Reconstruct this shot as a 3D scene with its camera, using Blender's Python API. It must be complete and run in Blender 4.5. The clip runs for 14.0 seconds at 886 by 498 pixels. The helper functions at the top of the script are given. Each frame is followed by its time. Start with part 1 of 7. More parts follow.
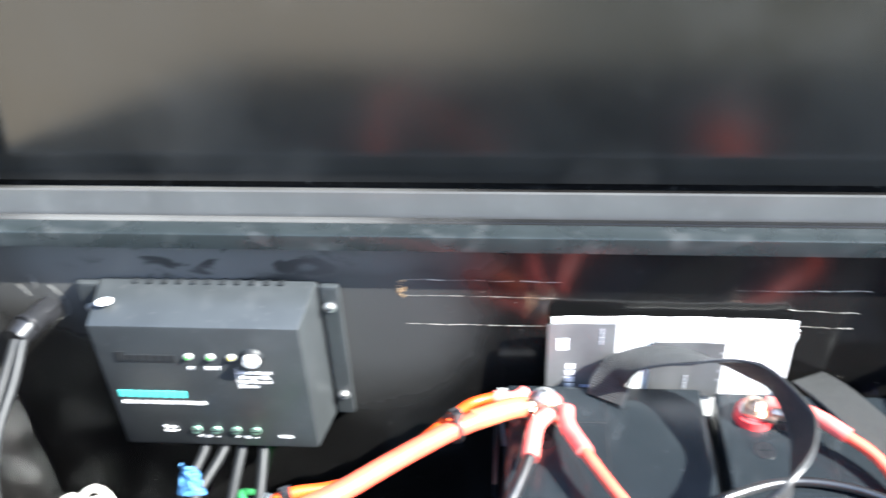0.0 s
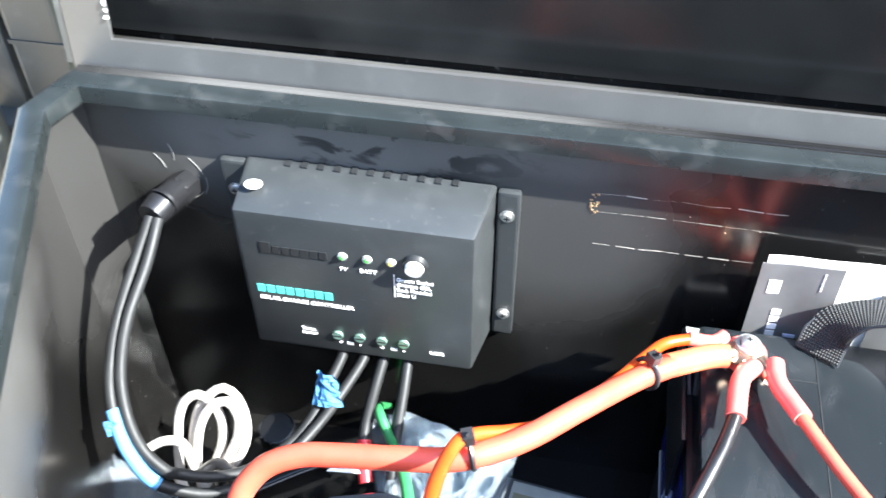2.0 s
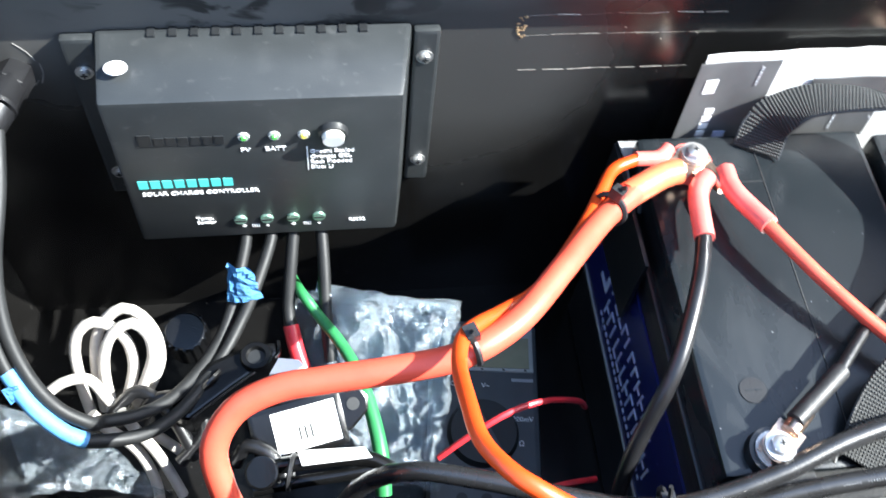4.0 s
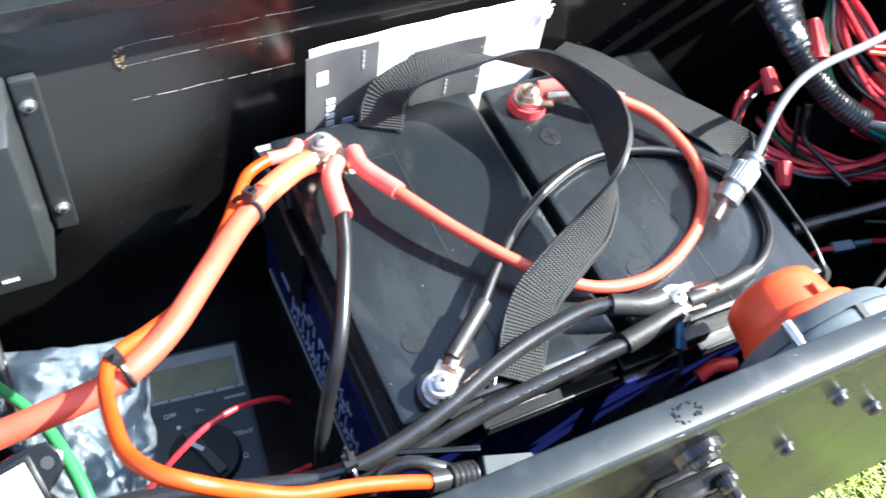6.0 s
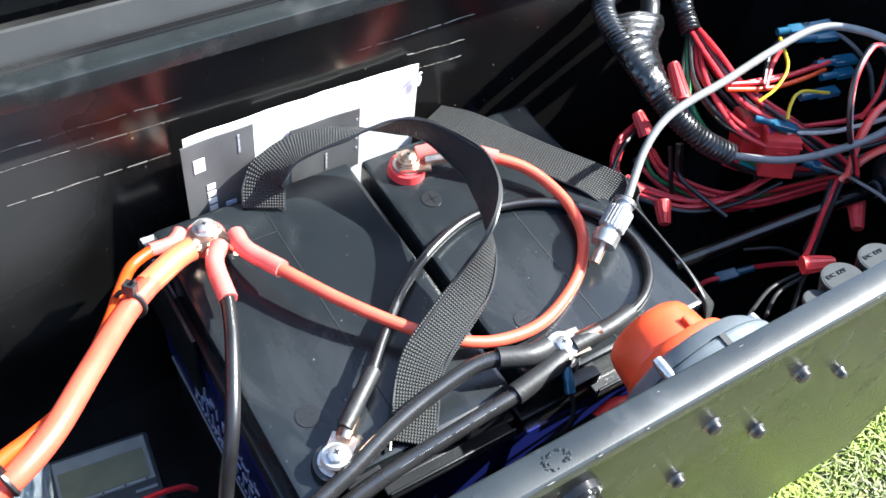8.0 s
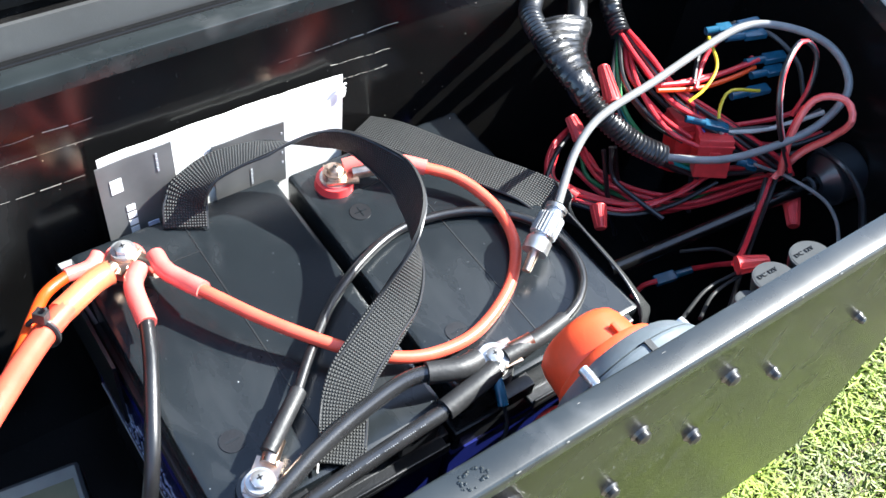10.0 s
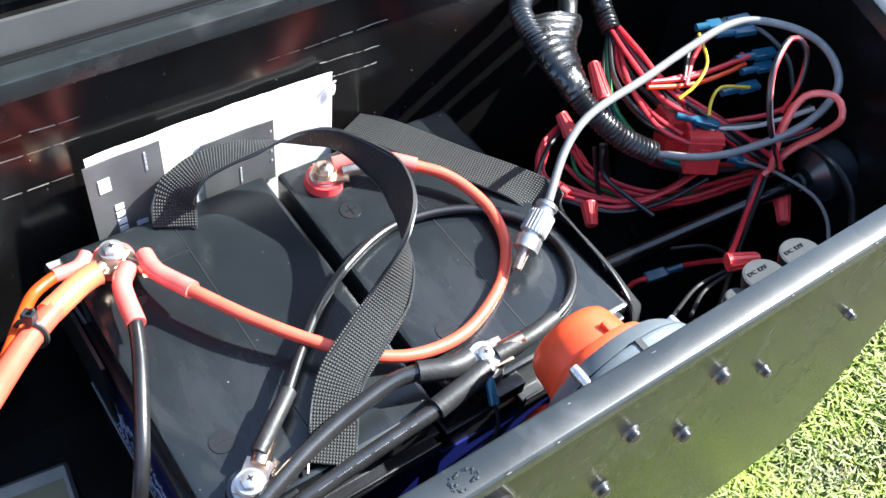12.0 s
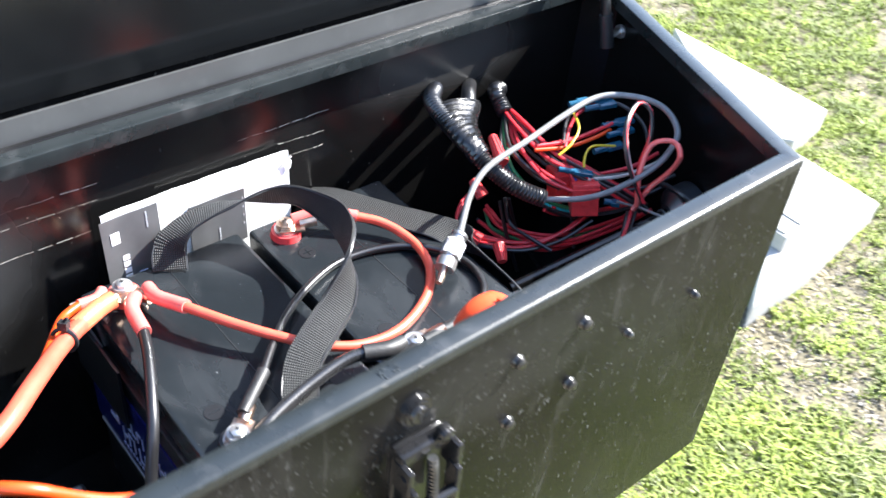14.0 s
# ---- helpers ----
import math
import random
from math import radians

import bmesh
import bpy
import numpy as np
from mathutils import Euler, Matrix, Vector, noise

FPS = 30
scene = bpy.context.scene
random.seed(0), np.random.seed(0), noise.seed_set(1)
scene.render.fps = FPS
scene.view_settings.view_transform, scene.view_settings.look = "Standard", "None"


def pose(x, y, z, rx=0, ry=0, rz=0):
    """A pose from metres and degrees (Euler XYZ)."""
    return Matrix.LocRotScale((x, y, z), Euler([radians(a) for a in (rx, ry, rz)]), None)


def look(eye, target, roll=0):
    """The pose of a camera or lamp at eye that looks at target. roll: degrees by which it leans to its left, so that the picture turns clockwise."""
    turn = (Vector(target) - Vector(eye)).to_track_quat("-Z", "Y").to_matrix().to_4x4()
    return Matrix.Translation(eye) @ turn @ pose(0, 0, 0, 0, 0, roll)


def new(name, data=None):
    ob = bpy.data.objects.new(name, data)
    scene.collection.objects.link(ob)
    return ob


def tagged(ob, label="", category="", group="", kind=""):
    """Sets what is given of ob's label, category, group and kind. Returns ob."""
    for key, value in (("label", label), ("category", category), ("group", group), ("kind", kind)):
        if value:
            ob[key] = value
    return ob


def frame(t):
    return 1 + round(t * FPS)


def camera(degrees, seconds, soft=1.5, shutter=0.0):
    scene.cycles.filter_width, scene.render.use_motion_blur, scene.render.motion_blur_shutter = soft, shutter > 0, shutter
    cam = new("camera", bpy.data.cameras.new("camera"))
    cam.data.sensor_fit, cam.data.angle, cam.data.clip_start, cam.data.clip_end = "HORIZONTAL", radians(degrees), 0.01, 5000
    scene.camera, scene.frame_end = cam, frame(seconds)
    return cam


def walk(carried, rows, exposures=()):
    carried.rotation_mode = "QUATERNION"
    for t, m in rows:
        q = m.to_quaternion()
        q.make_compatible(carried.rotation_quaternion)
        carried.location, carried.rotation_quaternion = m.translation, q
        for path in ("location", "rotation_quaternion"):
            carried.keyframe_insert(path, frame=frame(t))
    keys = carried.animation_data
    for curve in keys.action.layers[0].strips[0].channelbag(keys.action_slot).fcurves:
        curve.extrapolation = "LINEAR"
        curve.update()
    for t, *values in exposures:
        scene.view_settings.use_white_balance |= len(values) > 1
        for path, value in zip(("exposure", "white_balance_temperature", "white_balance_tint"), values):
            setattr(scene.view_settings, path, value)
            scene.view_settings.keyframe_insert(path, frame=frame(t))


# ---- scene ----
cam = camera(49.50, 14.0, shutter=0.5)
ROWS = [
    (0, 0.0495, 0.0791, 1.4022, 51.339, 2.161, 3.913),
    (0.5, 0.0066, 0.0749, 1.3954, 51.603, 2.527, 10.872),
    (1, -0.0213, 0.0961, 1.3737, 47.680, 2.121, 13.512),
    (1.5, -0.0318, 0.1190, 1.3689, 46.315, 1.654, 12.749),
    (2, -0.0368, 0.1438, 1.3545, 44.819, 0.169, 10.312),
    (2.2, -0.0326, 0.1613, 1.3510, 43.667, -0.018, 9.528),
    (4.3, -0.1330, 0.2203, 1.3319, 31.114, -5.096, -9.512),
    (4.5, -0.1266, 0.2189, 1.3332, 31.610, -5.369, -11.518),
    (5, -0.1138, 0.2084, 1.3420, 32.278, -6.129, -15.034),
    (5.5, -0.0863, 0.1922, 1.3437, 33.810, -6.781, -21.717),
    (6, -0.0727, 0.1794, 1.3519, 34.793, -7.607, -25.370),
    (6.5, -0.0543, 0.1687, 1.3534, 36.116, -7.987, -28.232),
    (7, -0.0431, 0.1669, 1.3615, 37.179, -7.443, -29.989),
    (7.5, -0.0464, 0.1694, 1.3602, 37.596, -7.511, -31.035),
    (8, -0.0453, 0.1620, 1.3684, 38.958, -6.586, -32.066),
    (8.5, -0.0342, 0.1562, 1.3653, 39.654, -5.841, -33.951),
    (11, -0.0187, 0.1565, 1.3637, 39.619, -7.030, -35.156),
    (11.5, -0.0183, 0.1577, 1.3647, 39.464, -6.836, -35.237),
    (12, -0.0174, 0.1581, 1.3645, 39.446, -6.860, -35.322),
    (12.5, -0.0244, 0.1580, 1.3642, 39.364, -7.103, -35.104),
    (13, -0.0526, 0.1410, 1.3709, 40.748, -7.095, -36.807),
    (13.4, -0.1001, 0.1183, 1.3666, 41.096, -8.436, -39.810),
    (13.5, -0.1067, 0.1131, 1.3683, 41.987, -8.326, -40.205),
    (13.8, -0.1199, 0.0666, 1.4020, 47.665, -7.860, -40.794),
    (14, -0.1080, -0.0013, 1.4130, 50.011, -4.910, -39.481),
]
walk(cam, [(t, pose(x, y, z, rx, ry, rz)) for t, x, y, z, rx, ry, rz in ROWS],
     [(0, 2.86, 6250, 7), (1.5, 2.78, 6250, 7), (2.2, 2.76, 6250, 7), (4.3, 2.18, 6250, 6), (6, 2.34, 6250, 6), (7, 2.22, 6250, 6), (8.5, 2.13, 6300, 7), (11, 2.12, 6300, 7), (13, 2.10, 6300, 9), (14, 2.22, 6350, 11)])
# ---- light ----
world = bpy.data.worlds.new("sky")
scene.world = world
world.use_nodes = True
wn = world.node_tree.nodes
sky = wn.new("ShaderNodeTexSky")
sky.sky_type, sky.sun_disc = "NISHITA", False
SUN_FROM = Vector((1.05, -0.28, 1.0)).normalized()
sky.sun_elevation = math.asin(SUN_FROM.z)
sky.sun_rotation = math.atan2(SUN_FROM.x, SUN_FROM.y)
world.node_tree.links.new(sky.outputs[0], wn["Background"].inputs[0])
wn["Background"].inputs[1].default_value = 0.15
sun = new("sun", bpy.data.lights.new("sun", "SUN"))
sun.data.energy, sun.data.angle, sun.data.color = 5.0, radians(0.6), (0.985, 0.975, 0.935)
sun.matrix_world = look(SUN_FROM * 5, (0, 0, 0))


# ---- materials ----
def material(name, color, rough=0.5, metal=0.0, vary=0.25, scale=60.0, bump=0.15, grain=900.0, spots=None, coat=0.0, spec=0.5, island=0.0):
    """Two scales of variation: broad stains over a fine grain, both in metres."""
    m = bpy.data.materials.new(name)
    m.use_nodes = True
    nt = m.node_tree
    p = nt.nodes["Principled BSDF"]
    co = nt.nodes.new("ShaderNodeTexCoord")
    big, fine = nt.nodes.new("ShaderNodeTexNoise"), nt.nodes.new("ShaderNodeTexNoise")
    big.inputs["Scale"].default_value, big.inputs["Detail"].default_value = scale, 6.0
    fine.inputs["Scale"].default_value, fine.inputs["Detail"].default_value = grain, 3.0
    nt.links.new(co.outputs["Object"], big.inputs["Vector"])
    nt.links.new(co.outputs["Object"], fine.inputs["Vector"])
    ramp = nt.nodes.new("ShaderNodeValToRGB")
    ramp.color_ramp.elements[0].position, ramp.color_ramp.elements[1].position = 0.3, 0.7
    c = Vector(color)
    ramp.color_ramp.elements[0].color = (*(c * (1 - vary)), 1)
    ramp.color_ramp.elements[1].color = (*[min(1, v * (1 + vary)) for v in c], 1)
    nt.links.new(big.outputs["Fac"], ramp.inputs["Fac"])
    base = ramp.outputs["Color"]
    if spots:
        sc, amount, sc_color = spots
        sp = nt.nodes.new("ShaderNodeTexNoise")
        sp.inputs["Scale"].default_value, sp.inputs["Detail"].default_value = sc, 8.0
        nt.links.new(co.outputs["Object"], sp.inputs["Vector"])
        mask = nt.nodes.new("ShaderNodeMapRange")
        mask.inputs["From Min"].default_value, mask.inputs["From Max"].default_value = 0.56, 0.74
        mask.inputs["To Max"].default_value = amount
        nt.links.new(sp.outputs["Fac"], mask.inputs["Value"])
        mix = nt.nodes.new("ShaderNodeMixRGB")
        mix.inputs[2].default_value = (*sc_color, 1)
        nt.links.new(mask.outputs[0], mix.inputs[0])
        nt.links.new(base, mix.inputs[1])
        base = mix.outputs[0]
    if island:
        geo = nt.nodes.new("ShaderNodeNewGeometry")
        hsv = nt.nodes.new("ShaderNodeHueSaturation")
        val = nt.nodes.new("ShaderNodeMapRange")
        val.inputs["To Min"].default_value, val.inputs["To Max"].default_value = 1 - island, 1 + island
        nt.links.new(geo.outputs["Random Per Island"], val.inputs["Value"])
        nt.links.new(val.outputs[0], hsv.inputs["Value"])
        nt.links.new(base, hsv.inputs["Color"])
        base = hsv.outputs[0]
    nt.links.new(base, p.inputs["Base Color"])
    rr = nt.nodes.new("ShaderNodeMapRange")
    rr.inputs["To Min"].default_value, rr.inputs["To Max"].default_value = max(0.03, rough * 0.75), min(1, rough * 1.25)
    nt.links.new(big.outputs["Fac"], rr.inputs["Value"])
    nt.links.new(rr.outputs[0], p.inputs["Roughness"])
    p.inputs["Metallic"].default_value = metal
    p.inputs["Specular IOR Level"].default_value = spec
    p.inputs["Coat Weight"].default_value = coat
    if bump:
        b = nt.nodes.new("ShaderNodeBump")
        b.inputs["Strength"].default_value, b.inputs["Distance"].default_value = bump, 0.0006
        nt.links.new(fine.outputs["Fac"], b.inputs["Height"])
        nt.links.new(b.outputs[0], p.inputs["Normal"])
    return m


BLACK_PAINT = material("black_enamel", (0.0060, 0.0057, 0.0055), 0.20, vary=0.2, scale=18, bump=0.04, grain=380, spots=(22, 0.10, (0.016, 0.0155, 0.015)), spec=0.33)
BLACK_PAINT_OUT = material("black_enamel_weathered", (0.0035, 0.0035, 0.0035), 0.24, vary=0.35, scale=14, bump=0.10, grain=420, spots=(34, 0.25, (0.03, 0.0295, 0.028)), spec=0.10)
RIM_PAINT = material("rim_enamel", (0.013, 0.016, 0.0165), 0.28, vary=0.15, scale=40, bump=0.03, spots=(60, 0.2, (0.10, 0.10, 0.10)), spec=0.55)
# flange of the black lid: sky reflection is put into this lighter colour
LIT_FLANGE = material("lit_flange_enamel", (0.056, 0.0555, 0.0545), 0.36, vary=0.10, scale=25, bump=0.1, spots=(60, 0.12, (0.16, 0.16, 0.155)), spec=0.7)
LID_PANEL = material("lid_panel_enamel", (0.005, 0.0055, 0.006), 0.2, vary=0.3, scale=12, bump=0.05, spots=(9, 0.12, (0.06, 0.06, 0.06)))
SCRATCH = material("bare_scratch", (0.24, 0.22, 0.19), 0.5, metal=0.3, vary=0.4, scale=300)
DUST_MARK = material("pale_scrape", (0.14, 0.135, 0.125), 0.8, vary=0.3, scale=300)
RUST = material("rust", (0.22, 0.14, 0.07), 0.85, vary=0.5, scale=300)
CONTROLLER = material("controller_plastic", (0.027, 0.0295, 0.0305), 0.34, vary=0.10, scale=40, bump=0.14, grain=1600, spots=(70, 0.08, (0.10, 0.10, 0.10)))
EMBOSS = material("embossed_plastic", (0.012, 0.013, 0.014), 0.5, vary=0.1)
TEAL = material("teal_print", (0.10, 0.62, 0.58), 0.5, vary=0.06, bump=0)
WHITE_PRINT = material("white_print", (0.80, 0.80, 0.80), 0.5, vary=0.05, bump=0)
BLUE_PRINT = material("pale_blue_print", (0.45, 0.50, 0.68), 0.35, vary=0.1, bump=0)
GREY_PRINT = material("grey_print", (0.35, 0.36, 0.38), 0.5, vary=0.05, bump=0)
STEEL = material("zinc_steel", (0.58, 0.57, 0.555), 0.33, metal=0.85, vary=0.2, scale=200, bump=0.1)
COPPER = material("tinned_copper", (0.70, 0.52, 0.40), 0.3, metal=1.0, vary=0.2, scale=200, bump=0.1)
BUTTON = material("button_white", (0.78, 0.76, 0.70), 0.35, vary=0.05, bump=0)
GREEN_SCREW = material("green_glaze_screw", (0.30, 0.48, 0.38), 0.3, metal=0.7, vary=0.3, scale=400)
LED_GREEN = material("led_green", (0.10, 0.40, 0.08), 0.15, vary=0.1, bump=0)
LED_YELLOW = material("led_yellow", (0.75, 0.62, 0.10), 0.15, vary=0.1, bump=0)
BATTERY_TOP = material("battery_cover", (0.0095, 0.0120, 0.0140), 0.25, vary=0.12, scale=22, bump=0.06, grain=900, spots=(16, 0.12, (0.045, 0.05, 0.053)))
BATTERY_CASE = material("battery_case", (0.009, 0.0095, 0.011), 0.38, vary=0.2, scale=30, bump=0.2)
BLUE_LABEL = material("blue_label", (0.008, 0.012, 0.095), 0.25, vary=0.12, scale=40, bump=0.05)
RED_PLASTIC = material("red_plastic", (0.74, 0.055, 0.055), 0.4, vary=0.15, scale=120, bump=0.1)
WIRE_RED = material("red_wire", (0.60, 0.030, 0.040), 0.35, vary=0.15, scale=150, bump=0.08)
CABLE_RED = material("red_welding_cable", (0.82, 0.105, 0.06), 0.36, vary=0.12, scale=70, bump=0.12, grain=700)
SHRINK_RED = material("red_heat_shrink", (0.80, 0.15, 0.125), 0.34, vary=0.15, scale=90, bump=0.2, grain=500)
CABLE_FEED = material("orange_red_cable", (0.74, 0.088, 0.050), 0.36, vary=0.12, scale=60, bump=0.12, grain=700)
SHRINK_ORANGE = material("orange_heat_shrink", (0.78, 0.155, 0.07), 0.34, vary=0.12, scale=90, bump=0.2, grain=500)
CABLE_ORANGE = material("orange_cable", (0.70, 0.062, 0.006), 0.4, vary=0.1, scale=90, bump=0.1)
CABLE_BLACK = material("black_cable", (0.010, 0.010, 0.011), 0.32, vary=0.2, scale=90, bump=0.1, spec=0.7)
HEAVY_BLACK = material("heavy_black_cable", (0.018, 0.018, 0.019), 0.27, vary=0.2, scale=90, bump=0.08, spec=0.9)
PANEL_CABLE = material("matt_black_cable", (0.012, 0.0125, 0.013), 0.55, vary=0.2, scale=90, bump=0.1, spec=0.35)
SHRINK_BLACK = material("black_heat_shrink", (0.018, 0.018, 0.019), 0.52, vary=0.25, scale=90, bump=0.3, grain=500)
TAPE_BLACK = material("black_vinyl_tape", (0.008, 0.008, 0.0085), 0.24, vary=0.2, scale=120, bump=0.8, grain=170, coat=0.15, spec=0.5)
COAX = material("grey_coax_jacket", (0.20, 0.20, 0.195), 0.32, vary=0.12, scale=120, bump=0.08)
WHITE_WIRE = material("white_wire", (0.54, 0.50, 0.455), 0.42, vary=0.12, scale=120, bump=0.08)
GREEN_WIRE = material("green_wire", (0.03, 0.19, 0.06), 0.38, vary=0.12, scale=120, bump=0.08)
TEAL_WIRE = material("teal_wire", (0.02, 0.34, 0.34), 0.38, vary=0.12, scale=120, bump=0.08)
YELLOW_WIRE = material("yellow_wire", (0.55, 0.42, 0.02), 0.38, vary=0.12, scale=120, bump=0.08)
BLUE_WIRE = material("blue_wire", (0.03, 0.08, 0.42), 0.38, vary=0.12, scale=120, bump=0.08)
BLUE_NYLON = material("blue_nylon", (0.012, 0.075, 0.13), 0.14, vary=0.15, scale=200, bump=0.1)
BLUE_TAPE = material("blue_masking_tape", (0.085, 0.26, 0.50), 0.65, vary=0.18, scale=160, bump=0.4, grain=600)
ORANGE_KNOB = material("orange_knob", (0.86, 0.085, 0.025), 0.42, vary=0.1, scale=90, bump=0.15)
SWITCH_GREY = material("switch_grey", (0.115, 0.135, 0.15), 0.42, vary=0.12, scale=90, bump=0.15)
SOCKET_CAP = material("socket_cap_grey", (0.060, 0.064, 0.067), 0.75, vary=0.12, scale=90, bump=0.15, spec=0.2)
GLOSS_BLACK = material("glossy_black_plating", (0.02, 0.02, 0.021), 0.14, metal=0.4, vary=0.3, scale=90, bump=0.1)
PUMP_SHELL = material("satin_black_shell", (0.014, 0.018, 0.022), 0.36, vary=0.2, scale=60, bump=0.08, spec=1.0)
PLASTIC_BLACK = material("glossy_black_plastic", (0.004, 0.004, 0.0042), 0.20, vary=0.2, scale=90, bump=0.1)
STEEL_DARK = material("blackened_steel", (0.10, 0.10, 0.10), 0.35, metal=0.9, vary=0.3, scale=200, bump=0.2)
ZIP_BLACK = material("zip_tie_nylon", (0.02, 0.02, 0.021), 0.35, vary=0.1, scale=200)
METER = material("meter_case", (0.060, 0.066, 0.072), 0.5, vary=0.12, scale=60, bump=0.25)
METER_FRAME = material("meter_screen_frame", (0.34, 0.35, 0.33), 0.35, vary=0.1, scale=90, bump=0.05)
LCD = material("lcd_glass", (0.25, 0.24, 0.15), 0.12, vary=0.12, scale=60, bump=0, coat=0.6)
WHITE_PAPER = material("white_paper", (0.82, 0.82, 0.80), 0.7, vary=0.05, scale=40, bump=0.1)
DARK_PAPER = material("dark_printed_paper", (0.10, 0.10, 0.10), 0.35, vary=0.3, scale=25, bump=0.05)
BRACKET = material("painted_bracket", (0.30, 0.30, 0.30), 0.4, metal=0.3, vary=0.3, scale=120)
TUBE_GREY = material("dark_grey_powder_coat", (0.045, 0.047, 0.046), 0.5, vary=0.15, scale=30, bump=0.15, spots=(30, 0.3, (0.2, 0.19, 0.17)))
PAD = material("weathered_concrete", (0.34, 0.325, 0.30), 0.85, vary=0.15, scale=9, bump=0.5, grain=200)
SOIL = material("grass_soil", (0.125, 0.105, 0.06), 0.95, vary=0.6, scale=45, bump=1.0, grain=160, spots=(90, 0.6, (0.25, 0.215, 0.15)))
GRASS = material("grass_blades", (0.175, 0.218, 0.022), 0.6, vary=0.40, scale=9, bump=0, island=0.5)
STRAW = material("dry_straw", (0.27, 0.225, 0.13), 0.8, vary=0.3, scale=15, bump=0, island=0.5)
PEBBLE = material("gravel", (0.26, 0.225, 0.175), 0.85, vary=0.3, scale=40, bump=0.4, island=0.6)


def streaked(m, stretch, low, high, amount, color, rough=0.0, reach=None):
    """Wiped dust or scuffs: a stretched noise over the paint."""
    nt = m.node_tree
    p = nt.nodes["Principled BSDF"]
    co, mp, tex = nt.nodes.new("ShaderNodeTexCoord"), nt.nodes.new("ShaderNodeMapping"), nt.nodes.new("ShaderNodeTexNoise")
    mp.inputs["Scale"].default_value = stretch
    tex.inputs["Scale"].default_value, tex.inputs["Detail"].default_value, tex.inputs["Distortion"].default_value = 1.0, 9.0, 0.6
    nt.links.new(co.outputs["Object"], mp.inputs["Vector"])
    nt.links.new(mp.outputs[0], tex.inputs["Vector"])
    mask, mix = nt.nodes.new("ShaderNodeMapRange"), nt.nodes.new("ShaderNodeMixRGB")
    mask.inputs["From Min"].default_value, mask.inputs["From Max"].default_value, mask.inputs["To Max"].default_value = low, high, amount
    nt.links.new(tex.outputs["Fac"], mask.inputs["Value"])
    nt.links.new(p.inputs["Base Color"].links[0].from_socket, mix.inputs[1])
    mix.inputs[2].default_value = (*color, 1)
    if reach:
        sep, span, mul = nt.nodes.new("ShaderNodeSeparateXYZ"), nt.nodes.new("ShaderNodeMapRange"), nt.nodes.new("ShaderNodeMath")
        nt.links.new(co.outputs["Object"], sep.inputs[0])
        span.inputs["From Min"].default_value, span.inputs["From Max"].default_value = reach
        nt.links.new(sep.outputs[0], span.inputs["Value"])
        mul.operation = "MULTIPLY"
        nt.links.new(mask.outputs[0], mul.inputs[0])
        nt.links.new(span.outputs[0], mul.inputs[1])
        mask = mul
    nt.links.new(mask.outputs[0], mix.inputs[0])
    nt.links.new(mix.outputs[0], p.inputs["Base Color"])
    if rough:
        add = nt.nodes.new("ShaderNodeMath")
        add.operation = "MULTIPLY_ADD"
        nt.links.new(mask.outputs[0], add.inputs[0])
        add.inputs[1].default_value = rough
        nt.links.new(p.inputs["Roughness"].links[0].from_socket, add.inputs[2])
        nt.links.new(add.outputs[0], p.inputs["Roughness"])


streaked(BLACK_PAINT_OUT, (60, 60, 16), 0.57, 0.78, 0.50, (0.050, 0.048, 0.045), 0.1)
streaked(BLACK_PAINT_OUT, (420, 420, 260), 0.63, 0.72, 0.60, (0.13, 0.13, 0.125), 0.0)
streaked(BLACK_PAINT_OUT, (7, 7, 9), 0.54, 0.74, 0.16, (0.04, 0.039, 0.036), 0.2)


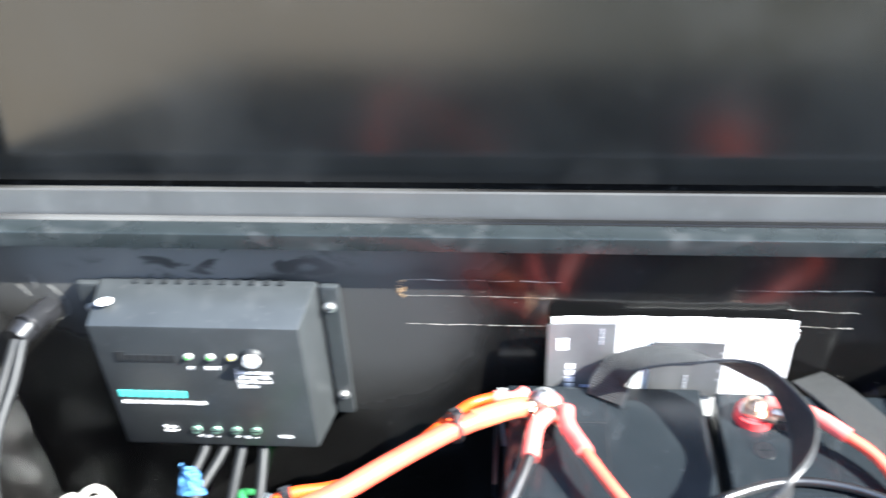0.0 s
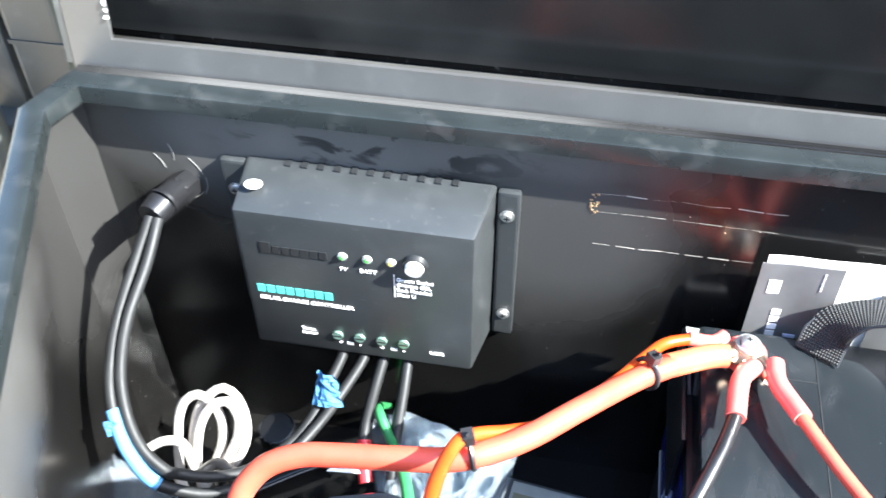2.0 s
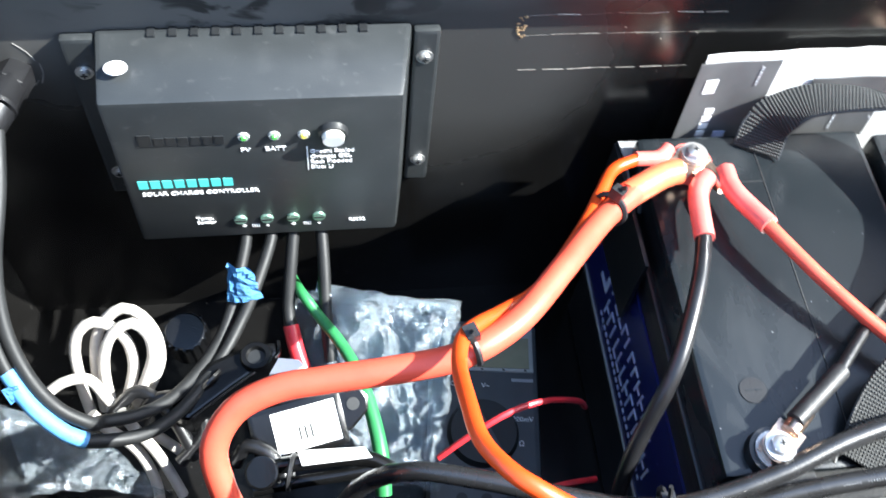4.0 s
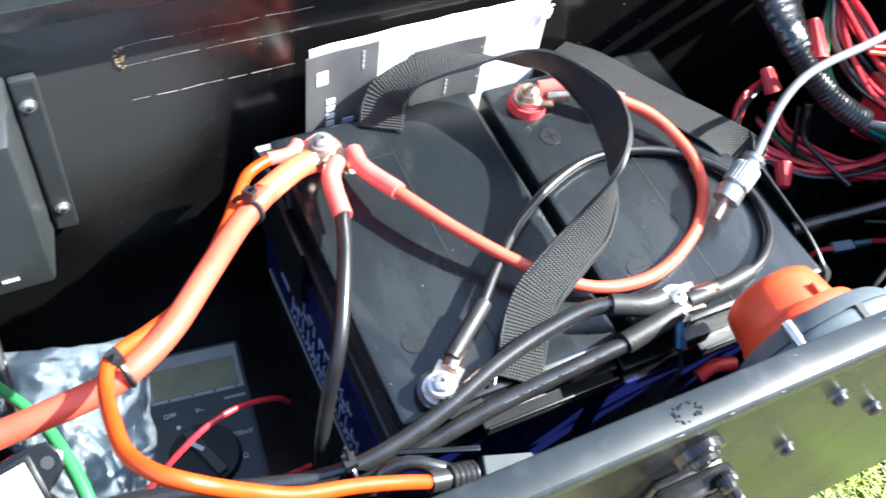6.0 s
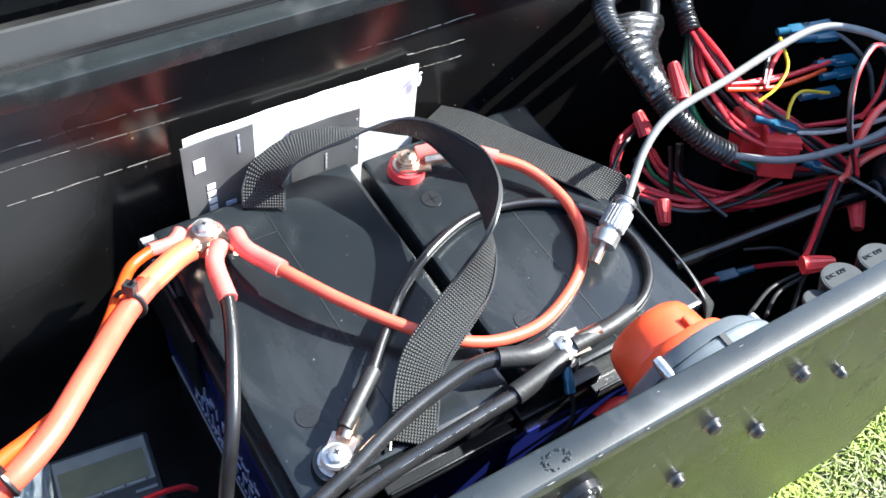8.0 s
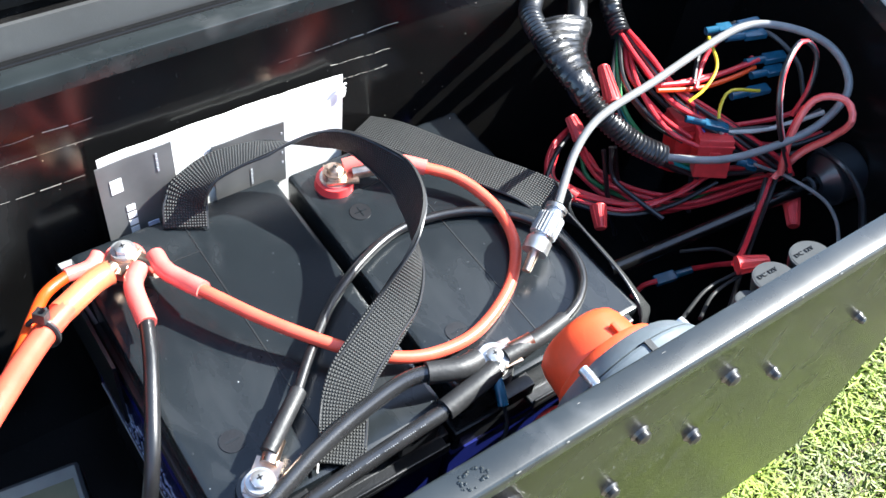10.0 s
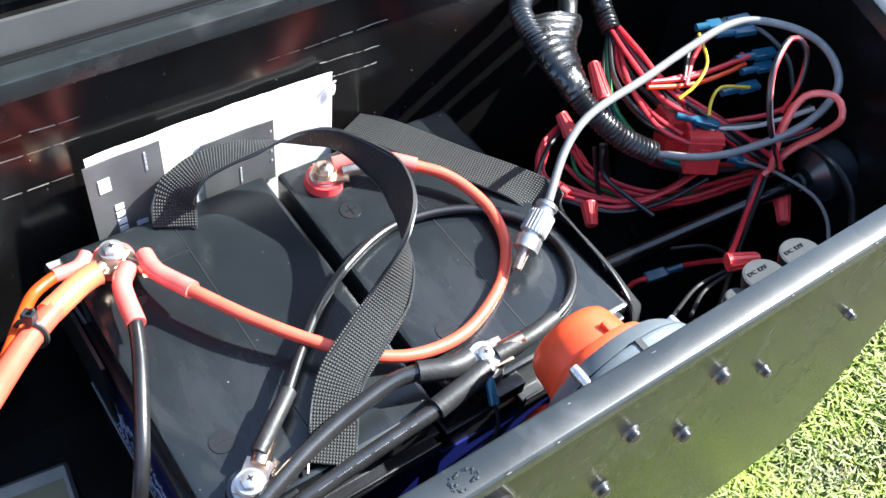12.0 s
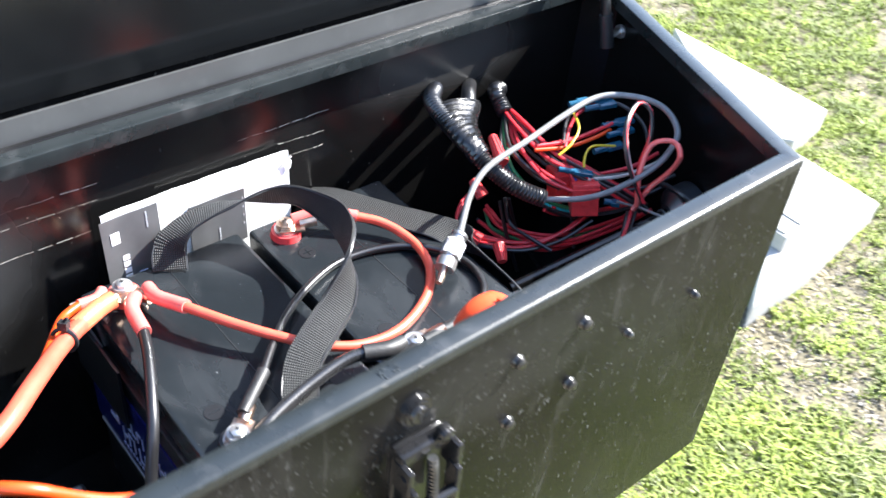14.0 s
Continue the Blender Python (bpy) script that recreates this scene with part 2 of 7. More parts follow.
def dust_and_glare(m, patches, color, amount, rough, smears=0.0):
    """Soft patches of dust and painted-in glare on an upright wall: middle x, z, half widths and strength of each."""
    nt = m.node_tree
    p = nt.nodes["Principled BSDF"]
    co, sep = nt.nodes.new("ShaderNodeTexCoord"), nt.nodes.new("ShaderNodeSeparateXYZ")
    nt.links.new(co.outputs["Object"], sep.inputs[0])
    warp = nt.nodes.new("ShaderNodeTexNoise")
    warp.inputs["Scale"].default_value, warp.inputs["Detail"].default_value = 14.0, 7.0
    nt.links.new(co.outputs["Object"], warp.inputs["Vector"])

    def op(kind, *values):
        node = nt.nodes.new("ShaderNodeMath")
        node.operation = kind
        for socket_in, v in zip(node.inputs, values):
            if isinstance(v, (int, float)):
                socket_in.default_value = v
            else:
                nt.links.new(v, socket_in)
        return node.outputs[0]
    total = None
    for cx, cz, rx, rz, strength in patches:
        ax = op("DIVIDE", op("SUBTRACT", sep.outputs[0], cx), rx)
        az = op("DIVIDE", op("SUBTRACT", sep.outputs[2], cz), rz)
        far = op("SQRT", op("ADD", op("MULTIPLY", ax, ax), op("MULTIPLY", az, az)))
        far = op("ADD", far, op("MULTIPLY", op("SUBTRACT", warp.outputs["Fac"], 0.5), 0.7))
        fall = nt.nodes.new("ShaderNodeMapRange")
        fall.interpolation_type = "SMOOTHSTEP"
        fall.inputs["From Min"].default_value, fall.inputs["From Max"].default_value, fall.inputs["To Max"].default_value = 1.15, 0.35, strength
        nt.links.new(far, fall.inputs["Value"])
        total = fall.outputs[0] if total is None else op("MAXIMUM", total, fall.outputs[0])
    mask = op("MULTIPLY", total, amount)
    if smears:
        blot = nt.nodes.new("ShaderNodeMapRange")
        blot.inputs["From Min"].default_value, blot.inputs["From Max"].default_value = 0.52, 0.60
        wipe, turn = nt.nodes.new("ShaderNodeTexNoise"), nt.nodes.new("ShaderNodeMapping")
        turn.inputs["Scale"].default_value, turn.inputs["Rotation"].default_value = (42, 42, 70), (0, 0.5, 0)
        wipe.inputs["Scale"].default_value, wipe.inputs["Detail"].default_value, wipe.inputs["Distortion"].default_value = 1.0, 3.0, 0.8
        nt.links.new(co.outputs["Object"], turn.inputs["Vector"])
        nt.links.new(turn.outputs[0], wipe.inputs["Vector"])
        nt.links.new(wipe.outputs["Fac"], blot.inputs["Value"])
        mask = op("MULTIPLY", mask, blot.outputs[0])
    mix = nt.nodes.new("ShaderNodeMixRGB")
    mix.inputs[2].default_value = (*color, 1)
    nt.links.new(mask, mix.inputs[0])
    nt.links.new(p.inputs["Base Color"].links[0].from_socket, mix.inputs[1])
    nt.links.new(mix.outputs[0], p.inputs["Base Color"])
    nt.links.new(op("MULTIPLY_ADD", mask, rough, p.inputs["Roughness"].links[0].from_socket), p.inputs["Roughness"])


# settled dust round the controller end and, with light painted in, on the corner panel; glare painted where the
# conduits come in
dust_and_glare(BLACK_PAINT, [(-0.33, 0.285, 0.135, 0.075, 1.0), (-0.22, 0.300, 0.15, 0.035, 0.9), (-0.455, 0.24, 0.035, 0.11, 0.40), (-0.165, 0.24, 0.075, 0.10, 0.60), (0.275, 0.285, 0.110, 0.045, 0.38)], (0.088, 0.086, 0.082), 0.75, 0.45)
dust_and_glare(BLACK_PAINT_OUT, [(-0.16, 0.27, 0.16, 0.06, 0.7), (0.08, 0.275, 0.13, 0.05, 0.8), (0.22, 0.24, 0.08, 0.08, 0.5)], (0.075, 0.072, 0.068), 0.22, 0.20)
# finger smears wiped through it above the controller, and fine specks
dust_and_glare(BLACK_PAINT, [(-0.265, 0.288, 0.105, 0.024, 1.0)], (0.0055, 0.0055, 0.0055), 0.85, 0.0, 1.0)
streaked(BLACK_PAINT, (500, 500, 260), 0.68, 0.76, 0.35, (0.10, 0.095, 0.088))
streaked(BATTERY_TOP, (30, 12, 30), 0.54, 0.78, 0.4, (0.05, 0.054, 0.058), 0.2)
streaked(BATTERY_TOP, (420, 420, 420), 0.70, 0.78, 0.4, (0.12, 0.125, 0.13))
streaked(CONTROLLER, (160, 160, 240), 0.62, 0.75, 0.3, (0.09, 0.09, 0.09), 0.1)
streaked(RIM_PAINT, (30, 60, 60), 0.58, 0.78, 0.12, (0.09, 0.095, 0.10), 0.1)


def webbing_material():
    m = material("black_nylon_webbing", (0.022, 0.023, 0.023), 0.6, vary=0.15, scale=200, bump=0)
    nt = m.node_tree
    p = nt.nodes["Principled BSDF"]
    uv = nt.nodes.new("ShaderNodeUVMap")
    wx, wy = nt.nodes.new("ShaderNodeTexWave"), nt.nodes.new("ShaderNodeTexWave")
    wx.bands_direction, wy.bands_direction = "X", "Y"
    for w, s in ((wx, 5.0), (wy, 190.0)):
        w.inputs["Scale"].default_value = s
        nt.links.new(uv.outputs[0], w.inputs["Vector"])
    mul = nt.nodes.new("ShaderNodeMath")
    mul.operation = "MULTIPLY"
    nt.links.new(wx.outputs["Fac"], mul.inputs[0])
    nt.links.new(wy.outputs["Fac"], mul.inputs[1])
    b = nt.nodes.new("ShaderNodeBump")
    b.inputs["Strength"].default_value, b.inputs["Distance"].default_value = 0.9, 0.0012
    nt.links.new(mul.outputs[0], b.inputs["Height"])
    nt.links.new(b.outputs[0], p.inputs["Normal"])
    ramp = nt.nodes.new("ShaderNodeMixRGB")
    ramp.inputs[1].default_value, ramp.inputs[2].default_value = (0.005, 0.005, 0.005, 1), (0.050, 0.054, 0.053, 1)
    nt.links.new(mul.outputs[0], ramp.inputs[0])
    nt.links.new(ramp.outputs[0], p.inputs["Base Color"])
    return m


def clear_plastic():
    """Thin crinkled film: mostly see-through, with sharp sheen and a milky share."""
    m = bpy.data.materials.new("clear_bag_film")
    m.use_nodes = True
    nt = m.node_tree
    nt.nodes.remove(nt.nodes["Principled BSDF"])
    out = nt.nodes["Material Output"]
    tr, gl, milk = nt.nodes.new("ShaderNodeBsdfTransparent"), nt.nodes.new("ShaderNodeBsdfGlossy"), nt.nodes.new("ShaderNodeBsdfDiffuse")
    tr.inputs[0].default_value = (0.9, 0.94, 0.96, 1)
    gl.inputs["Color"].default_value = (0.85, 0.93, 1.0, 1)
    gl.inputs["Roughness"].default_value = 0.16
    milk.inputs["Color"].default_value = (0.62, 0.70, 0.76, 1)
    crinkle = nt.nodes.new("ShaderNodeTexNoise")
    crinkle.inputs["Scale"].default_value, crinkle.inputs["Detail"].default_value, crinkle.inputs["Distortion"].default_value = 60, 4, 2.0
    b = nt.nodes.new("ShaderNodeBump")
    b.inputs["Strength"].default_value, b.inputs["Distance"].default_value = 1.0, 0.008
    nt.links.new(crinkle.outputs["Fac"], b.inputs["Height"])
    nt.links.new(b.outputs[0], gl.inputs["Normal"])
    share = nt.nodes.new("ShaderNodeMapRange")
    share.inputs["From Min"].default_value, share.inputs["From Max"].default_value = 0.45, 0.75
    share.inputs["To Min"].default_value, share.inputs["To Max"].default_value = 0.05, 0.42
    nt.links.new(crinkle.outputs["Fac"], share.inputs["Value"])
    one, two = nt.nodes.new("ShaderNodeMixShader"), nt.nodes.new("ShaderNodeMixShader")
    nt.links.new(share.outputs[0], one.inputs[0])
    nt.links.new(tr.outputs[0], one.inputs[1])
    nt.links.new(milk.outputs[0], one.inputs[2])
    two.inputs[0].default_value = 0.28
    nt.links.new(one.outputs[0], two.inputs[1])
    nt.links.new(gl.outputs[0], two.inputs[2])
    nt.links.new(two.outputs[0], out.inputs[0])
    return m


WEBBING = webbing_material()
BAG_FILM = clear_plastic()

# ---- mesh helpers ----
BASE = {}


def thing(name, base, label, category, group="", kind=""):
    ob = new(name)
    ob.location = base
    ob.empty_display_size = 0.02
    BASE[ob.name] = Vector(base)
    return tagged(ob, label, category, group, kind)


def part(name, bm, mat, parent, label="", smooth=True, bevel=0.0):
    """Links a bmesh in world places as one mesh object under its thing."""
    base = BASE[parent.name]
    bmesh.ops.translate(bm, verts=bm.verts, vec=-base)
    bmesh.ops.recalc_face_normals(bm, faces=bm.faces)
    bm.normal_update()
    if bevel:
        bmesh.ops.bevel(bm, geom=[e for e in bm.edges if len(e.link_faces) == 2 and e.calc_face_angle(0) > 0.5], offset=bevel, segments=2, profile=0.6, affect="EDGES", clamp_overlap=True)
    bmesh.ops.recalc_face_normals(bm, faces=bm.faces)
    me = bpy.data.meshes.new(name)
    bm.to_mesh(me)
    bm.free()
    me.materials.append(mat)
    if smooth:
        me.shade_smooth()
        me.set_sharp_from_angle(angle=radians(16 if bevel else 38))
    ob = new(name, me)
    ob.parent = parent
    BASE[ob.name] = base
    return tagged(ob, label) if label else ob


def solo(name, bm, mat, label, category, group="", kind="", smooth=True, bevel=0.0):
    """A thing that is one mesh, with its origin at its middle base."""
    lo = Vector([min(v.co[i] for v in bm.verts) for i in range(3)])
    hi = Vector([max(v.co[i] for v in bm.verts) for i in range(3)])
    base = Vector(((lo.x + hi.x) / 2, (lo.y + hi.y) / 2, lo.z))
    holder = new("temporary")
    BASE[holder.name] = base
    ob = part(name, bm, mat, holder, "", smooth, bevel)
    ob.parent = None
    ob.location = base
    bpy.data.objects.remove(holder)
    return tagged(ob, label, category, group, kind)


def joined(*bms):
    a = bms[0]
    for b in bms[1:]:
        me = bpy.data.meshes.new("temporary")
        b.to_mesh(me)
        b.free()
        a.from_mesh(me)
        bpy.data.meshes.remove(me)
    return a


def block(x0, x1, y0, y1, z0, z1):
    bm = bmesh.new()
    bmesh.ops.create_cube(bm, size=1, matrix=Matrix.Translation(((x0 + x1) / 2, (y0 + y1) / 2, (z0 + z1) / 2)) @ Matrix.Diagonal((x1 - x0, y1 - y0, z1 - z0, 1)))
    return bm


def placed(bm, m):
    bmesh.ops.transform(bm, matrix=m, verts=bm.verts)
    return bm


def rod(p0, p1, r0, r1=None, seg=20):
    """A round bar or cone from p0 to p1."""
    p0, p1 = Vector(p0), Vector(p1)
    bm = bmesh.new()
    d = p1 - p0
    m = Matrix.Translation((p0 + p1) / 2) @ (d * 1000).to_track_quat("Z", "Y").to_matrix().to_4x4()
    bmesh.ops.create_cone(bm, cap_ends=True, segments=seg, radius1=r0, radius2=r0 if r1 is None else r1, depth=d.length, matrix=m)
    return bm


def prism(points, z0, z1):
    """An upright block over a plan."""
    bm = bmesh.new()
    lo = [bm.verts.new((x, y, z0)) for x, y in points]
    hi = [bm.verts.new((x, y, z1)) for x, y in points]
    bm.faces.new(lo), bm.faces.new(hi)
    n = len(points)
    for i in range(n):
        bm.faces.new((lo[i], lo[(i + 1) % n], hi[(i + 1) % n], hi[i]))
    return bm


def smooth_path(points, step=0.004):
    """A Catmull-Rom run through the points."""
    p = [Vector(q) for q in points]
    p = [p[0] * 2 - p[1], *p, p[-1] * 2 - p[-2]]
    out = []
    for i in range(1, len(p) - 2):
        n = max(2, int((p[i + 1] - p[i]).length / step))
        for k in range(n):
            t = k / n
            a, b, c, d = p[i - 1], p[i], p[i + 1], p[i + 2]
            out.append(0.5 * (2 * b + (c - a) * t + (2 * a - 5 * b + 4 * c - d) * t * t + (3 * b - 3 * c + d - a) * t ** 3))
    out.append(p[-2])
    return out


def tube(points, r, seg=12, step=0.004, ribs=0.0, pitch=0.0035, raw=False, taper=0.0):
    """A round cable along the points; ribs: the height of a corrugation."""
    path = points if raw else smooth_path(points, step)
    bm = bmesh.new()
    side = None
    rings = []
    run = 0.0
    for i, q in enumerate(path):
        d = (path[min(i + 1, len(path) - 1)] - path[max(i - 1, 0)]).normalized()
        if side is None:
            side = d.orthogonal().normalized()
        side = (side - d * side.dot(d)).normalized()
        up = d.cross(side)
        if i:
            run += (q - path[i - 1]).length
        rr = r * (1 + taper * i / len(path)) + (ribs * (0.5 + 0.5 * math.sin(run / pitch * math.tau)) if ribs else 0.0)
        rings.append([bm.verts.new(q + rr * (math.cos(a) * side + math.sin(a) * up)) for a in [math.tau * k / seg for k in range(seg)]])
    for a, b in zip(rings, rings[1:]):
        for k in range(seg):
            bm.faces.new((a[k], a[(k + 1) % seg], b[(k + 1) % seg], b[k]))
    bm.faces.new(rings[0]), bm.faces.new(list(reversed(rings[-1])))
    return bm


def ribbon(points, across, width, thick=0.0016, step=0.004):
    """A woven band: its middle line, and the way across it at each point."""
    path, wide = [], []
    p = [Vector(q) for q in points]
    p = [p[0] * 2 - p[1], *p, p[-1] * 2 - p[-2]]
    w_ = [Vector(q).normalized() for q in across]
    for i in range(1, len(p) - 2):
        cuts = max(3, int((p[i + 1] - p[i]).length / step))
        a, b, c, d = p[i - 1], p[i], p[i + 1], p[i + 2]
        for k in range(cuts):
            t = k / cuts
            path.append(0.5 * (2 * b + (c - a) * t + (2 * a - 5 * b + 4 * c - d) * t * t + (3 * b - 3 * c + d - a) * t ** 3))
            s = t * t * (3 - 2 * t)
            wide.append(w_[i - 1].lerp(w_[i], s))
    path.append(p[-2]), wide.append(w_[-1])
    n = len(path)
    for i, q in enumerate(path):
        d = (path[min(i + 1, n - 1)] - path[max(i - 1, 0)]).normalized()
        wide[i] = (wide[i] - d * wide[i].dot(d)).normalized()
    for _ in range(8):
        wide = [wide[0]] + [(wide[i - 1] + wide[i] * 2 + wide[i + 1]).normalized() for i in range(1, n - 1)] + [wide[-1]]
    bm = bmesh.new()
    uv = bm.loops.layers.uv.new("uv")
    rows, run = [], 0.0
    for i, q in enumerate(path):
        d = (path[min(i + 1, n - 1)] - path[max(i - 1, 0)]).normalized()
        w = wide[i]
        w = (w - d * w.dot(d)).normalized()
        up = d.cross(w).normalized()
        if i:
            run += (q - path[i - 1]).length
        row = []
        for k in range(9):
            s = k / 8 - 0.5
            row.append((bm.verts.new(q + w * s * width + up * thick / 2), bm.verts.new(q + w * s * width - up * thick / 2), k / 8, run))
        rows.append(row)
    for a, b in zip(rows, rows[1:]):
        for k in range(8):
            for side in (0, 1):
                f = bm.faces.new((a[k][side], a[k + 1][side], b[k + 1][side], b[k][side]))
                for loop, src in zip(f.loops, (a[k], a[k + 1], b[k + 1], b[k])):
                    loop[uv].uv = (src[2], src[3])
        for k in (0, 8):
            bm.faces.new((a[k][0], b[k][0], b[k][1], a[k][1]))
    return bm


def banded(pairs, width, thick=0.0016):
    """A woven band from the places of its two edges."""
    a, b = [Vector(p) for p, q in pairs], [Vector(q) for p, q in pairs]
    return ribbon([(p + q) / 2 for p, q in zip(a, b)], [q - p for p, q in zip(a, b)], width, thick)


def hem(pairs, side, width, r=0.0008):
    """The rounded woven edge of a band."""
    pts = []
    for p, q in pairs:
        p, q = Vector(p), Vector(q)
        pts.append((p + q) / 2 + (q - p).normalized() * side * width / 2)
    return tube(pts, r, seg=6)


def words(text, size, m, depth=0.0003, align="LEFT"):
    """Raised lettering in the built-in font, in the plane of m."""
    cu = bpy.data.curves.new("lettering", "FONT")
    cu.body, cu.size, cu.extrude, cu.align_x, cu.resolution_u = text, size, depth, align, 2
    ob = new("temporary", cu)
    me = bpy.data.meshes.new_from_object(ob.evaluated_get(bpy.context.evaluated_depsgraph_get()))
    bm = bmesh.new()
    bm.from_mesh(me)
    bpy.data.objects.remove(ob)
    bpy.data.meshes.remove(me)
    return placed(bm, m)

# ---- ground ----
GROUND = 0.0


def ground_sheet():
    bm = bmesh.new()
    xs = [-60, -20, -8, -4] + [-3 + 0.2 * i for i in range(45)] + [7, 10, 20, 60]
    ys = [-60, -20, -8, -4] + [-2.5 + 0.2 * i for i in range(45)] + [7.5, 10, 20, 60]
    grid = [[bm.verts.new((x, y, GROUND - 0.02 + 0.03 * noise.noise((x * 1.3, y * 1.3, 0)))) for y in ys] for x in xs]
    for i in range(len(xs) - 1):
        for j in range(len(ys) - 1):
            bm.faces.new((grid[i][j], grid[i + 1][j], grid[i + 1][j + 1], grid[i][j + 1]))
    return bm


def soil_blend():
    """Grass soil that turns to bare sand in patches and beyond the far left."""
    nt = SOIL.node_tree
    p = nt.nodes["Principled BSDF"]
    old = p.inputs["Base Color"].links[0].from_socket
    co, sep = nt.nodes.new("ShaderNodeTexCoord"), nt.nodes.new("ShaderNodeSeparateXYZ")
    nt.links.new(co.outputs["Object"], sep.inputs[0])
    edge = nt.nodes.new("ShaderNodeMapRange")
    edge.inputs["From Min"].default_value, edge.inputs["From Max"].default_value = 1.0, 0.55
    wob, add = nt.nodes.new("ShaderNodeTexNoise"), nt.nodes.new("ShaderNodeMath")
    wob.inputs["Scale"].default_value, wob.inputs["Detail"].default_value = 1.4, 8.0
    nt.links.new(co.outputs["Object"], wob.inputs["Vector"])
    add.operation = "MULTIPLY_ADD"
    add.inputs[1].default_value = 1.6
    nt.links.new(wob.outputs["Fac"], add.inputs[0])
    nt.links.new(sep.outputs[0], add.inputs[2])
    nt.links.new(add.outputs[0], edge.inputs["Value"])
    mix = nt.nodes.new("ShaderNodeMixRGB")
    mix.inputs[2].default_value = (0.44, 0.345, 0.23, 1)
    nt.links.new(edge.outputs[0], mix.inputs[0])
    nt.links.new(old, mix.inputs[1])
    nt.links.new(mix.outputs[0], p.inputs["Base Color"])


soil_blend()
ground = solo("ground", ground_sheet(), SOIL, "dry sandy soil with patchy green grass", "ground", kind="structure")


def bare(x, y):
    """How bare the ground is: a worn gravel track beside the box, and thin patches."""
    track = math.exp(-((x - 1.47 + 0.10 * (y - 0.5)) / 0.13) ** 2) if 0.12 < y < 0.80 else 0
    worn = math.exp(-((x - 0.80) / 0.10) ** 2 - ((y - 0.40) / 0.06) ** 2)
    thin = -0.02 + 1.9 * noise.noise((x * 4.1 + 3, y * 4.1, 1)) + 0.9 * noise.noise((x * 16, y * 16, 1))
    thin -= 1.2 * math.exp(-((x - 1.05) / 0.22) ** 2 - ((y - 0.27) / 0.16) ** 2)
    return max((track + 0.8 * worn) * (0.95 + 0.6 * noise.noise((x * 9, y * 9, 6))), min(0.90, max(0, thin)))


def soil_height(x, y):
    return GROUND - 0.02 + 0.03 * noise.noise((x * 1.3, y * 1.3, 0))


def grass_tufts():
    """Broad short blades that grow in clumps and lean outwards."""
    rnd = random.Random(4)
    verts, faces = [], []
    count = 0
    while count < 38000:
        x, y = 0.45 + 3.6 * rnd.random() ** 1.7, rnd.uniform(-0.5, 3.0)
        margin = min((x - 0.45) / 0.2, (4.05 - x) / 1.2, (y + 0.5) / 0.45, (3.0 - y) / 1.2) + 0.8 * noise.noise((x * 2.2, y * 2.2, 5))
        if rnd.random() < bare(x, y) or rnd.random() > margin:
            continue
        count += 1
        z = soil_height(x, y)
        lush = 0.80 + 0.9 * noise.noise((x * 5, y * 5, 2)) + 0.55 * math.exp(-((x - 1.05) / 0.25) ** 2 - ((y - 0.27) / 0.2) ** 2)
        turn = rnd.uniform(0, math.tau)
        for k in range(rnd.randint(4, 8)):
            a = turn + k * 2.4 + rnd.uniform(-0.5, 0.5)
            h, w, lean = rnd.uniform(0.010, 0.034) * lush, rnd.uniform(0.0010, 0.0026), rnd.uniform(0.35, 1.6)
            dx, dy = math.cos(a), math.sin(a)
            bx, by = x + dx * 0.004 + rnd.uniform(-0.006, 0.006), y + dy * 0.004 + rnd.uniform(-0.006, 0.006)
            qx, qy = -dy * w, dx * w
            m1, m2 = h * lean * 0.35, h * lean
            n = len(verts)
            verts += [(bx - qx, by - qy, z), (bx + qx, by + qy, z), (bx + dx * m1 + qx, by + dy * m1 + qy, z + h * 0.62),
                      (bx + dx * m1 - qx, by + dy * m1 - qy, z + h * 0.62), (bx + dx * m2, by + dy * m2, z + h * rnd.uniform(0.55, 0.95))]
            faces += [(n, n + 1, n + 2, n + 3), (n + 3, n + 2, n + 4)]
    me = bpy.data.meshes.new("grass")
    me.from_pydata(verts, [], faces)
    me.materials.append(GRASS)
    return tagged(new("grass", me), "short sunlit green grass with bare patches", "grass", kind="stuff")


def straw_litter():
    """Dead blades and chips lying flat between the clumps."""
    rnd = random.Random(17)
    verts, faces = [], []
    count = 0
    while count < 14000:
        x, y = 0.45 + 3.2 * rnd.random() ** 1.5, rnd.uniform(-0.4, 2.4)
        if rnd.random() > 0.25 + bare(x, y):
            continue
        count += 1
        z = soil_height(x, y) + rnd.uniform(0.001, 0.006)
        a, r, w = rnd.uniform(0, math.tau), rnd.uniform(0.004, 0.018), rnd.uniform(0.0012, 0.0038)
        dx, dy = math.cos(a) * r, math.sin(a) * r
        qx, qy = -math.sin(a) * w, math.cos(a) * w
        n = len(verts)
        lift = rnd.uniform(-0.001, 0.004)
        verts += [(x - dx, y - dy, z), (x - qx, y - qy, z + 0.001), (x + dx, y + dy, z + lift), (x + qx, y + qy, z + 0.002)]
        faces += [(n, n + 1, n + 2), (n, n + 2, n + 3)]
    me = bpy.data.meshes.new("dry_straw")
    me.from_pydata(verts, [], faces)
    me.materials.append(STRAW)
    return tagged(new("dry_straw", me), "pale dead grass and chips lying between the clumps", "straw", kind="stuff")


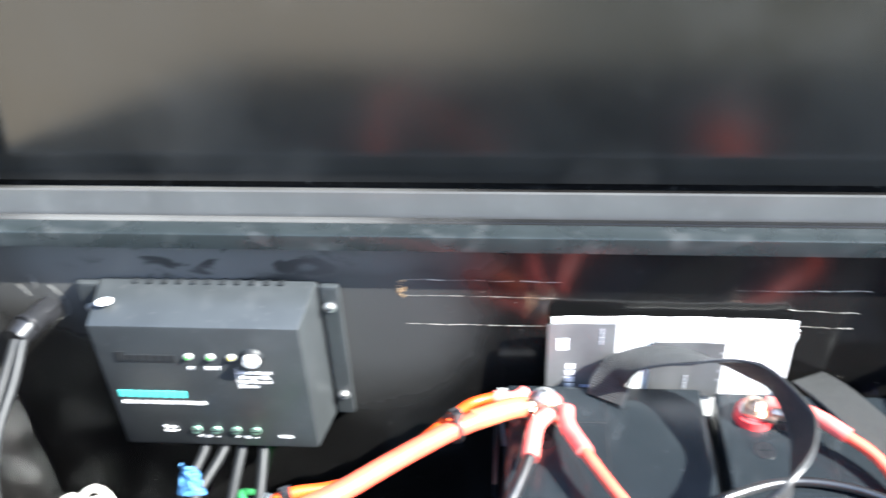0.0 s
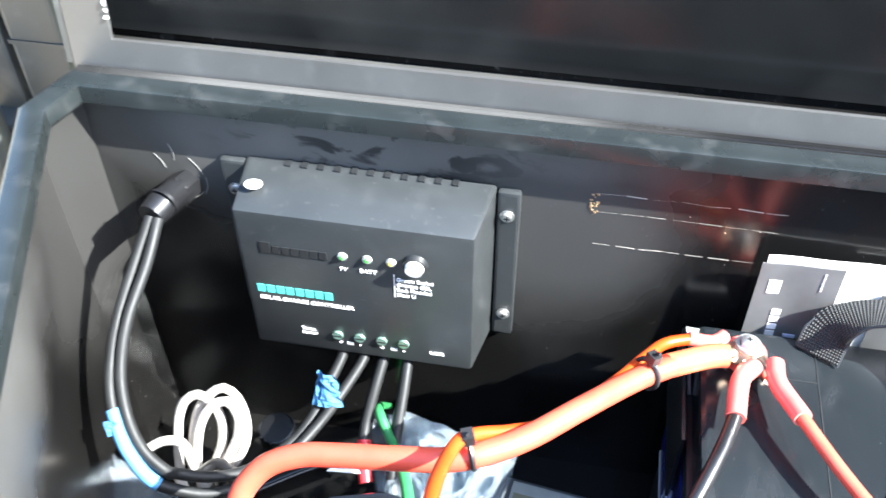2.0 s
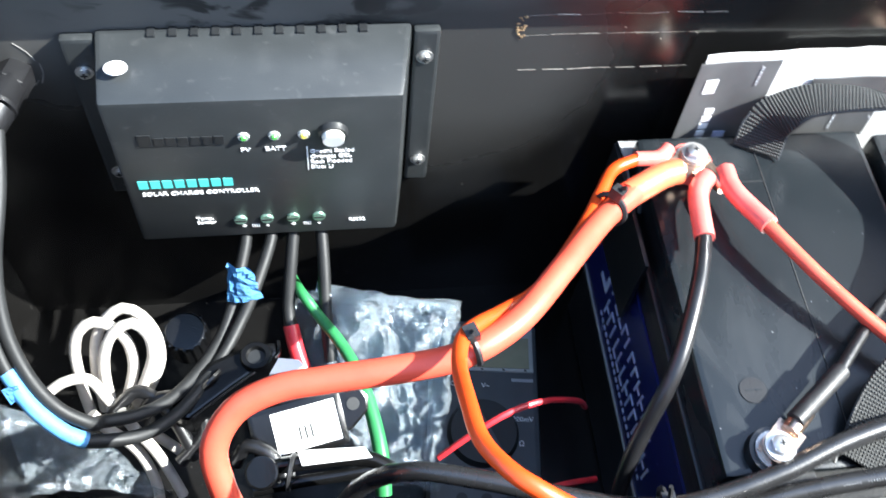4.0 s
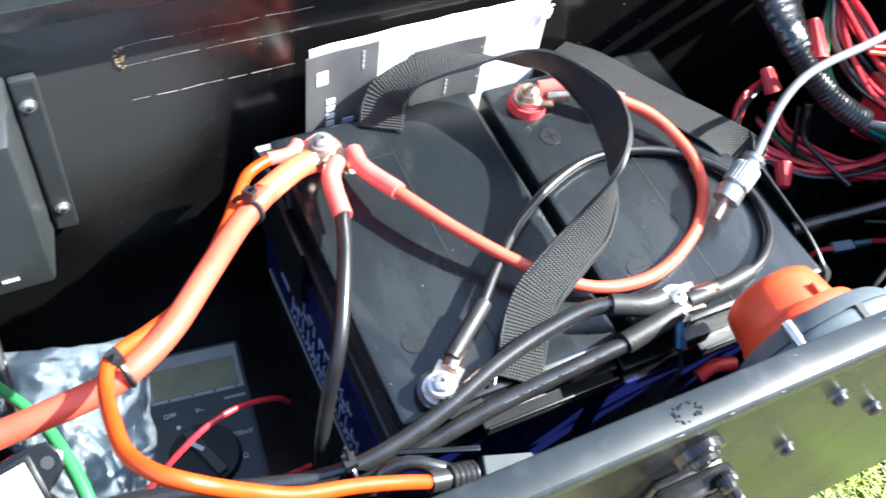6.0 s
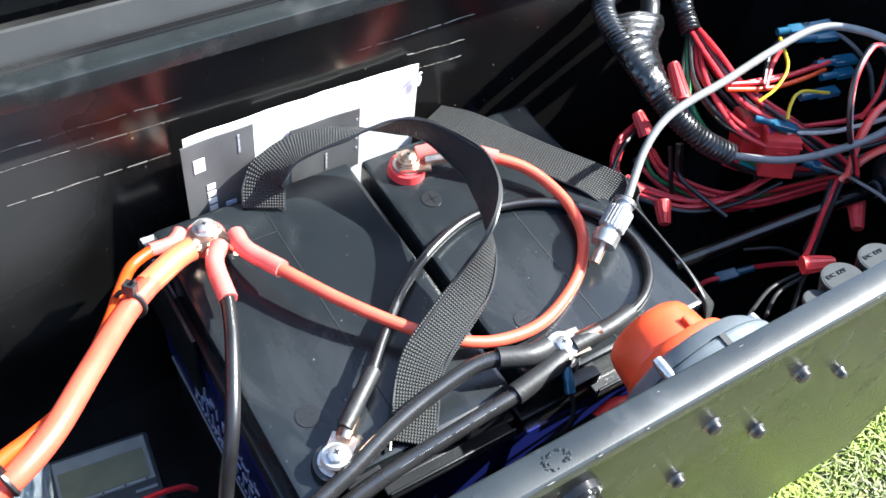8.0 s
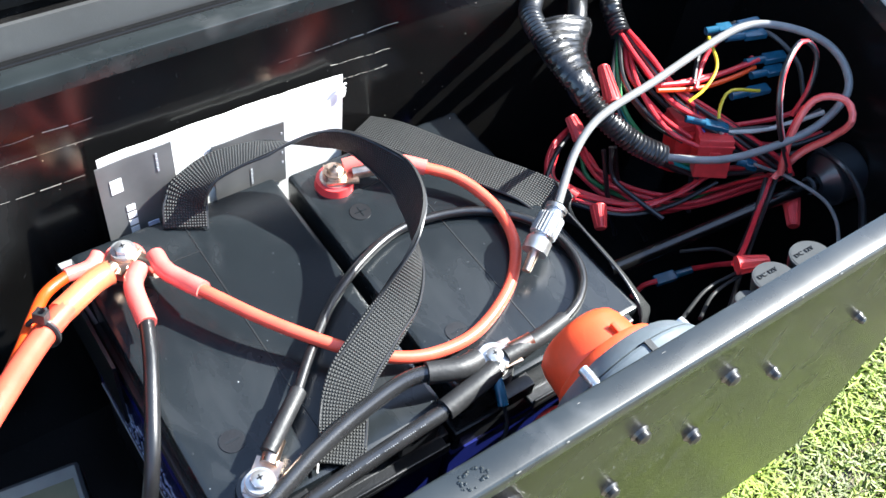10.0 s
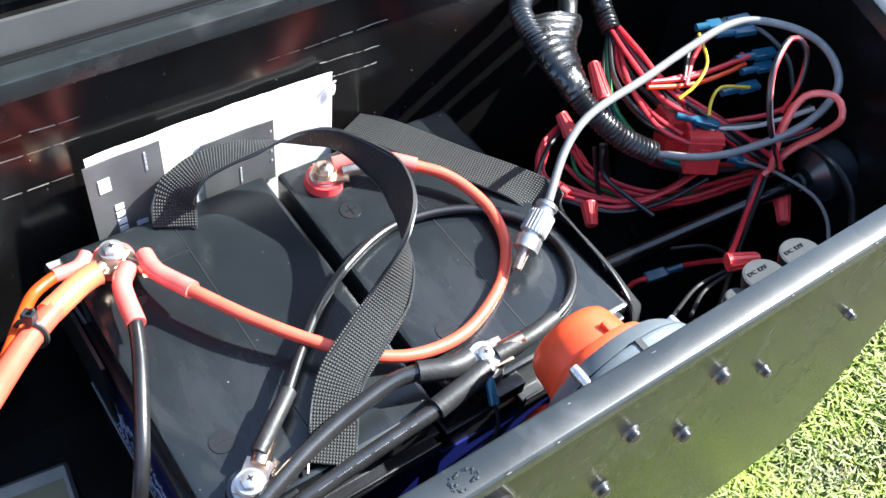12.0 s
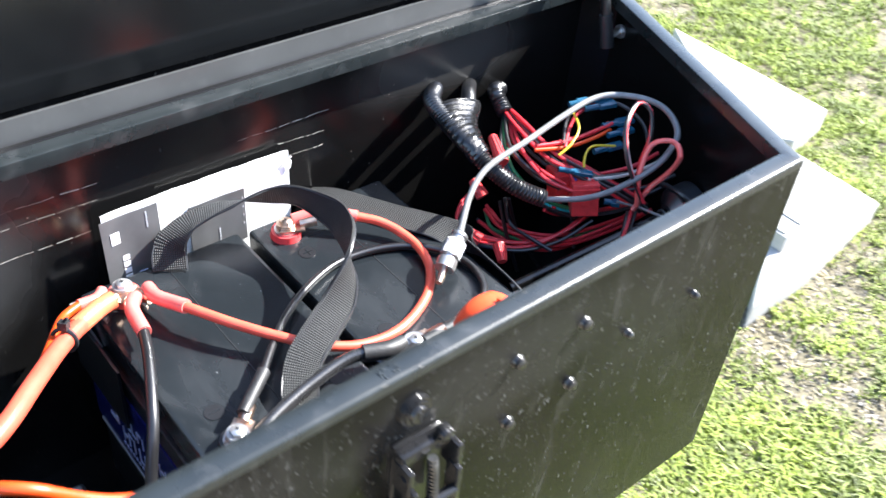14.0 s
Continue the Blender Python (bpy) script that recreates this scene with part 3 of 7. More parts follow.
def gravel_stones():
    rnd = random.Random(9)
    verts, faces = [], []
    while len(verts) < 6 * 9000:
        x, y = rnd.uniform(0.5, 2.6), rnd.uniform(-0.2, 1.8)
        if rnd.random() > bare(x, y) * 0.9:
            continue
        z = soil_height(x, y)
        r = rnd.uniform(0.0015, 0.0065)
        n = len(verts)
        a = rnd.uniform(0, 3)
        for k in range(4):
            verts.append((x + r * math.cos(a + k * 1.57) * rnd.uniform(0.5, 1.3), y + r * math.sin(a + k * 1.57) * rnd.uniform(0.5, 1.3), z + r * 0.2))
        verts += [(x, y, z + r * 0.6), (x, y, z - r * 0.3)]
        for k in range(4):
            faces += [(n + k, n + (k + 1) % 4, n + 4), (n + (k + 1) % 4, n + k, n + 5)]
    me = bpy.data.meshes.new("gravel")
    me.from_pydata(verts, [], faces)
    me.materials.append(PEBBLE)
    return tagged(new("gravel", me), "pale gravel bits on bare soil", "gravel", kind="stuff")


def dry_leaves():
    """Dark curled leaves and twigs on the bare sand."""
    rnd = random.Random(12)
    verts, faces = [], []
    for k in range(900):
        x, y, r, a = rnd.uniform(-3.2, -0.3), rnd.uniform(0.5, 4.5), rnd.uniform(0.006, 0.022), rnd.uniform(0, 6.28)
        z = GROUND - 0.015 + 0.03 * noise.noise((x * 1.3, y * 1.3, 0))
        dx, dy = math.cos(a) * r, math.sin(a) * r
        w = rnd.uniform(0.25, 0.5)
        n = len(verts)
        verts += [(x - dx, y - dy, z + r * 0.2), (x - dy * w, y + dx * w, z), (x + dx, y + dy, z + r * 0.3), (x + dy * w, y - dx * w, z + r * 0.25)]
        faces += [(n, n + 1, n + 2), (n, n + 2, n + 3)]
    me = bpy.data.meshes.new("dry_leaves")
    me.from_pydata(verts, [], faces)
    me.materials.append(RUST)
    return tagged(new("dry_leaves", me), "scattered dry brown leaves on pale sand", "leaves", kind="stuff")


grass_tufts()
straw_litter()
gravel_stones()
dry_leaves()
for xy in ([(1.4566, 0.6614), (1.6984, 0.6649), (2.0555, 0.7091), (2.0683, 0.9994)], [(1.9914, 1.1296), (2.1130, 1.0030), (2.3409, 1.0458), (2.3429, 1.6225)]):
    solo("paving_slab", prism(xy, GROUND - 0.02, GROUND + 0.05), PAD, "weathered pale concrete slab lying on the grass", "paving slab", "slabs beside the box", smooth=False, bevel=0.006)

hollow = thing("concrete_block", (1.72, 0.775, 0.05), "pale grey hollow block lying on the paving slab", "block")
part("body", block(1.665, 1.775, 0.735, 0.815, 0.051, 0.095), PAD, hollow, bevel=0.004)
part("rim", block(1.672, 1.722, 0.745, 0.805, 0.0952, 0.099), PAD, hollow, bevel=0.001)
part("rim", block(1.734, 1.768, 0.745, 0.805, 0.0952, 0.099), PAD, hollow, bevel=0.001)

# ---- tongue box ----
RIM, FLOOR = 1.039, 0.728
PLAN = [(-0.242, 0.2535), (0.482, 0.2535), (0.577, 0.515), (0.565, 0.5535), (-0.326, 0.5535), (-0.338, 0.515)]
box = thing("tongue_box", (0.12, 0.40, 0.722), "black painted steel trailer tongue box with its lid open", "storage box")


def inset(poly, d):
    out = []
    n = len(poly)
    for i in range(n):
        p, q, r = Vector(poly[i - 1]), Vector(poly[i]), Vector(poly[(i + 1) % n])
        a, b = (q - p).normalized(), (r - q).normalized()
        na, nb = Vector((-a.y, a.x)), Vector((-b.y, b.x))
        k = d / (1 + na.dot(nb))
        out.append(tuple(q + (na + nb) * k))
    return out


INNER, LIP, EDGE = inset(PLAN, 0.003), inset(PLAN, 0.0145), inset(PLAN, -0.0003)
PROFILE = [(-0.0003, -0.0045), (-0.0003, 0.0008), (0.0001, 0.0019), (0.0009, 0.0027), (0.0020, 0.0030), (0.0133, 0.0030), (0.0142, 0.0026), (0.0145, 0.0015), (0.0145, -0.0085), (0.0130, -0.0085), (0.0128, -0.0006), (0.0028, -0.0006), (0.0028, -0.0045)]
for i, name in enumerate(("front_wall", "side_wall", "corner_panel", "back_wall", "corner_panel", "side_wall")):
    j = (i + 1) % 6
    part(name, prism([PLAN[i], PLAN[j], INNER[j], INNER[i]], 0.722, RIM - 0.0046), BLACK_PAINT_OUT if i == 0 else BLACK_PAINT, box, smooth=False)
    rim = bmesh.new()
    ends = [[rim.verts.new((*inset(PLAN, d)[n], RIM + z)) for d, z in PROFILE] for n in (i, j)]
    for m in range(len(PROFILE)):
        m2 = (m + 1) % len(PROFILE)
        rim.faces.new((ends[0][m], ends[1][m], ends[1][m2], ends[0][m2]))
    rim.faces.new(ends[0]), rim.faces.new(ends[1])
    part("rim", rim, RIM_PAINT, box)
part("box_floor", prism(INNER, 0.723, FLOOR), BLACK_PAINT, box, smooth=False)

# bolts and rivets through the front wall
for x, z, r in ((0.2060, 0.9985, 0.0040), (0.2640, 0.9985, 0.0040), (0.2630, 0.9430, 0.0040), (0.2070, 0.9420, 0.0040), (0.3160, 0.9600, 0.0028), (0.3880, 0.9590, 0.0026)):
    bolt = joined(rod((x, 0.2537, z), (x, 0.2520, z), r * 1.3, r * 1.1, seg=16), rod((x, 0.2520, z), (x, 0.2496, z), r, r * 0.95, seg=14), rod((x, 0.2496, z), (x, 0.2484, z), r * 0.95, r * 0.5, seg=14))
    part("bolt", bolt, CABLE_BLACK, box)

# drip of weld on the front rim
rnd = random.Random(2)
blob = bmesh.new()
for k in range(34):
    a = rnd.uniform(0, math.tau)
    q = (0.1115 + 0.005 * math.cos(a) + rnd.uniform(-0.002, 0.002), 0.2605 + 0.0035 * math.sin(a), RIM + 0.003)
    bmesh.ops.create_icosphere(blob, subdivisions=1, radius=rnd.uniform(0.0004, 0.0010), matrix=Matrix.Translation(q))
part("weld_spatter", blob, RIM_PAINT, box)


# bare chips along the outer front edge of the rim
rnd_chip = random.Random(77)
for k in range(16):
    chip = bmesh.new()
    spot = Matrix.Translation((rnd_chip.uniform(-0.20, 0.46), 0.2536 + rnd_chip.choice((0, 0.0006, 0.011)), RIM + 0.0028))
    bmesh.ops.create_icosphere(chip, subdivisions=1, radius=0.0008, matrix=spot @ Matrix.Diagonal((rnd_chip.uniform(0.6, 3.2), 0.4, 0.4, 1)))
    part("paint_chip", chip, DUST_MARK, box)


def latch():
    """The toggle latch and round lock plate below the front rim."""
    x, z = 0.1285, 0.9950
    px, pz = 0.1255, 1.0100
    part("lock_plate", joined(rod((px, 0.2537, pz), (px, 0.2500, pz), 0.0112, 0.0106, seg=32), rod((px, 0.2500, pz), (px, 0.2488, pz), 0.0085, seg=28), rod((px, 0.2488, pz), (px, 0.2468, pz), 0.0062, 0.0055, seg=24)), GLOSS_BLACK, box)
    part("keyhole", block(px - 0.0007, px + 0.0007, 0.2462, 0.2470, pz - 0.003, pz + 0.003), EMBOSS, box)
    part("latch_base", block(x - 0.017, x + 0.017, 0.2495, 0.2533, z - 0.085, z - 0.006), GLOSS_BLACK, box, bevel=0.0015)
    part("latch_hook", joined(block(x - 0.019, x + 0.019, 0.2400, 0.2495, z - 0.014, z - 0.004), rod((x + 0.010, 0.2365, z - 0.002), (x + 0.010, 0.2450, z - 0.002), 0.0045, seg=14)), GLOSS_BLACK, box, bevel=0.0026)
    for k in (-1, 1):
        arm = joined(block(x + k * 0.0175 - 0.0022, x + k * 0.0175 + 0.0022, 0.2325, 0.2470, z - 0.032, z - 0.010), block(x + k * 0.0160 - 0.0020, x + k * 0.0160 + 0.0020, 0.2290, 0.2400, z - 0.075, z - 0.026))
        part("latch_arm", arm, GLOSS_BLACK, box, bevel=0.0014)
        part("pivot", rod((x + k * 0.0205, 0.2385, z - 0.020), (x + k * 0.0150, 0.2385, z - 0.020), 0.0036, seg=14), GLOSS_BLACK, box)
    part("latch_screw", joined(rod((x, 0.2365, z - 0.012), (x, 0.2345, z - 0.052), 0.0030, seg=12), *[rod((x, 0.2360 - 0.0003 * k, z - 0.014 - 0.0030 * k), (x, 0.2360 - 0.0003 * k, z - 0.0154 - 0.0030 * k), 0.0035, seg=12) for k in range(11)]), STEEL_DARK, box)
    part("latch_bar", rod((x - 0.0155, 0.2315, z - 0.046), (x + 0.0155, 0.2315, z - 0.046), 0.0036, seg=14), GLOSS_BLACK, box)
    part("latch_lever", block(x - 0.0105, x + 0.0105, 0.2350, 0.2400, z - 0.095, z - 0.056), GLOSS_BLACK, box, bevel=0.0015)


latch()

# long weld scratches on the back wall
for p, q in (((-0.0241, 0.5502, 0.9979), (0.0823, 0.5502, 0.9978)), ((-0.0243, 0.5502, 0.9845), (0.0765, 0.5502, 0.9832)), ((-0.0232, 0.5502, 0.9587), (0.0692, 0.5502, 0.9592)), ((0.1893, 0.5502, 0.9928), (0.2749, 0.5502, 0.9940)), ((0.2247, 0.5502, 0.9772), (0.2702, 0.5502, 0.9749)), ((0.2332, 0.5502, 0.9630), (0.2679, 0.5502, 0.9615))):
    (x0, _, z0), (x1, _, z1) = p, q
    pts = [(x0 + (x1 - x0) * k / 7, 0.5507, z0 + (z1 - z0) * k / 7 + rnd.uniform(-0.0006, 0.0006)) for k in range(8)]
    for k in range(7):
        part("scratch", tube([pts[k], Vector(pts[k]).lerp(Vector(pts[k + 1]), rnd.uniform(0.7, 1.0))], rnd.uniform(0.00022, 0.00048), seg=5), SCRATCH, box)
blob = bmesh.new()
for k in range(22):
    bmesh.ops.create_icosphere(blob, subdivisions=1, radius=rnd.uniform(0.0005, 0.0012), matrix=Matrix.Translation((-0.026 + rnd.uniform(-0.002, 0.003), 0.5508, rnd.uniform(0.981, 0.998))))
part("rust_spots", blob, RUST, box)

# ---- lid, standing open behind the back rim ----
LEAN_BACK = 7.0
LID = Matrix.Translation((0, 0.566, 1.049)) @ pose(0, 0, 0, -LEAN_BACK)
X0, X1, TALL, LIPW = -0.329, 0.572, 0.42, 0.026


def lid_piece(x0, x1, y0, y1, z0, z1):
    return placed(block(x0, x1, y0, y1, z0, z1), LID)


lid = part("lid", lid_piece(X0 - 0.004, X1 + 0.004, 0.030, 0.034, -0.010, TALL), BLACK_PAINT_OUT, box, smooth=False)
part("lid_panel", lid_piece(X0 + 0.004, X1 - 0.004, 0.026, 0.0296, 0.0, TALL - 0.004), LID_PANEL, lid, smooth=False)
part("lid_flange", lid_piece(X0 + LIPW, X1 - LIPW, -0.002, 0.001, -0.0180, LIPW - 0.019), LIT_FLANGE, lid, smooth=False)
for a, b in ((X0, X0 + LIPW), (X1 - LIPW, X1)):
    part("lid_flange", lid_piece(a, b, -0.002, 0.001, -0.0180, TALL), LIT_FLANGE, lid, smooth=False)
part("lid_flange", lid_piece(X0 + LIPW, X1 - LIPW, -0.002, 0.001, TALL - LIPW, TALL), LIT_FLANGE, lid, smooth=False)
for a, b in ((X0 - 0.004, X0 - 0.0005), (X1 + 0.0005, X1 + 0.004)):
    part("lid_side", lid_piece(a, b, -0.002, 0.0296, -0.010, TALL), TUBE_GREY, lid, smooth=False)
part("lid_side", lid_piece(X0, X1, 0.0015, 0.0296, -0.010, -0.006), BLACK_PAINT, lid, smooth=False)
part("hinge_strip", block(-0.326, 0.566, 0.5545, 0.5615, 1.0285, 1.0400), BLACK_PAINT, box, bevel=0.001)
part("hinge", rod((-0.29, 0.5580, 1.0370), (0.53, 0.5580, 1.0370), 0.0035, seg=12), BLACK_PAINT, box)
bead = bmesh.new()
for k in range(30):
    q = LID @ Vector((X0 + LIPW + rnd.uniform(-0.001, 0.001), -0.003, 0.02 + rnd.uniform(0, 0.05)))
    bmesh.ops.create_icosphere(bead, subdivisions=1, radius=rnd.uniform(0.0005, 0.0013), matrix=Matrix.Translation(q))
part("sealant_bead", bead, WHITE_PRINT, lid)

# gas strut on the side wall
strut = thing("gas_strut", (0.562, 0.50, 1.001), "black gas strut with a steel ball stud on the side wall", "gas strut")
part("stud", joined(rod((0.5705, 0.502, 1.008), (0.553, 0.502, 1.008), 0.0035, seg=12), rod((0.5680, 0.502, 1.008), (0.5655, 0.502, 1.008), 0.0065, seg=16)), STEEL, strut)
part("socket", rod((0.549, 0.500, 0.998), (0.547, 0.507, 1.028), 0.0064, seg=14), ZIP_BLACK, strut)
part("cylinder", rod((0.547, 0.507, 1.028), (0.540, 0.562, 1.24), 0.0046, seg=14), CABLE_BLACK, strut)

# ---- frame behind the box ----
uprights = thing("trailer_frame", (-0.42, 0.64, GROUND), "dark grey square steel trailer frame behind the box", "trailer frame")
(ux0, _, _), (ux1, _, _) = (-0.4432, 0.6200, 1.0552), (-0.4147, 0.6200, 1.0578)
(vx0, _, _), (vx1, _, _) = (-0.4102, 0.6200, 1.0582), (-0.3728, 0.6200, 1.0616)
part("upright", block(ux0, ux1, 0.62, 0.66, GROUND, 1.42), TUBE_GREY, uprights, bevel=0.003)
part("upright", block(vx0, vx1, 0.62, 0.67, GROUND, 1.42), TUBE_GREY, uprights, bevel=0.003)
cz = (-0.4006, 0.6200, 1.0067)[2]
part("collar", block(vx0 - 0.001, vx1 + 0.001, 0.619, 0.671, cz, cz + 0.003), TUBE_GREY, uprights)
part("crossbeam", block(vx0 - 0.02, 0.55, 0.60, 0.615, 0.60, 0.70), TUBE_GREY, uprights, bevel=0.003)
for x in (-0.20, 0.40):
    part("tongue_rail", block(x - 0.03, x + 0.03, 0.28, 0.60, 0.662, 0.7215), TUBE_GREY, uprights, bevel=0.003)
sx, _, sz = (-0.3313, 0.6100, 1.1290)
part("spring", tube([Vector((sx + 0.008 * math.cos(k * 0.7), 0.608 + 0.008 * math.sin(k * 0.7), sz - 0.03 + k * 0.0012)) for k in range(90)], 0.0014, seg=6, raw=True), CABLE_BLACK, uprights, "black coil spring")
jx, _, jz = (-0.4309, 0.5850, 0.9926)
jack = thing("jack_tube", (jx, 0.59, jz - 0.19), "dark grey capped steel tube fixed to the frame", "jack")
part("tube_body", rod((jx, 0.59, jz - 0.19), (jx, 0.59, jz), 0.0145, seg=28), TUBE_GREY, jack, bevel=0.002)
part("cap", rod((jx, 0.59, jz), (jx, 0.59, jz + 0.005), 0.0135, 0.011, seg=28), TUBE_GREY, jack)
part("mount", block(jx - 0.008, jx + 0.014, 0.60, 0.625, jz - 0.14, jz - 0.04), TUBE_GREY, jack, bevel=0.002)
hose_pts = [(-0.4436, 0.5750, 0.9093), (-0.4533, 0.5720, 0.9085), (-0.4704, 0.5720, 0.8901), (-0.4812, 0.5740, 0.8685), (-0.4843, 0.5780, 0.8456), (-0.4786, 0.5850, 0.8279), (-0.4704, 0.6000, 0.8126)]
hose = thing("corrugated_hose", hose_pts[3], "black corrugated hose looping from the frame", "hose")
part("hose_body", tube(hose_pts, 0.0052, ribs=0.0014, pitch=0.0035, step=0.0008), CABLE_BLACK, hose)

# dust specks on the back wall
for k in range(60):
    q = (rnd.uniform(-0.05, 0.36), 0.5506, rnd.uniform(0.90, 1.03))
    if noise.noise((q[0] * 18, q[2] * 18, 4)) > 0.05:
        r = rnd.uniform(0.0002, 0.0005)
        part("speck", rod((q[0], 0.5506, q[2]), (q[0], 0.5502, q[2]), r, seg=6), SCRATCH, box)

# ---- solar charge controller ----
ctrl = thing("charge_controller", (-0.1565, 0.53, 0.868), "dark grey plastic solar charge controller screwed to the back wall", "charge controller")
FX0, FX1, FZ0, FZ1, FY, WALL = -0.2255, -0.0870, 0.8745, 0.9890, 0.5105, 0.5505


def controller_body():
    bm = bmesh.new()
    f = [bm.verts.new(p) for p in ((FX0, FY, FZ0), (FX1, FY, FZ0), (FX1, FY, FZ1), (FX0, FY, FZ1))]
    b = [bm.verts.new(p) for p in ((FX0 - 0.002, WALL - 0.001, FZ0 - 0.004), (FX1 + 0.007, WALL - 0.001, FZ0 - 0.004), (FX1 + 0.007, WALL - 0.001, FZ1 + 0.008), (FX0 - 0.002, WALL - 0.001, FZ1 + 0.008))]
    bm.faces.new(f), bm.faces.new(b)
    for i in range(4):
        j = (i + 1) % 4
        bm.faces.new((f[i], f[j], b[j], b[i]))
    return bm


body = part("body", controller_body(), CONTROLLER, ctrl, bevel=0.0026)
for x0, x1 in ((FX1 + 0.0075, -0.0662), (-0.2435, FX0 - 0.0025)):
    part("mounting_flange", block(x0, x1, WALL - 0.006, WALL - 0.0005, FZ0 - 0.001, FZ1 + 0.006), CONTROLLER, ctrl, bevel=0.002)
for x, z in ((-0.0735, 0.978), (-0.0725, 0.894), (-0.2362, 0.974), (-0.2362, 0.894)):
    sc = part("screw", joined(rod((x, WALL - 0.006, z), (x, WALL - 0.009, z), 0.0031, 0.0025, seg=18), rod((x, WALL - 0.007, z), (x, WALL - 0.0062, z), 0.0043, seg=18)), STEEL, ctrl)
    part("screw_slot", joined(block(x - 0.0017, x + 0.0017, WALL - 0.0094, WALL - 0.0088, z - 0.0004, z + 0.0004), block(x - 0.0004, x + 0.0004, WALL - 0.0094, WALL - 0.0088, z - 0.0017, z + 0.0017)), EMBOSS, sc)
for k in range(11):
    x = FX0 + 0.022 + k * 0.0098
    part("vent_slot", block(x, x + 0.0036, WALL - 0.0065, WALL - 0.001, FZ1 + 0.0058, FZ1 + 0.0082), EMBOSS, body)
for x, m in ((-0.1630, LED_GREEN), (-0.1485, LED_GREEN), (-0.1345, LED_YELLOW)):
    ring = part("led_ring", rod((x, FY, 0.9632), (x, FY - 0.0012, 0.9632), 0.0030, 0.0026, seg=18), METER_FRAME, ctrl)
    part("led", rod((x, FY - 0.0008, 0.9632), (x, FY - 0.0022, 0.9632), 0.0019, 0.0012, seg=14), m, ring)
btn = part("button_bezel", rod((-0.1205, FY, 0.9642), (-0.1205, FY - 0.003, 0.9642), 0.0074, 0.0067, seg=28), EMBOSS, ctrl)
part("button", rod((-0.1205, FY - 0.002, 0.9637), (-0.1205, FY - 0.0055, 0.9632), 0.0057, 0.0050, seg=28), BUTTON, btn, "white push button")
for x in (-0.1715, -0.1575, -0.1435, -0.1296):
    sc = part("terminal_screw", rod((x, FY, 0.8917), (x, FY - 0.0014, 0.8917), 0.0036, 0.0033, seg=20), GREEN_SCREW, ctrl)
    part("terminal_slot", block(x - 0.0028, x + 0.0028, FY - 0.0017, FY - 0.0013, 0.8913, 0.8921), EMBOSS, sc)
part("sticker", placed(rod((0, 0, 0), (0, 0, 0.0006), 0.0052, seg=24), Matrix.Translation((FX0 + 0.009, FY + 0.016, FZ1 + 0.0062)) @ pose(0, 0, 0, -11)), WHITE_PRINT, ctrl, "round pale sticker")


def face(x, z):
    return Matrix.Translation((x, FY - 0.0002, z)) @ pose(0, 0, 0, 90)


# the maker's name as plain raised bars, the model's as plain teal bars
for x in [-0.2045 + 0.0056 * k for k in range(6)]:
    part("maker_mark", block(x, x + 0.0042, FY - 0.0006, FY + 0.0005, 0.9585, 0.9643), EMBOSS, ctrl)
part("maker_mark", block(-0.2120, -0.2060, FY - 0.0006, FY + 0.0005, 0.9582, 0.9667), EMBOSS, ctrl)
for x in [-0.2185 + 0.0060 * k for k in range(8)]:
    part("model_mark", block(x, x + 0.0046, FY - 0.0004, FY + 0.0005, 0.9236, 0.9298), TEAL, ctrl)
part("lettering", words("SOLAR CHARGE CONTROLLER", 0.0042, face(-0.2180, 0.9172)), WHITE_PRINT, ctrl)
part("lettering", words("PV", 0.0042, face(-0.1630, 0.9512), align="CENTER"), WHITE_PRINT, ctrl)
part("lettering", words("BATT", 0.0042, face(-0.1485, 0.9515), align="CENTER"), WHITE_PRINT, ctrl)
for k, line in enumerate(("Green: Sealed", "Orange: GEL", "Red: Flooded", "Blue: Li")):
    part("lettering", words(line, 0.0039, face(-0.1322, 0.9482 - 0.0043 * k)), WHITE_PRINT, ctrl)
part("print_rule", block(-0.1336, -0.1331, FY - 0.0004, FY + 0.0005, 0.9342, 0.9532), WHITE_PRINT, ctrl)
for k, line in enumerate(("Temp.", "Sensor")):
    part("lettering", words(line, 0.0036, face(-0.1945, 0.8927 - 0.0038 * k)), WHITE_PRINT, ctrl)
part("lettering", words("RS232", 0.0036, face(-0.1135, 0.8852)), WHITE_PRINT, ctrl)
for x, s in ((-0.1700, "+"), (-0.1575, "-"), (-0.1435, "+"), (-0.1296, "-")):
    part("lettering", words(s, 0.005, face(x, 0.8832), align="CENTER"), WHITE_PRINT, ctrl)
for x in (-0.1658, -0.1380):
    part("print_icon", joined(*[block(x + 0.0011 * k, x + 0.0011 * k + 0.0007, FY - 0.0004, FY + 0.0005, 0.8837, 0.8862) for k in range(4)]), WHITE_PRINT, ctrl)


# ---- cables ----
# ---- batteries ----
TOP = 0.926


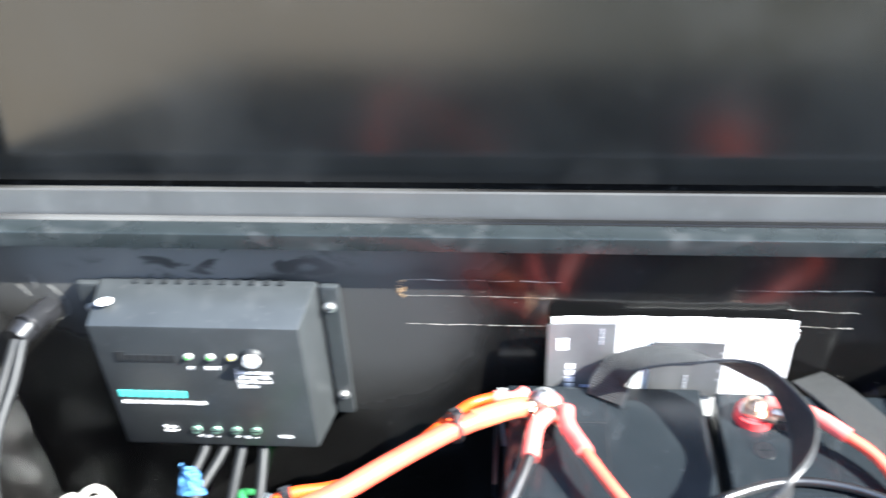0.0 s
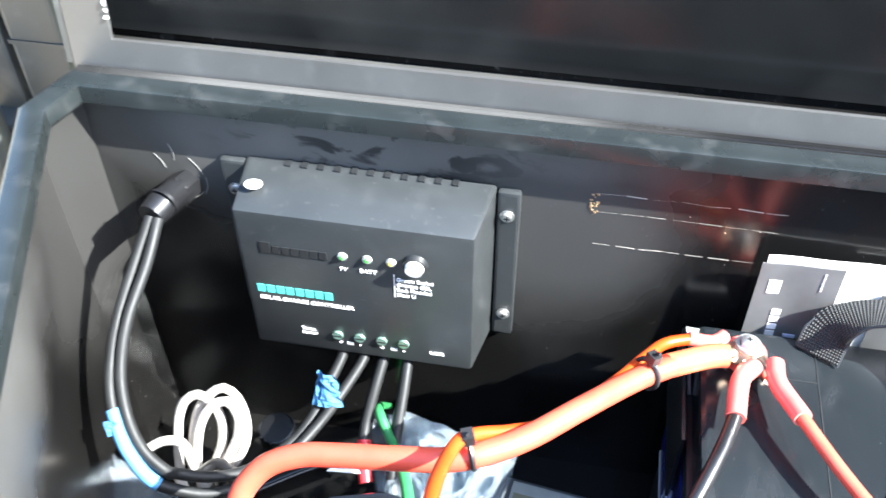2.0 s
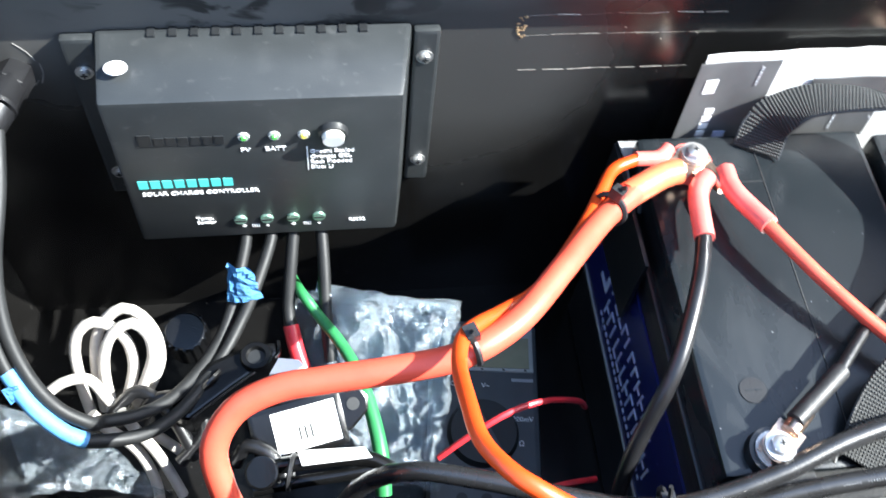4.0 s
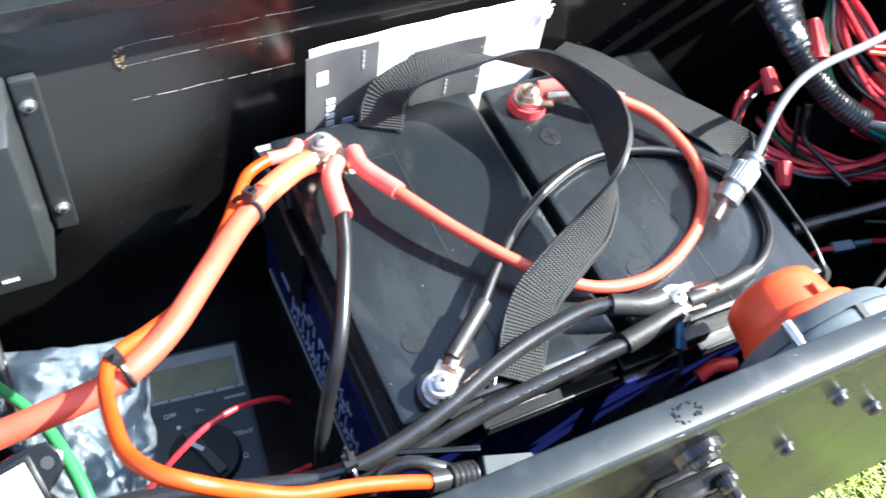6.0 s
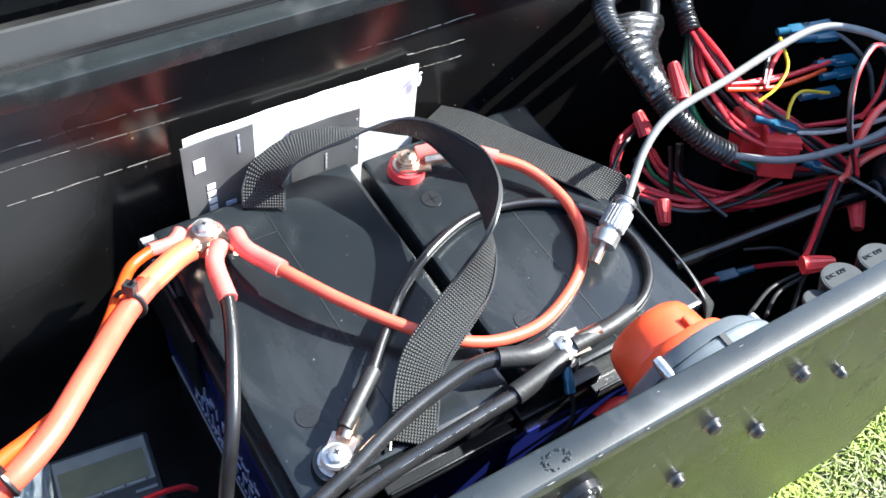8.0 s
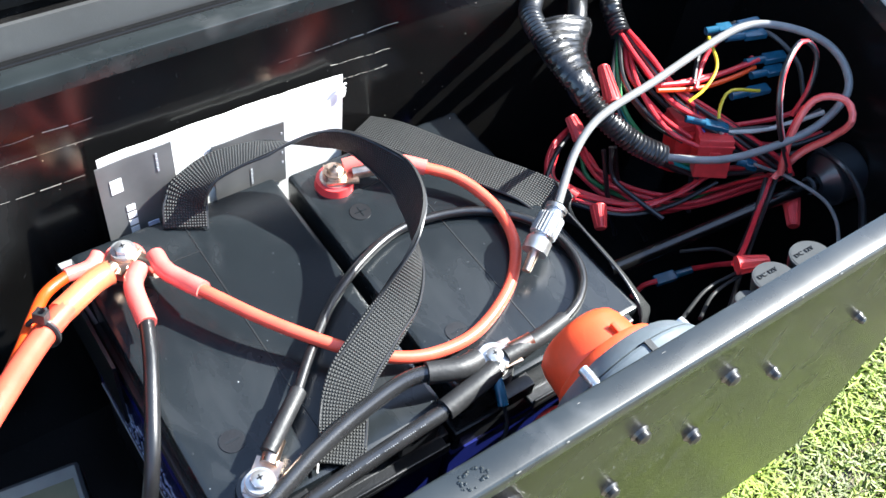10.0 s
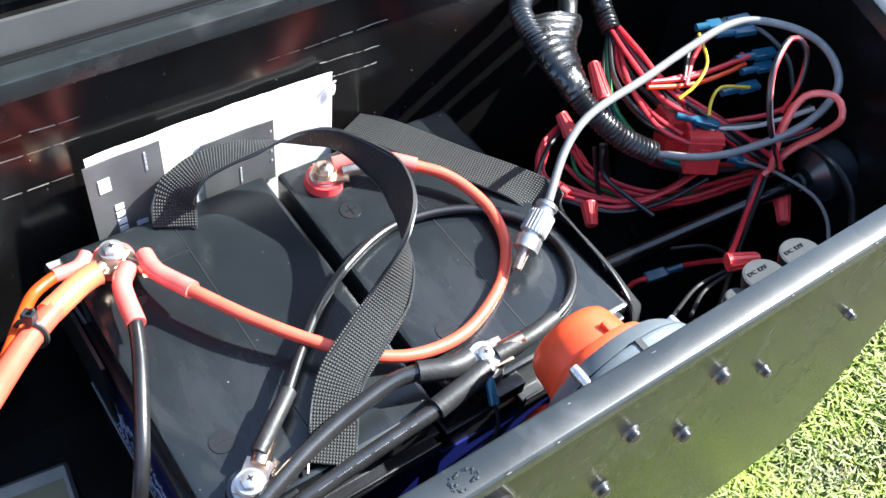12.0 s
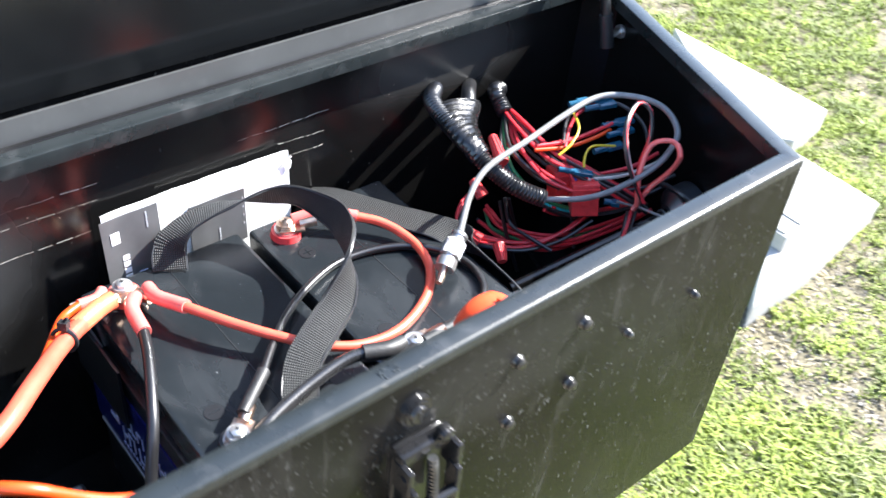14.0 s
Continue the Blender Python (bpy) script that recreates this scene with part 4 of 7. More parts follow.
def battery(x0, y0, label, blue):
    x1, y1, z0 = x0 + 0.132, y0 + 0.194, FLOOR
    b = thing("battery", ((x0 + x1) / 2, (y0 + y1) / 2, z0), label, "battery", "batteries in the box")
    part("case", block(x0 + 0.001, x1 - 0.001, y0 + 0.001, y1 - 0.001, z0, TOP - 0.030), BATTERY_CASE, b, bevel=0.004)
    part("label_band", block(x0 - 0.0004, x1 + 0.0004, y0 - 0.0004, y1 + 0.0004, 0.800, TOP - 0.050), BLUE_LABEL, b, "dark blue printed label band")
    part("ledge", block(x0 - 0.001, x1 + 0.001, y0 - 0.001, y1 + 0.001, TOP - 0.034, TOP - 0.026), BATTERY_CASE, b, bevel=0.0015)
    cover = part("cover", block(x0 + 0.002, x1 - 0.002, y0 + 0.002, y1 - 0.002, TOP - 0.028, TOP), BATTERY_TOP, b, bevel=0.003)
    for yy in (y1 - 0.034,):
        part("seam", block(x0 + 0.030, x0 + 0.066, yy - 0.0003, yy + 0.0003, TOP - 0.0002, TOP + 0.00025), EMBOSS, cover)
    for xx in (x0 + 0.066,):
        part("seam", block(xx - 0.0003, xx + 0.0003, y0 + 0.006, y1 - 0.006, TOP - 0.0002, TOP + 0.0003), EMBOSS, cover)
    part("handle_ledge", joined(block(x0 + 0.048, x1 - 0.004, y0 - 0.0085, y0 + 0.001, TOP - 0.0300, TOP - 0.0262), block(x0 + 0.048, x1 - 0.004, y0 - 0.0085, y0 - 0.0068, TOP - 0.0262, TOP - 0.0215)), BATTERY_CASE, b, bevel=0.0008)
    part("handle_tab", block(x0 + 0.026, x0 + 0.046, y0 - 0.0060, y0 + 0.003, TOP - 0.0150, TOP - 0.0040), BATTERY_CASE, b, bevel=0.0012)
    part("handle_tab", block(x1 - 0.034, x1 - 0.010, y0 - 0.0030, y0 + 0.003, TOP - 0.0170, TOP - 0.0020), BATTERY_CASE, b, bevel=0.0012)
    for px, py, sign in ((x0 + 0.026, y1 - 0.050, 1), (x0 + 0.026, y0 + 0.042, 0)):
        disc = part("polarity_mark", rod((px, py, TOP - 0.0003), (px, py, TOP + 0.0005), 0.0066, seg=24), BATTERY_CASE, cover)
        bars = block(px - 0.004, px + 0.004, py - 0.0004, py + 0.0004, TOP + 0.0004, TOP + 0.0008)
        if sign:
            bars = joined(bars, block(px - 0.0004, px + 0.0004, py - 0.004, py + 0.004, TOP + 0.0004, TOP + 0.0008))
        part("polarity_sign", bars, BATTERY_TOP, disc)
    return b


left_battery = battery(0.042, 0.336, "black sealed lead battery with a dark blue label band", 1)
right_battery = battery(0.178, 0.333, "black sealed lead battery with a red collar on its post", 1)
# the maker's name along the blue band as pale bars
def label_bar(y0, y1, z0, z1):
    part("label_bar", block(0.0411, 0.0418, y0, y1, z0, z1), BLUE_PRINT, left_battery)


rnd = random.Random(77)
for row, z0, z1, count in ((0, 0.838, 0.850, 11), (1, 0.816, 0.831, 13)):
    for k in range(count):
        y = 0.4800 - 0.0088 * k
        label_bar(y - 0.0016, y, z0, z1)
        if rnd.random() < 0.75:
            zz = rnd.choice((z0, (z0 + z1) / 2 - 0.001, z1 - 0.002))
            label_bar(y - 0.0068, y - 0.0016, zz, zz + 0.002)
for k in range(22):
    label_bar(0.4800 - 0.0050 * k, 0.4828 - 0.0050 * k, 0.8085, 0.8110)
part("label_edge", block(0.0408, 0.0415, 0.345, 0.524, 0.7965, 0.7995), GREY_PRINT, left_battery, "pale bottom edge of the label")
# plain hook mark above the print
label_bar(0.486, 0.506, 0.858, 0.862)
label_bar(0.486, 0.490, 0.826, 0.858)
label_bar(0.4905, 0.500, 0.826, 0.830)
label_bar(0.502, 0.506, 0.842, 0.858)


def post(parent, x, y, ring, metal=STEEL):
    part("post_base", rod((x, y, TOP - 0.001), (x, y, TOP + 0.0055), 0.0125, 0.0115, seg=28), ring, parent)
    part("post_washer", rod((x, y, TOP + 0.0055), (x, y, TOP + 0.0070), 0.0092, seg=24), STEEL, parent)
    head = part("post_bolt", joined(rod((x, y, TOP + 0.0125), (x, y, TOP + 0.0150), 0.0050, 0.0048, seg=6), rod((x, y, TOP + 0.0150), (x, y, TOP + 0.0160), 0.0045, 0.0030, seg=16)), metal, parent)
    part("bolt_cross", joined(block(x - 0.0016, x + 0.0016, y - 0.0004, y + 0.0004, TOP + 0.0158, TOP + 0.0162), block(x - 0.0004, x + 0.0004, y - 0.0016, y + 0.0016, TOP + 0.0158, TOP + 0.0162)), EMBOSS, head)
    part("bolt_washer", rod((x, y, TOP + 0.0112), (x, y, TOP + 0.0126), 0.0070, seg=24), metal, head)
    part("bolt_washer", rod((x, y, TOP + 0.0070), (x, y, TOP + 0.0112), 0.0076, seg=24), COPPER, head)


LP, LN, RP, RN = (0.0685, 0.5075), (0.0672, 0.3465), (0.2018, 0.5043), (0.2060, 0.3455)
post(left_battery, *LP, SHRINK_RED)
post(left_battery, *LN, CABLE_BLACK)
post(right_battery, *RP, RED_PLASTIC, COPPER)
post(right_battery, *RN, CABLE_BLACK)


def lug(parent, x, y, toward, z=TOP + 0.0075, half=0.0068):
    """A flat ring lug at a post, with its barrel toward a point."""
    d = (Vector(toward) - Vector((x, y, z)))
    d.z = 0
    d.normalize()
    s = Vector((-d.y, d.x, 0)) * half
    o = Vector((x, y, 0))
    flat = prism([tuple((o - d * 0.006 - s)[:2]), tuple((o - d * 0.006 + s)[:2]), tuple((o + d * 0.014 + s)[:2]), tuple((o + d * 0.014 - s)[:2])], z - 0.0006, z + 0.0010)
    part("ring_lug", joined(flat, rod(Vector((x, y, z + 0.001)) + d * 0.011, Vector((x, y, z + 0.003)) + d * 0.024, 0.0045, seg=14)), COPPER, parent)


# red link between the positive posts
link = thing("red_link_cable", (0.07, 0.5, TOP), "red battery link cable looping over both batteries", "cable")
R1 = [(0.082, 0.496, 0.938), (0.0822, 0.4812, 0.9400), (0.0920, 0.4562, 0.9450)]
R2 = [(0.0910, 0.4576, 0.9450), (0.1103, 0.4251, 0.9440), (0.1318, 0.3978, 0.9410), (0.1541, 0.3773, 0.9370), (0.1799, 0.3666, 0.9330), (0.2107, 0.3667, 0.9310), (0.2444, 0.3818, 0.9300), (0.2659, 0.4024, 0.9310), (0.2746, 0.4247, 0.9320), (0.2735, 0.4471, 0.9340), (0.2643, 0.4654, 0.9380), (0.2497, 0.4788, 0.9410)]
R3 = [(0.2510, 0.4776, 0.9410), (0.2379, 0.4897, 0.9420), (0.2243, 0.5004, 0.9400), (0.209, 0.506, 0.937)]
part("sleeve", tube(R1, 0.0052), SHRINK_RED, link, "red heat shrink sleeve")
part("jacket", tube(R2, 0.0036), CABLE_RED, link)
part("sleeve", tube(R3, 0.0050), SHRINK_RED, link, "red heat shrink sleeve")
lug(link, *LP, R1[1])
lug(link, *RP, R3[1], TOP + 0.0085, 0.0082)

# black link between the negative posts
blink = thing("black_link_cable", (0.064, 0.34, TOP), "black battery link cable looping over both batteries", "cable")
B1 = [(0.0776, 0.3577, 0.9380), (0.0897, 0.3668, 0.9390), (0.1062, 0.3793, 0.9400)]
B2 = [(0.1047, 0.3783, 0.9400), (0.1262, 0.3998, 0.9380), (0.1513, 0.4216, 0.9350), (0.1807, 0.4394, 0.9320), (0.2135, 0.4507, 0.9300), (0.2447, 0.4481, 0.9300), (0.2708, 0.4367, 0.9300), (0.2905, 0.4161, 0.9300), (0.2969, 0.3908, 0.9300), (0.2903, 0.3688, 0.9310), (0.2752, 0.3543, 0.9330), (0.2567, 0.3466, 0.9350), (0.2407, 0.3450, 0.9360)]
B3 = [(0.2567, 0.3466, 0.9350), (0.2350, 0.3432, 0.9370), (0.2110, 0.3426, 0.9370)]
part("sleeve", tube(B1, 0.0044), SHRINK_BLACK, blink)
part("jacket", tube(B2, 0.0028), CABLE_BLACK, blink)
part("sleeve", tube(B3, 0.0050), SHRINK_BLACK, blink)
lug(blink, *LN, B1[1])
lug(blink, *RN, B3[1], TOP + 0.0098, 0.0082)

# heavy red feed from the left post down across the clutter
feed = thing("heavy_red_cable", (0.06, 0.49, TOP), "heavy orange-red feed cable from the battery post", "cable")
F1 = [(0.056, 0.494, 0.941), (0.0465, 0.4916, 0.9420), (0.0233, 0.4774, 0.9460)]
F2 = [(0.0267, 0.4787, 0.9460), (0.0059, 0.4601, 0.9520), (-0.0204, 0.4290, 0.9640), (-0.0430, 0.4030, 0.9720), (-0.0607, 0.3897, 0.9740), (-0.0785, 0.3835, 0.9720), (-0.1022, 0.3817, 0.9690), (-0.1301, 0.3816, 0.9640), (-0.1511, 0.3811, 0.9590), (-0.1682, 0.3758, 0.9520), (-0.1775, 0.3639, 0.9420), (-0.1751, 0.3508, 0.9290), (-0.1687, 0.3371, 0.9140)]
part("sleeve", tube(F1, 0.0068), SHRINK_ORANGE, feed, "orange heat shrink sleeve")
part("jacket", tube(F2, 0.0060, seg=16), CABLE_FEED, feed)
lug(feed, *LP, F1[1], TOP + 0.0088)

# thin orange lead that runs beside it
orange = thing("orange_lead", (0.05, 0.51, 0.93), "thin bright orange lead tied to the heavy cable", "cable")
part("sleeve", tube([(0.056, 0.513, 0.936), (0.0493, 0.5071, 0.9360), (0.0357, 0.5054, 0.9380)], 0.0040), SHRINK_RED, orange)
part("jacket", tube([(0.0391, 0.5061, 0.9380), (0.0229, 0.4989, 0.9390), (0.0109, 0.4808, 0.9460), (-0.0060, 0.4538, 0.9540), (-0.0333, 0.4190, 0.9640), (-0.0522, 0.4055, 0.9700), (-0.0660, 0.3954, 0.9790), (-0.0739, 0.3867, 0.9850), (-0.0778, 0.3720, 0.9910), (-0.0785, 0.3510, 1.0060), (-0.0772, 0.3320, 1.0170), (-0.0705, 0.3180, 1.0250), (-0.0640, 0.3120, 1.0260), (-0.0548, 0.3070, 1.0225), (-0.0397, 0.3040, 1.0080), (-0.0240, 0.3010, 0.9965), (0.0003, 0.3010, 0.9810), (0.0200, 0.2995, 0.9690), (0.0375, 0.2980, 0.9560)], 0.0033), CABLE_ORANGE, orange)
part("plug_boot", joined(tube([(0.0352, 0.2984, 0.9570), (0.0472, 0.2973, 0.9530), (0.0564, 0.2963, 0.9500)], 0.0052), tube([(0.0444, 0.2976, 0.9540), (0.0568, 0.2963, 0.9500)], 0.0058, ribs=0.001, pitch=0.003, step=0.0006)), ZIP_BLACK, orange, "black ribbed plug boot")


# short black tail from the left post, with a red sleeve
tail = thing("black_post_lead", (0.07, 0.49, TOP), "black lead with a red sleeve hanging from the post", "cable")
part("sleeve", tube([(0.071, 0.492, 0.938), (0.0628, 0.4800, 0.9400), (0.0590, 0.4533, 0.9410)], 0.0053), SHRINK_RED, tail)
part("jacket", tube([(0.0597, 0.4567, 0.9410), (0.0515, 0.4326, 0.9410), (0.0384, 0.4026, 0.9360), (0.0291, 0.3848, 0.9260), (0.0190, 0.3704, 0.9090), (0.0108, 0.3561, 0.8890), (0.0078, 0.3417, 0.8640)], 0.0040), CABLE_BLACK, tail)


def zip_tie(p, along, r, label="black nylon zip tie round the cables"):
    p, along = Vector(p), Vector(along).normalized()
    s = along.orthogonal().normalized()
    u = along.cross(s)
    t = thing("zip_tie", p, label, "zip tie", "zip ties")
    ring = [p + r * (math.cos(a) * s + math.sin(a) * u) for a in [math.tau * k / 20 for k in range(21)]]
    part("band", tube(ring, 0.0015, seg=6, raw=True), ZIP_BLACK, t)
    up = (Vector((0, 0, 1)) - along * along.z).normalized()
    q = p + up * (r + 0.0015)
    m = Matrix.Translation(q) @ up.to_track_quat("Z", "Y").to_matrix().to_4x4()
    part("head", placed(block(-0.0032, 0.0032, -0.0028, 0.0028, -0.0015, 0.0045), m), ZIP_BLACK, t)
    part("tail", tube([q, q + up * 0.006 + s * 0.001, q + up * 0.010 + s * 0.004], 0.0011, seg=5), ZIP_BLACK, t)


zip_tie((0.0120, 0.4681, 0.9490), Vector((0.0059, 0.4601, 0.9520)) - Vector((0.0267, 0.4787, 0.9460)), 0.0082)
zip_tie((-0.0696, 0.3880, 0.9750), Vector((-0.0785, 0.3835, 0.9720)) - Vector((-0.0607, 0.3897, 0.9740)), 0.0085)

# two heavy black battery cables along the front
H1 = [(0.1843, 0.3470, 0.9420), (0.1666, 0.3531, 0.9430)]
H2 = [(0.1726, 0.3515, 0.9430), (0.1544, 0.3555, 0.9420), (0.1263, 0.3525, 0.9400), (0.0974, 0.3461, 0.9380), (0.0682, 0.3363, 0.9350), (0.0417, 0.3297, 0.9320), (0.0176, 0.3267, 0.9290), (-0.0036, 0.3290, 0.9260), (-0.0282, 0.3359, 0.9240), (-0.0665, 0.3491, 0.9190), (-0.0953, 0.3582, 0.9090), (-0.1158, 0.3610, 0.8840), (-0.1341, 0.3524, 0.8540)]
neg = thing("heavy_black_cable", (0.2, 0.335, TOP), "heavy black cable bolted to the negative post", "cable", "heavy black cables")
part("sleeve", tube([(0.196, 0.348, 0.940), *H1], 0.0062), SHRINK_BLACK, neg)
part("jacket", tube(H2, 0.0045, seg=16), HEAVY_BLACK, neg)
lug(neg, *RN, H1[0], TOP + 0.0078)
G2 = [(0.1690, 0.3332, 0.9360), (0.1432, 0.3322, 0.9340), (0.1168, 0.3312, 0.9310), (0.0914, 0.3302, 0.9270), (0.0661, 0.3281, 0.9230), (0.0416, 0.3260, 0.9180), (0.0188, 0.3266, 0.9120), (-0.0033, 0.3283, 0.9040), (-0.0284, 0.3292, 0.8940)]
neg2 = thing("heavy_black_cable", (0.2, 0.33, TOP), "heavy black cable with faint white print by the front wall", "cable", "heavy black cables")
part("sleeve", tube([(0.201, 0.339, 0.938), (0.1898, 0.3365, 0.9380), (0.1656, 0.3334, 0.9360)], 0.0060), SHRINK_BLACK, neg2)
part("jacket", tube(G2, 0.0044, seg=16), HEAVY_BLACK, neg2)
lug(neg2, *RN, G2[0], TOP + 0.0060)
run = smooth_path(G2, 0.0012)
dashes = []
for k in range(14, 62):
    if k % 9 in (0, 8) or k + 1 >= len(run):
        continue
    a, b = run[k], run[k + 1]
    up = Vector((-0.15, -0.45, 0.88)) * 0.0044
    dashes.append(rod(a + up, a.lerp(b, 0.35) + up, 0.00028, seg=5))
part("cable_print", joined(*dashes), GREY_PRINT, neg2)
zip_tie((0.0127, 0.3266, 0.9270), Vector(H2[5]) - Vector(H2[7]), 0.0085)

# thin sense wire with a blue crimp at the negative post
sense = thing("sense_wire", (0.205, 0.34, 0.93), "thin black wire with a blue crimp ring on the post", "wire")
part("ring", joined(rod((*RN, TOP + 0.0118), (*RN, TOP + 0.0130), 0.0086, seg=24), tube([(RN[0], RN[1] - 0.006, TOP + 0.0122), (0.2015, 0.3360, 0.9372)], 0.0030, seg=8)), STEEL, sense)
part("crimp", tube([(0.2004, 0.3379, 0.9380), (0.1987, 0.3297, 0.9340), (0.1965, 0.3225, 0.9290)], 0.0030), BLUE_NYLON, sense, "blue crimp sleeve")
part("jacket", tube([(0.1973, 0.3240, 0.9290), (0.1966, 0.3172, 0.9220), (0.1914, 0.3117, 0.9140), (0.1859, 0.3134, 0.9040), (0.1801, 0.3191, 0.8840), (0.1778, 0.3257, 0.8540)], 0.0013, seg=8), CABLE_BLACK, sense)

# dust specks on the battery covers
rnd = random.Random(31)
for owner, x0, y0 in ((left_battery, 0.046, 0.340), (right_battery, 0.182, 0.337)):
    for k in range(14):
        x, y, r = x0 + rnd.uniform(0, 0.122), y0 + rnd.uniform(0, 0.184), rnd.uniform(0.0002, 0.0005)
        part("speck", rod((x, y, TOP - 0.0001), (x, y, TOP + 0.0002), r, r * 0.6, seg=6), GREY_PRINT, owner)

# ---- bay and clutter ----
# bent bracket behind the left post
brk = thing("bracket", (0.045, 0.535, 0.90), "thin pale metal bracket at the battery corner", "bracket")
part("top_flange", prism([(0.0380, 0.5347, 0.9150)[:2], (0.0397, 0.5200, 0.9150)[:2], (0.0617, 0.5260, 0.9150)[:2], (0.0627, 0.5341, 0.9150)[:2]], 0.9135, 0.915), BRACKET, brk, smooth=False)
part("web", prism([(0.0365, 0.535), (0.0385, 0.535), (0.0385, 0.455), (0.0365, 0.455)], 0.855, 0.9130), BATTERY_CASE, brk, smooth=False)
part("edge", tube([(0.0396, 0.5184, 0.9130), (0.0407, 0.5102, 0.9080), (0.0426, 0.4962, 0.9000)], 0.0012, seg=6), STEEL, brk)

# folded manual behind the batteries
manual = thing("manual", (0.15, 0.538, 0.83), "folded white and dark printed manual behind the batteries", "manual")


def sheet(x0, x1, z0, z1, y, bend=0.004, rag=0.0, seed=1):
    rr = random.Random(seed)
    bm = bmesh.new()
    n = 18
    cols = []
    for i in range(n + 1):
        x = x0 + (x1 - x0) * i / n
        yy = y + bend * math.sin((x - 0.07) * 18) + 0.0003 * math.sin(x * 160)
        top = z1 + rr.uniform(-rag, rag)
        cols.append([[bm.verts.new((x, yy + o + 0.042 * (z0 + (top - z0) * k - 0.83), z0 + (top - z0) * k)) for k in (0.0, 0.5, 1.0)] for o in (0, 0.0006)])
    for a, b in zip(cols, cols[1:]):
        for s in (0, 1):
            for k in (0, 1):
                bm.faces.new((a[s][k], b[s][k], b[s][k + 1], a[s][k + 1]))
        bm.faces.new((a[0][2], b[0][2], b[1][2], a[1][2]))
    return bm


part("page", sheet(0.073, 0.2265, 0.83, 0.9755, 0.5352, 0.002, 0.0002), WHITE_PAPER, manual)
part("page", sheet(0.122, 0.2300, 0.83, 0.9730, 0.5378, 0.002, 0.0005, 3), WHITE_PAPER, manual)
part("cover", sheet(0.0705, 0.1155, 0.83, 0.9705, 0.5340, 0.002), DARK_PAPER, manual, "dark printed cover")
part("cover", sheet(0.1390, 0.1870, 0.907, 0.9550, 0.5340, 0.002), DARK_PAPER, manual, "dark printed cover")


def printed(x0, x1, z0, z1, mat):
    """A printed bar lying flat on the cover."""
    part("print_bar", sheet(x0, x1, z0, z1, 0.5336, 0.002), mat, manual)


for k in range(4):
    printed(0.1052, 0.1064, 0.9530 + 0.0036 * k, 0.9558 + 0.0036 * k, GREY_PRINT)
    printed(0.1632, 0.1644, 0.9130 + 0.0034 * k, 0.9156 + 0.0034 * k, GREY_PRINT)
    printed(0.1845, 0.1855, 0.9220 + 0.0080 * k, 0.9235 + 0.0080 * k, GREY_PRINT)
for k in range(5):
    printed(0.0835, 0.0888, 0.9070 + 0.0060 * k, 0.9112 + 0.0060 * k, WHITE_PRINT)
printed(0.0770, 0.0840, 0.9480, 0.9580, WHITE_PRINT)
printed(0.0940, 0.1010, 0.9090, 0.9160, BLUE_PRINT)
rnd_tear = random.Random(5)
flap = bmesh.new()
for k in range(9):
    bmesh.ops.create_icosphere(flap, subdivisions=1, radius=0.0012, matrix=Matrix.Translation((0.2275 + rnd_tear.uniform(-0.0012, 0.0015), 0.5395, 0.960 + 0.0012 * k)) @ Matrix.Diagonal((1.2, 0.4, 1.0, 1)))
part("torn_edge", flap, WHITE_PAPER, manual)

# carrying straps
E1 = [((0.0988, 0.5207, 0.9275), (0.1176, 0.5086, 0.9275)), ((0.1035, 0.5273, 0.9380), (0.1220, 0.5190, 0.9400)), ((0.1153, 0.5315, 0.9460), (0.1212, 0.5171, 0.9490)), ((0.1337, 0.5406, 0.9530), (0.1273, 0.5112, 0.9570)), ((0.1536, 0.5380, 0.9570), (0.1414, 0.5035, 0.9680)), ((0.1681, 0.5289, 0.9600), (0.1557, 0.5010, 0.9740)), ((0.1779, 0.5182, 0.9610), (0.1704, 0.5044, 0.9760)), ((0.1931, 0.5078, 0.9620), (0.1894, 0.5020, 0.9760))]
E1 += [((0.2049, 0.4947, 0.9640), (0.2035, 0.4881, 0.9790)), ((0.2100, 0.4628, 0.9650), (0.2163, 0.4545, 0.9810)), ((0.2080, 0.4451, 0.9660), (0.2134, 0.4364, 0.9830)), ((0.2049, 0.4320, 0.9660), (0.2070, 0.4219, 0.9840)), ((0.2015, 0.4205, 0.9650), (0.1967, 0.4098, 0.9840)), ((0.2002, 0.4147, 0.9620), (0.1885, 0.4028, 0.9820)), ((0.1946, 0.4008, 0.9580), (0.1774, 0.3989, 0.9720)), ((0.1832, 0.3858, 0.9520), (0.1609, 0.3946, 0.9620)), ((0.1716, 0.3785, 0.9490), (0.1461, 0.3895, 0.9560)), ((0.1561, 0.3722, 0.9460), (0.1341, 0.3830, 0.9500)), ((0.1414, 0.3655, 0.9430), (0.1225, 0.3758, 0.9440)), ((0.1324, 0.3578, 0.9380), (0.1117, 0.3641, 0.9380)), ((0.1253, 0.3461, 0.9330), (0.1035, 0.3522, 0.9320)), ((0.1189, 0.3356, 0.9290), (0.0936, 0.3399, 0.9290))]
strap = thing("carry_strap", E1[0][0], "black woven nylon carrying strap arching over the battery", "strap", "battery straps")
part("band", banded(E1, 0.0245), WEBBING, strap)
for side in (-1, 1):
    part("woven_edge", hem(E1, side, 0.0245), ZIP_BLACK, strap)
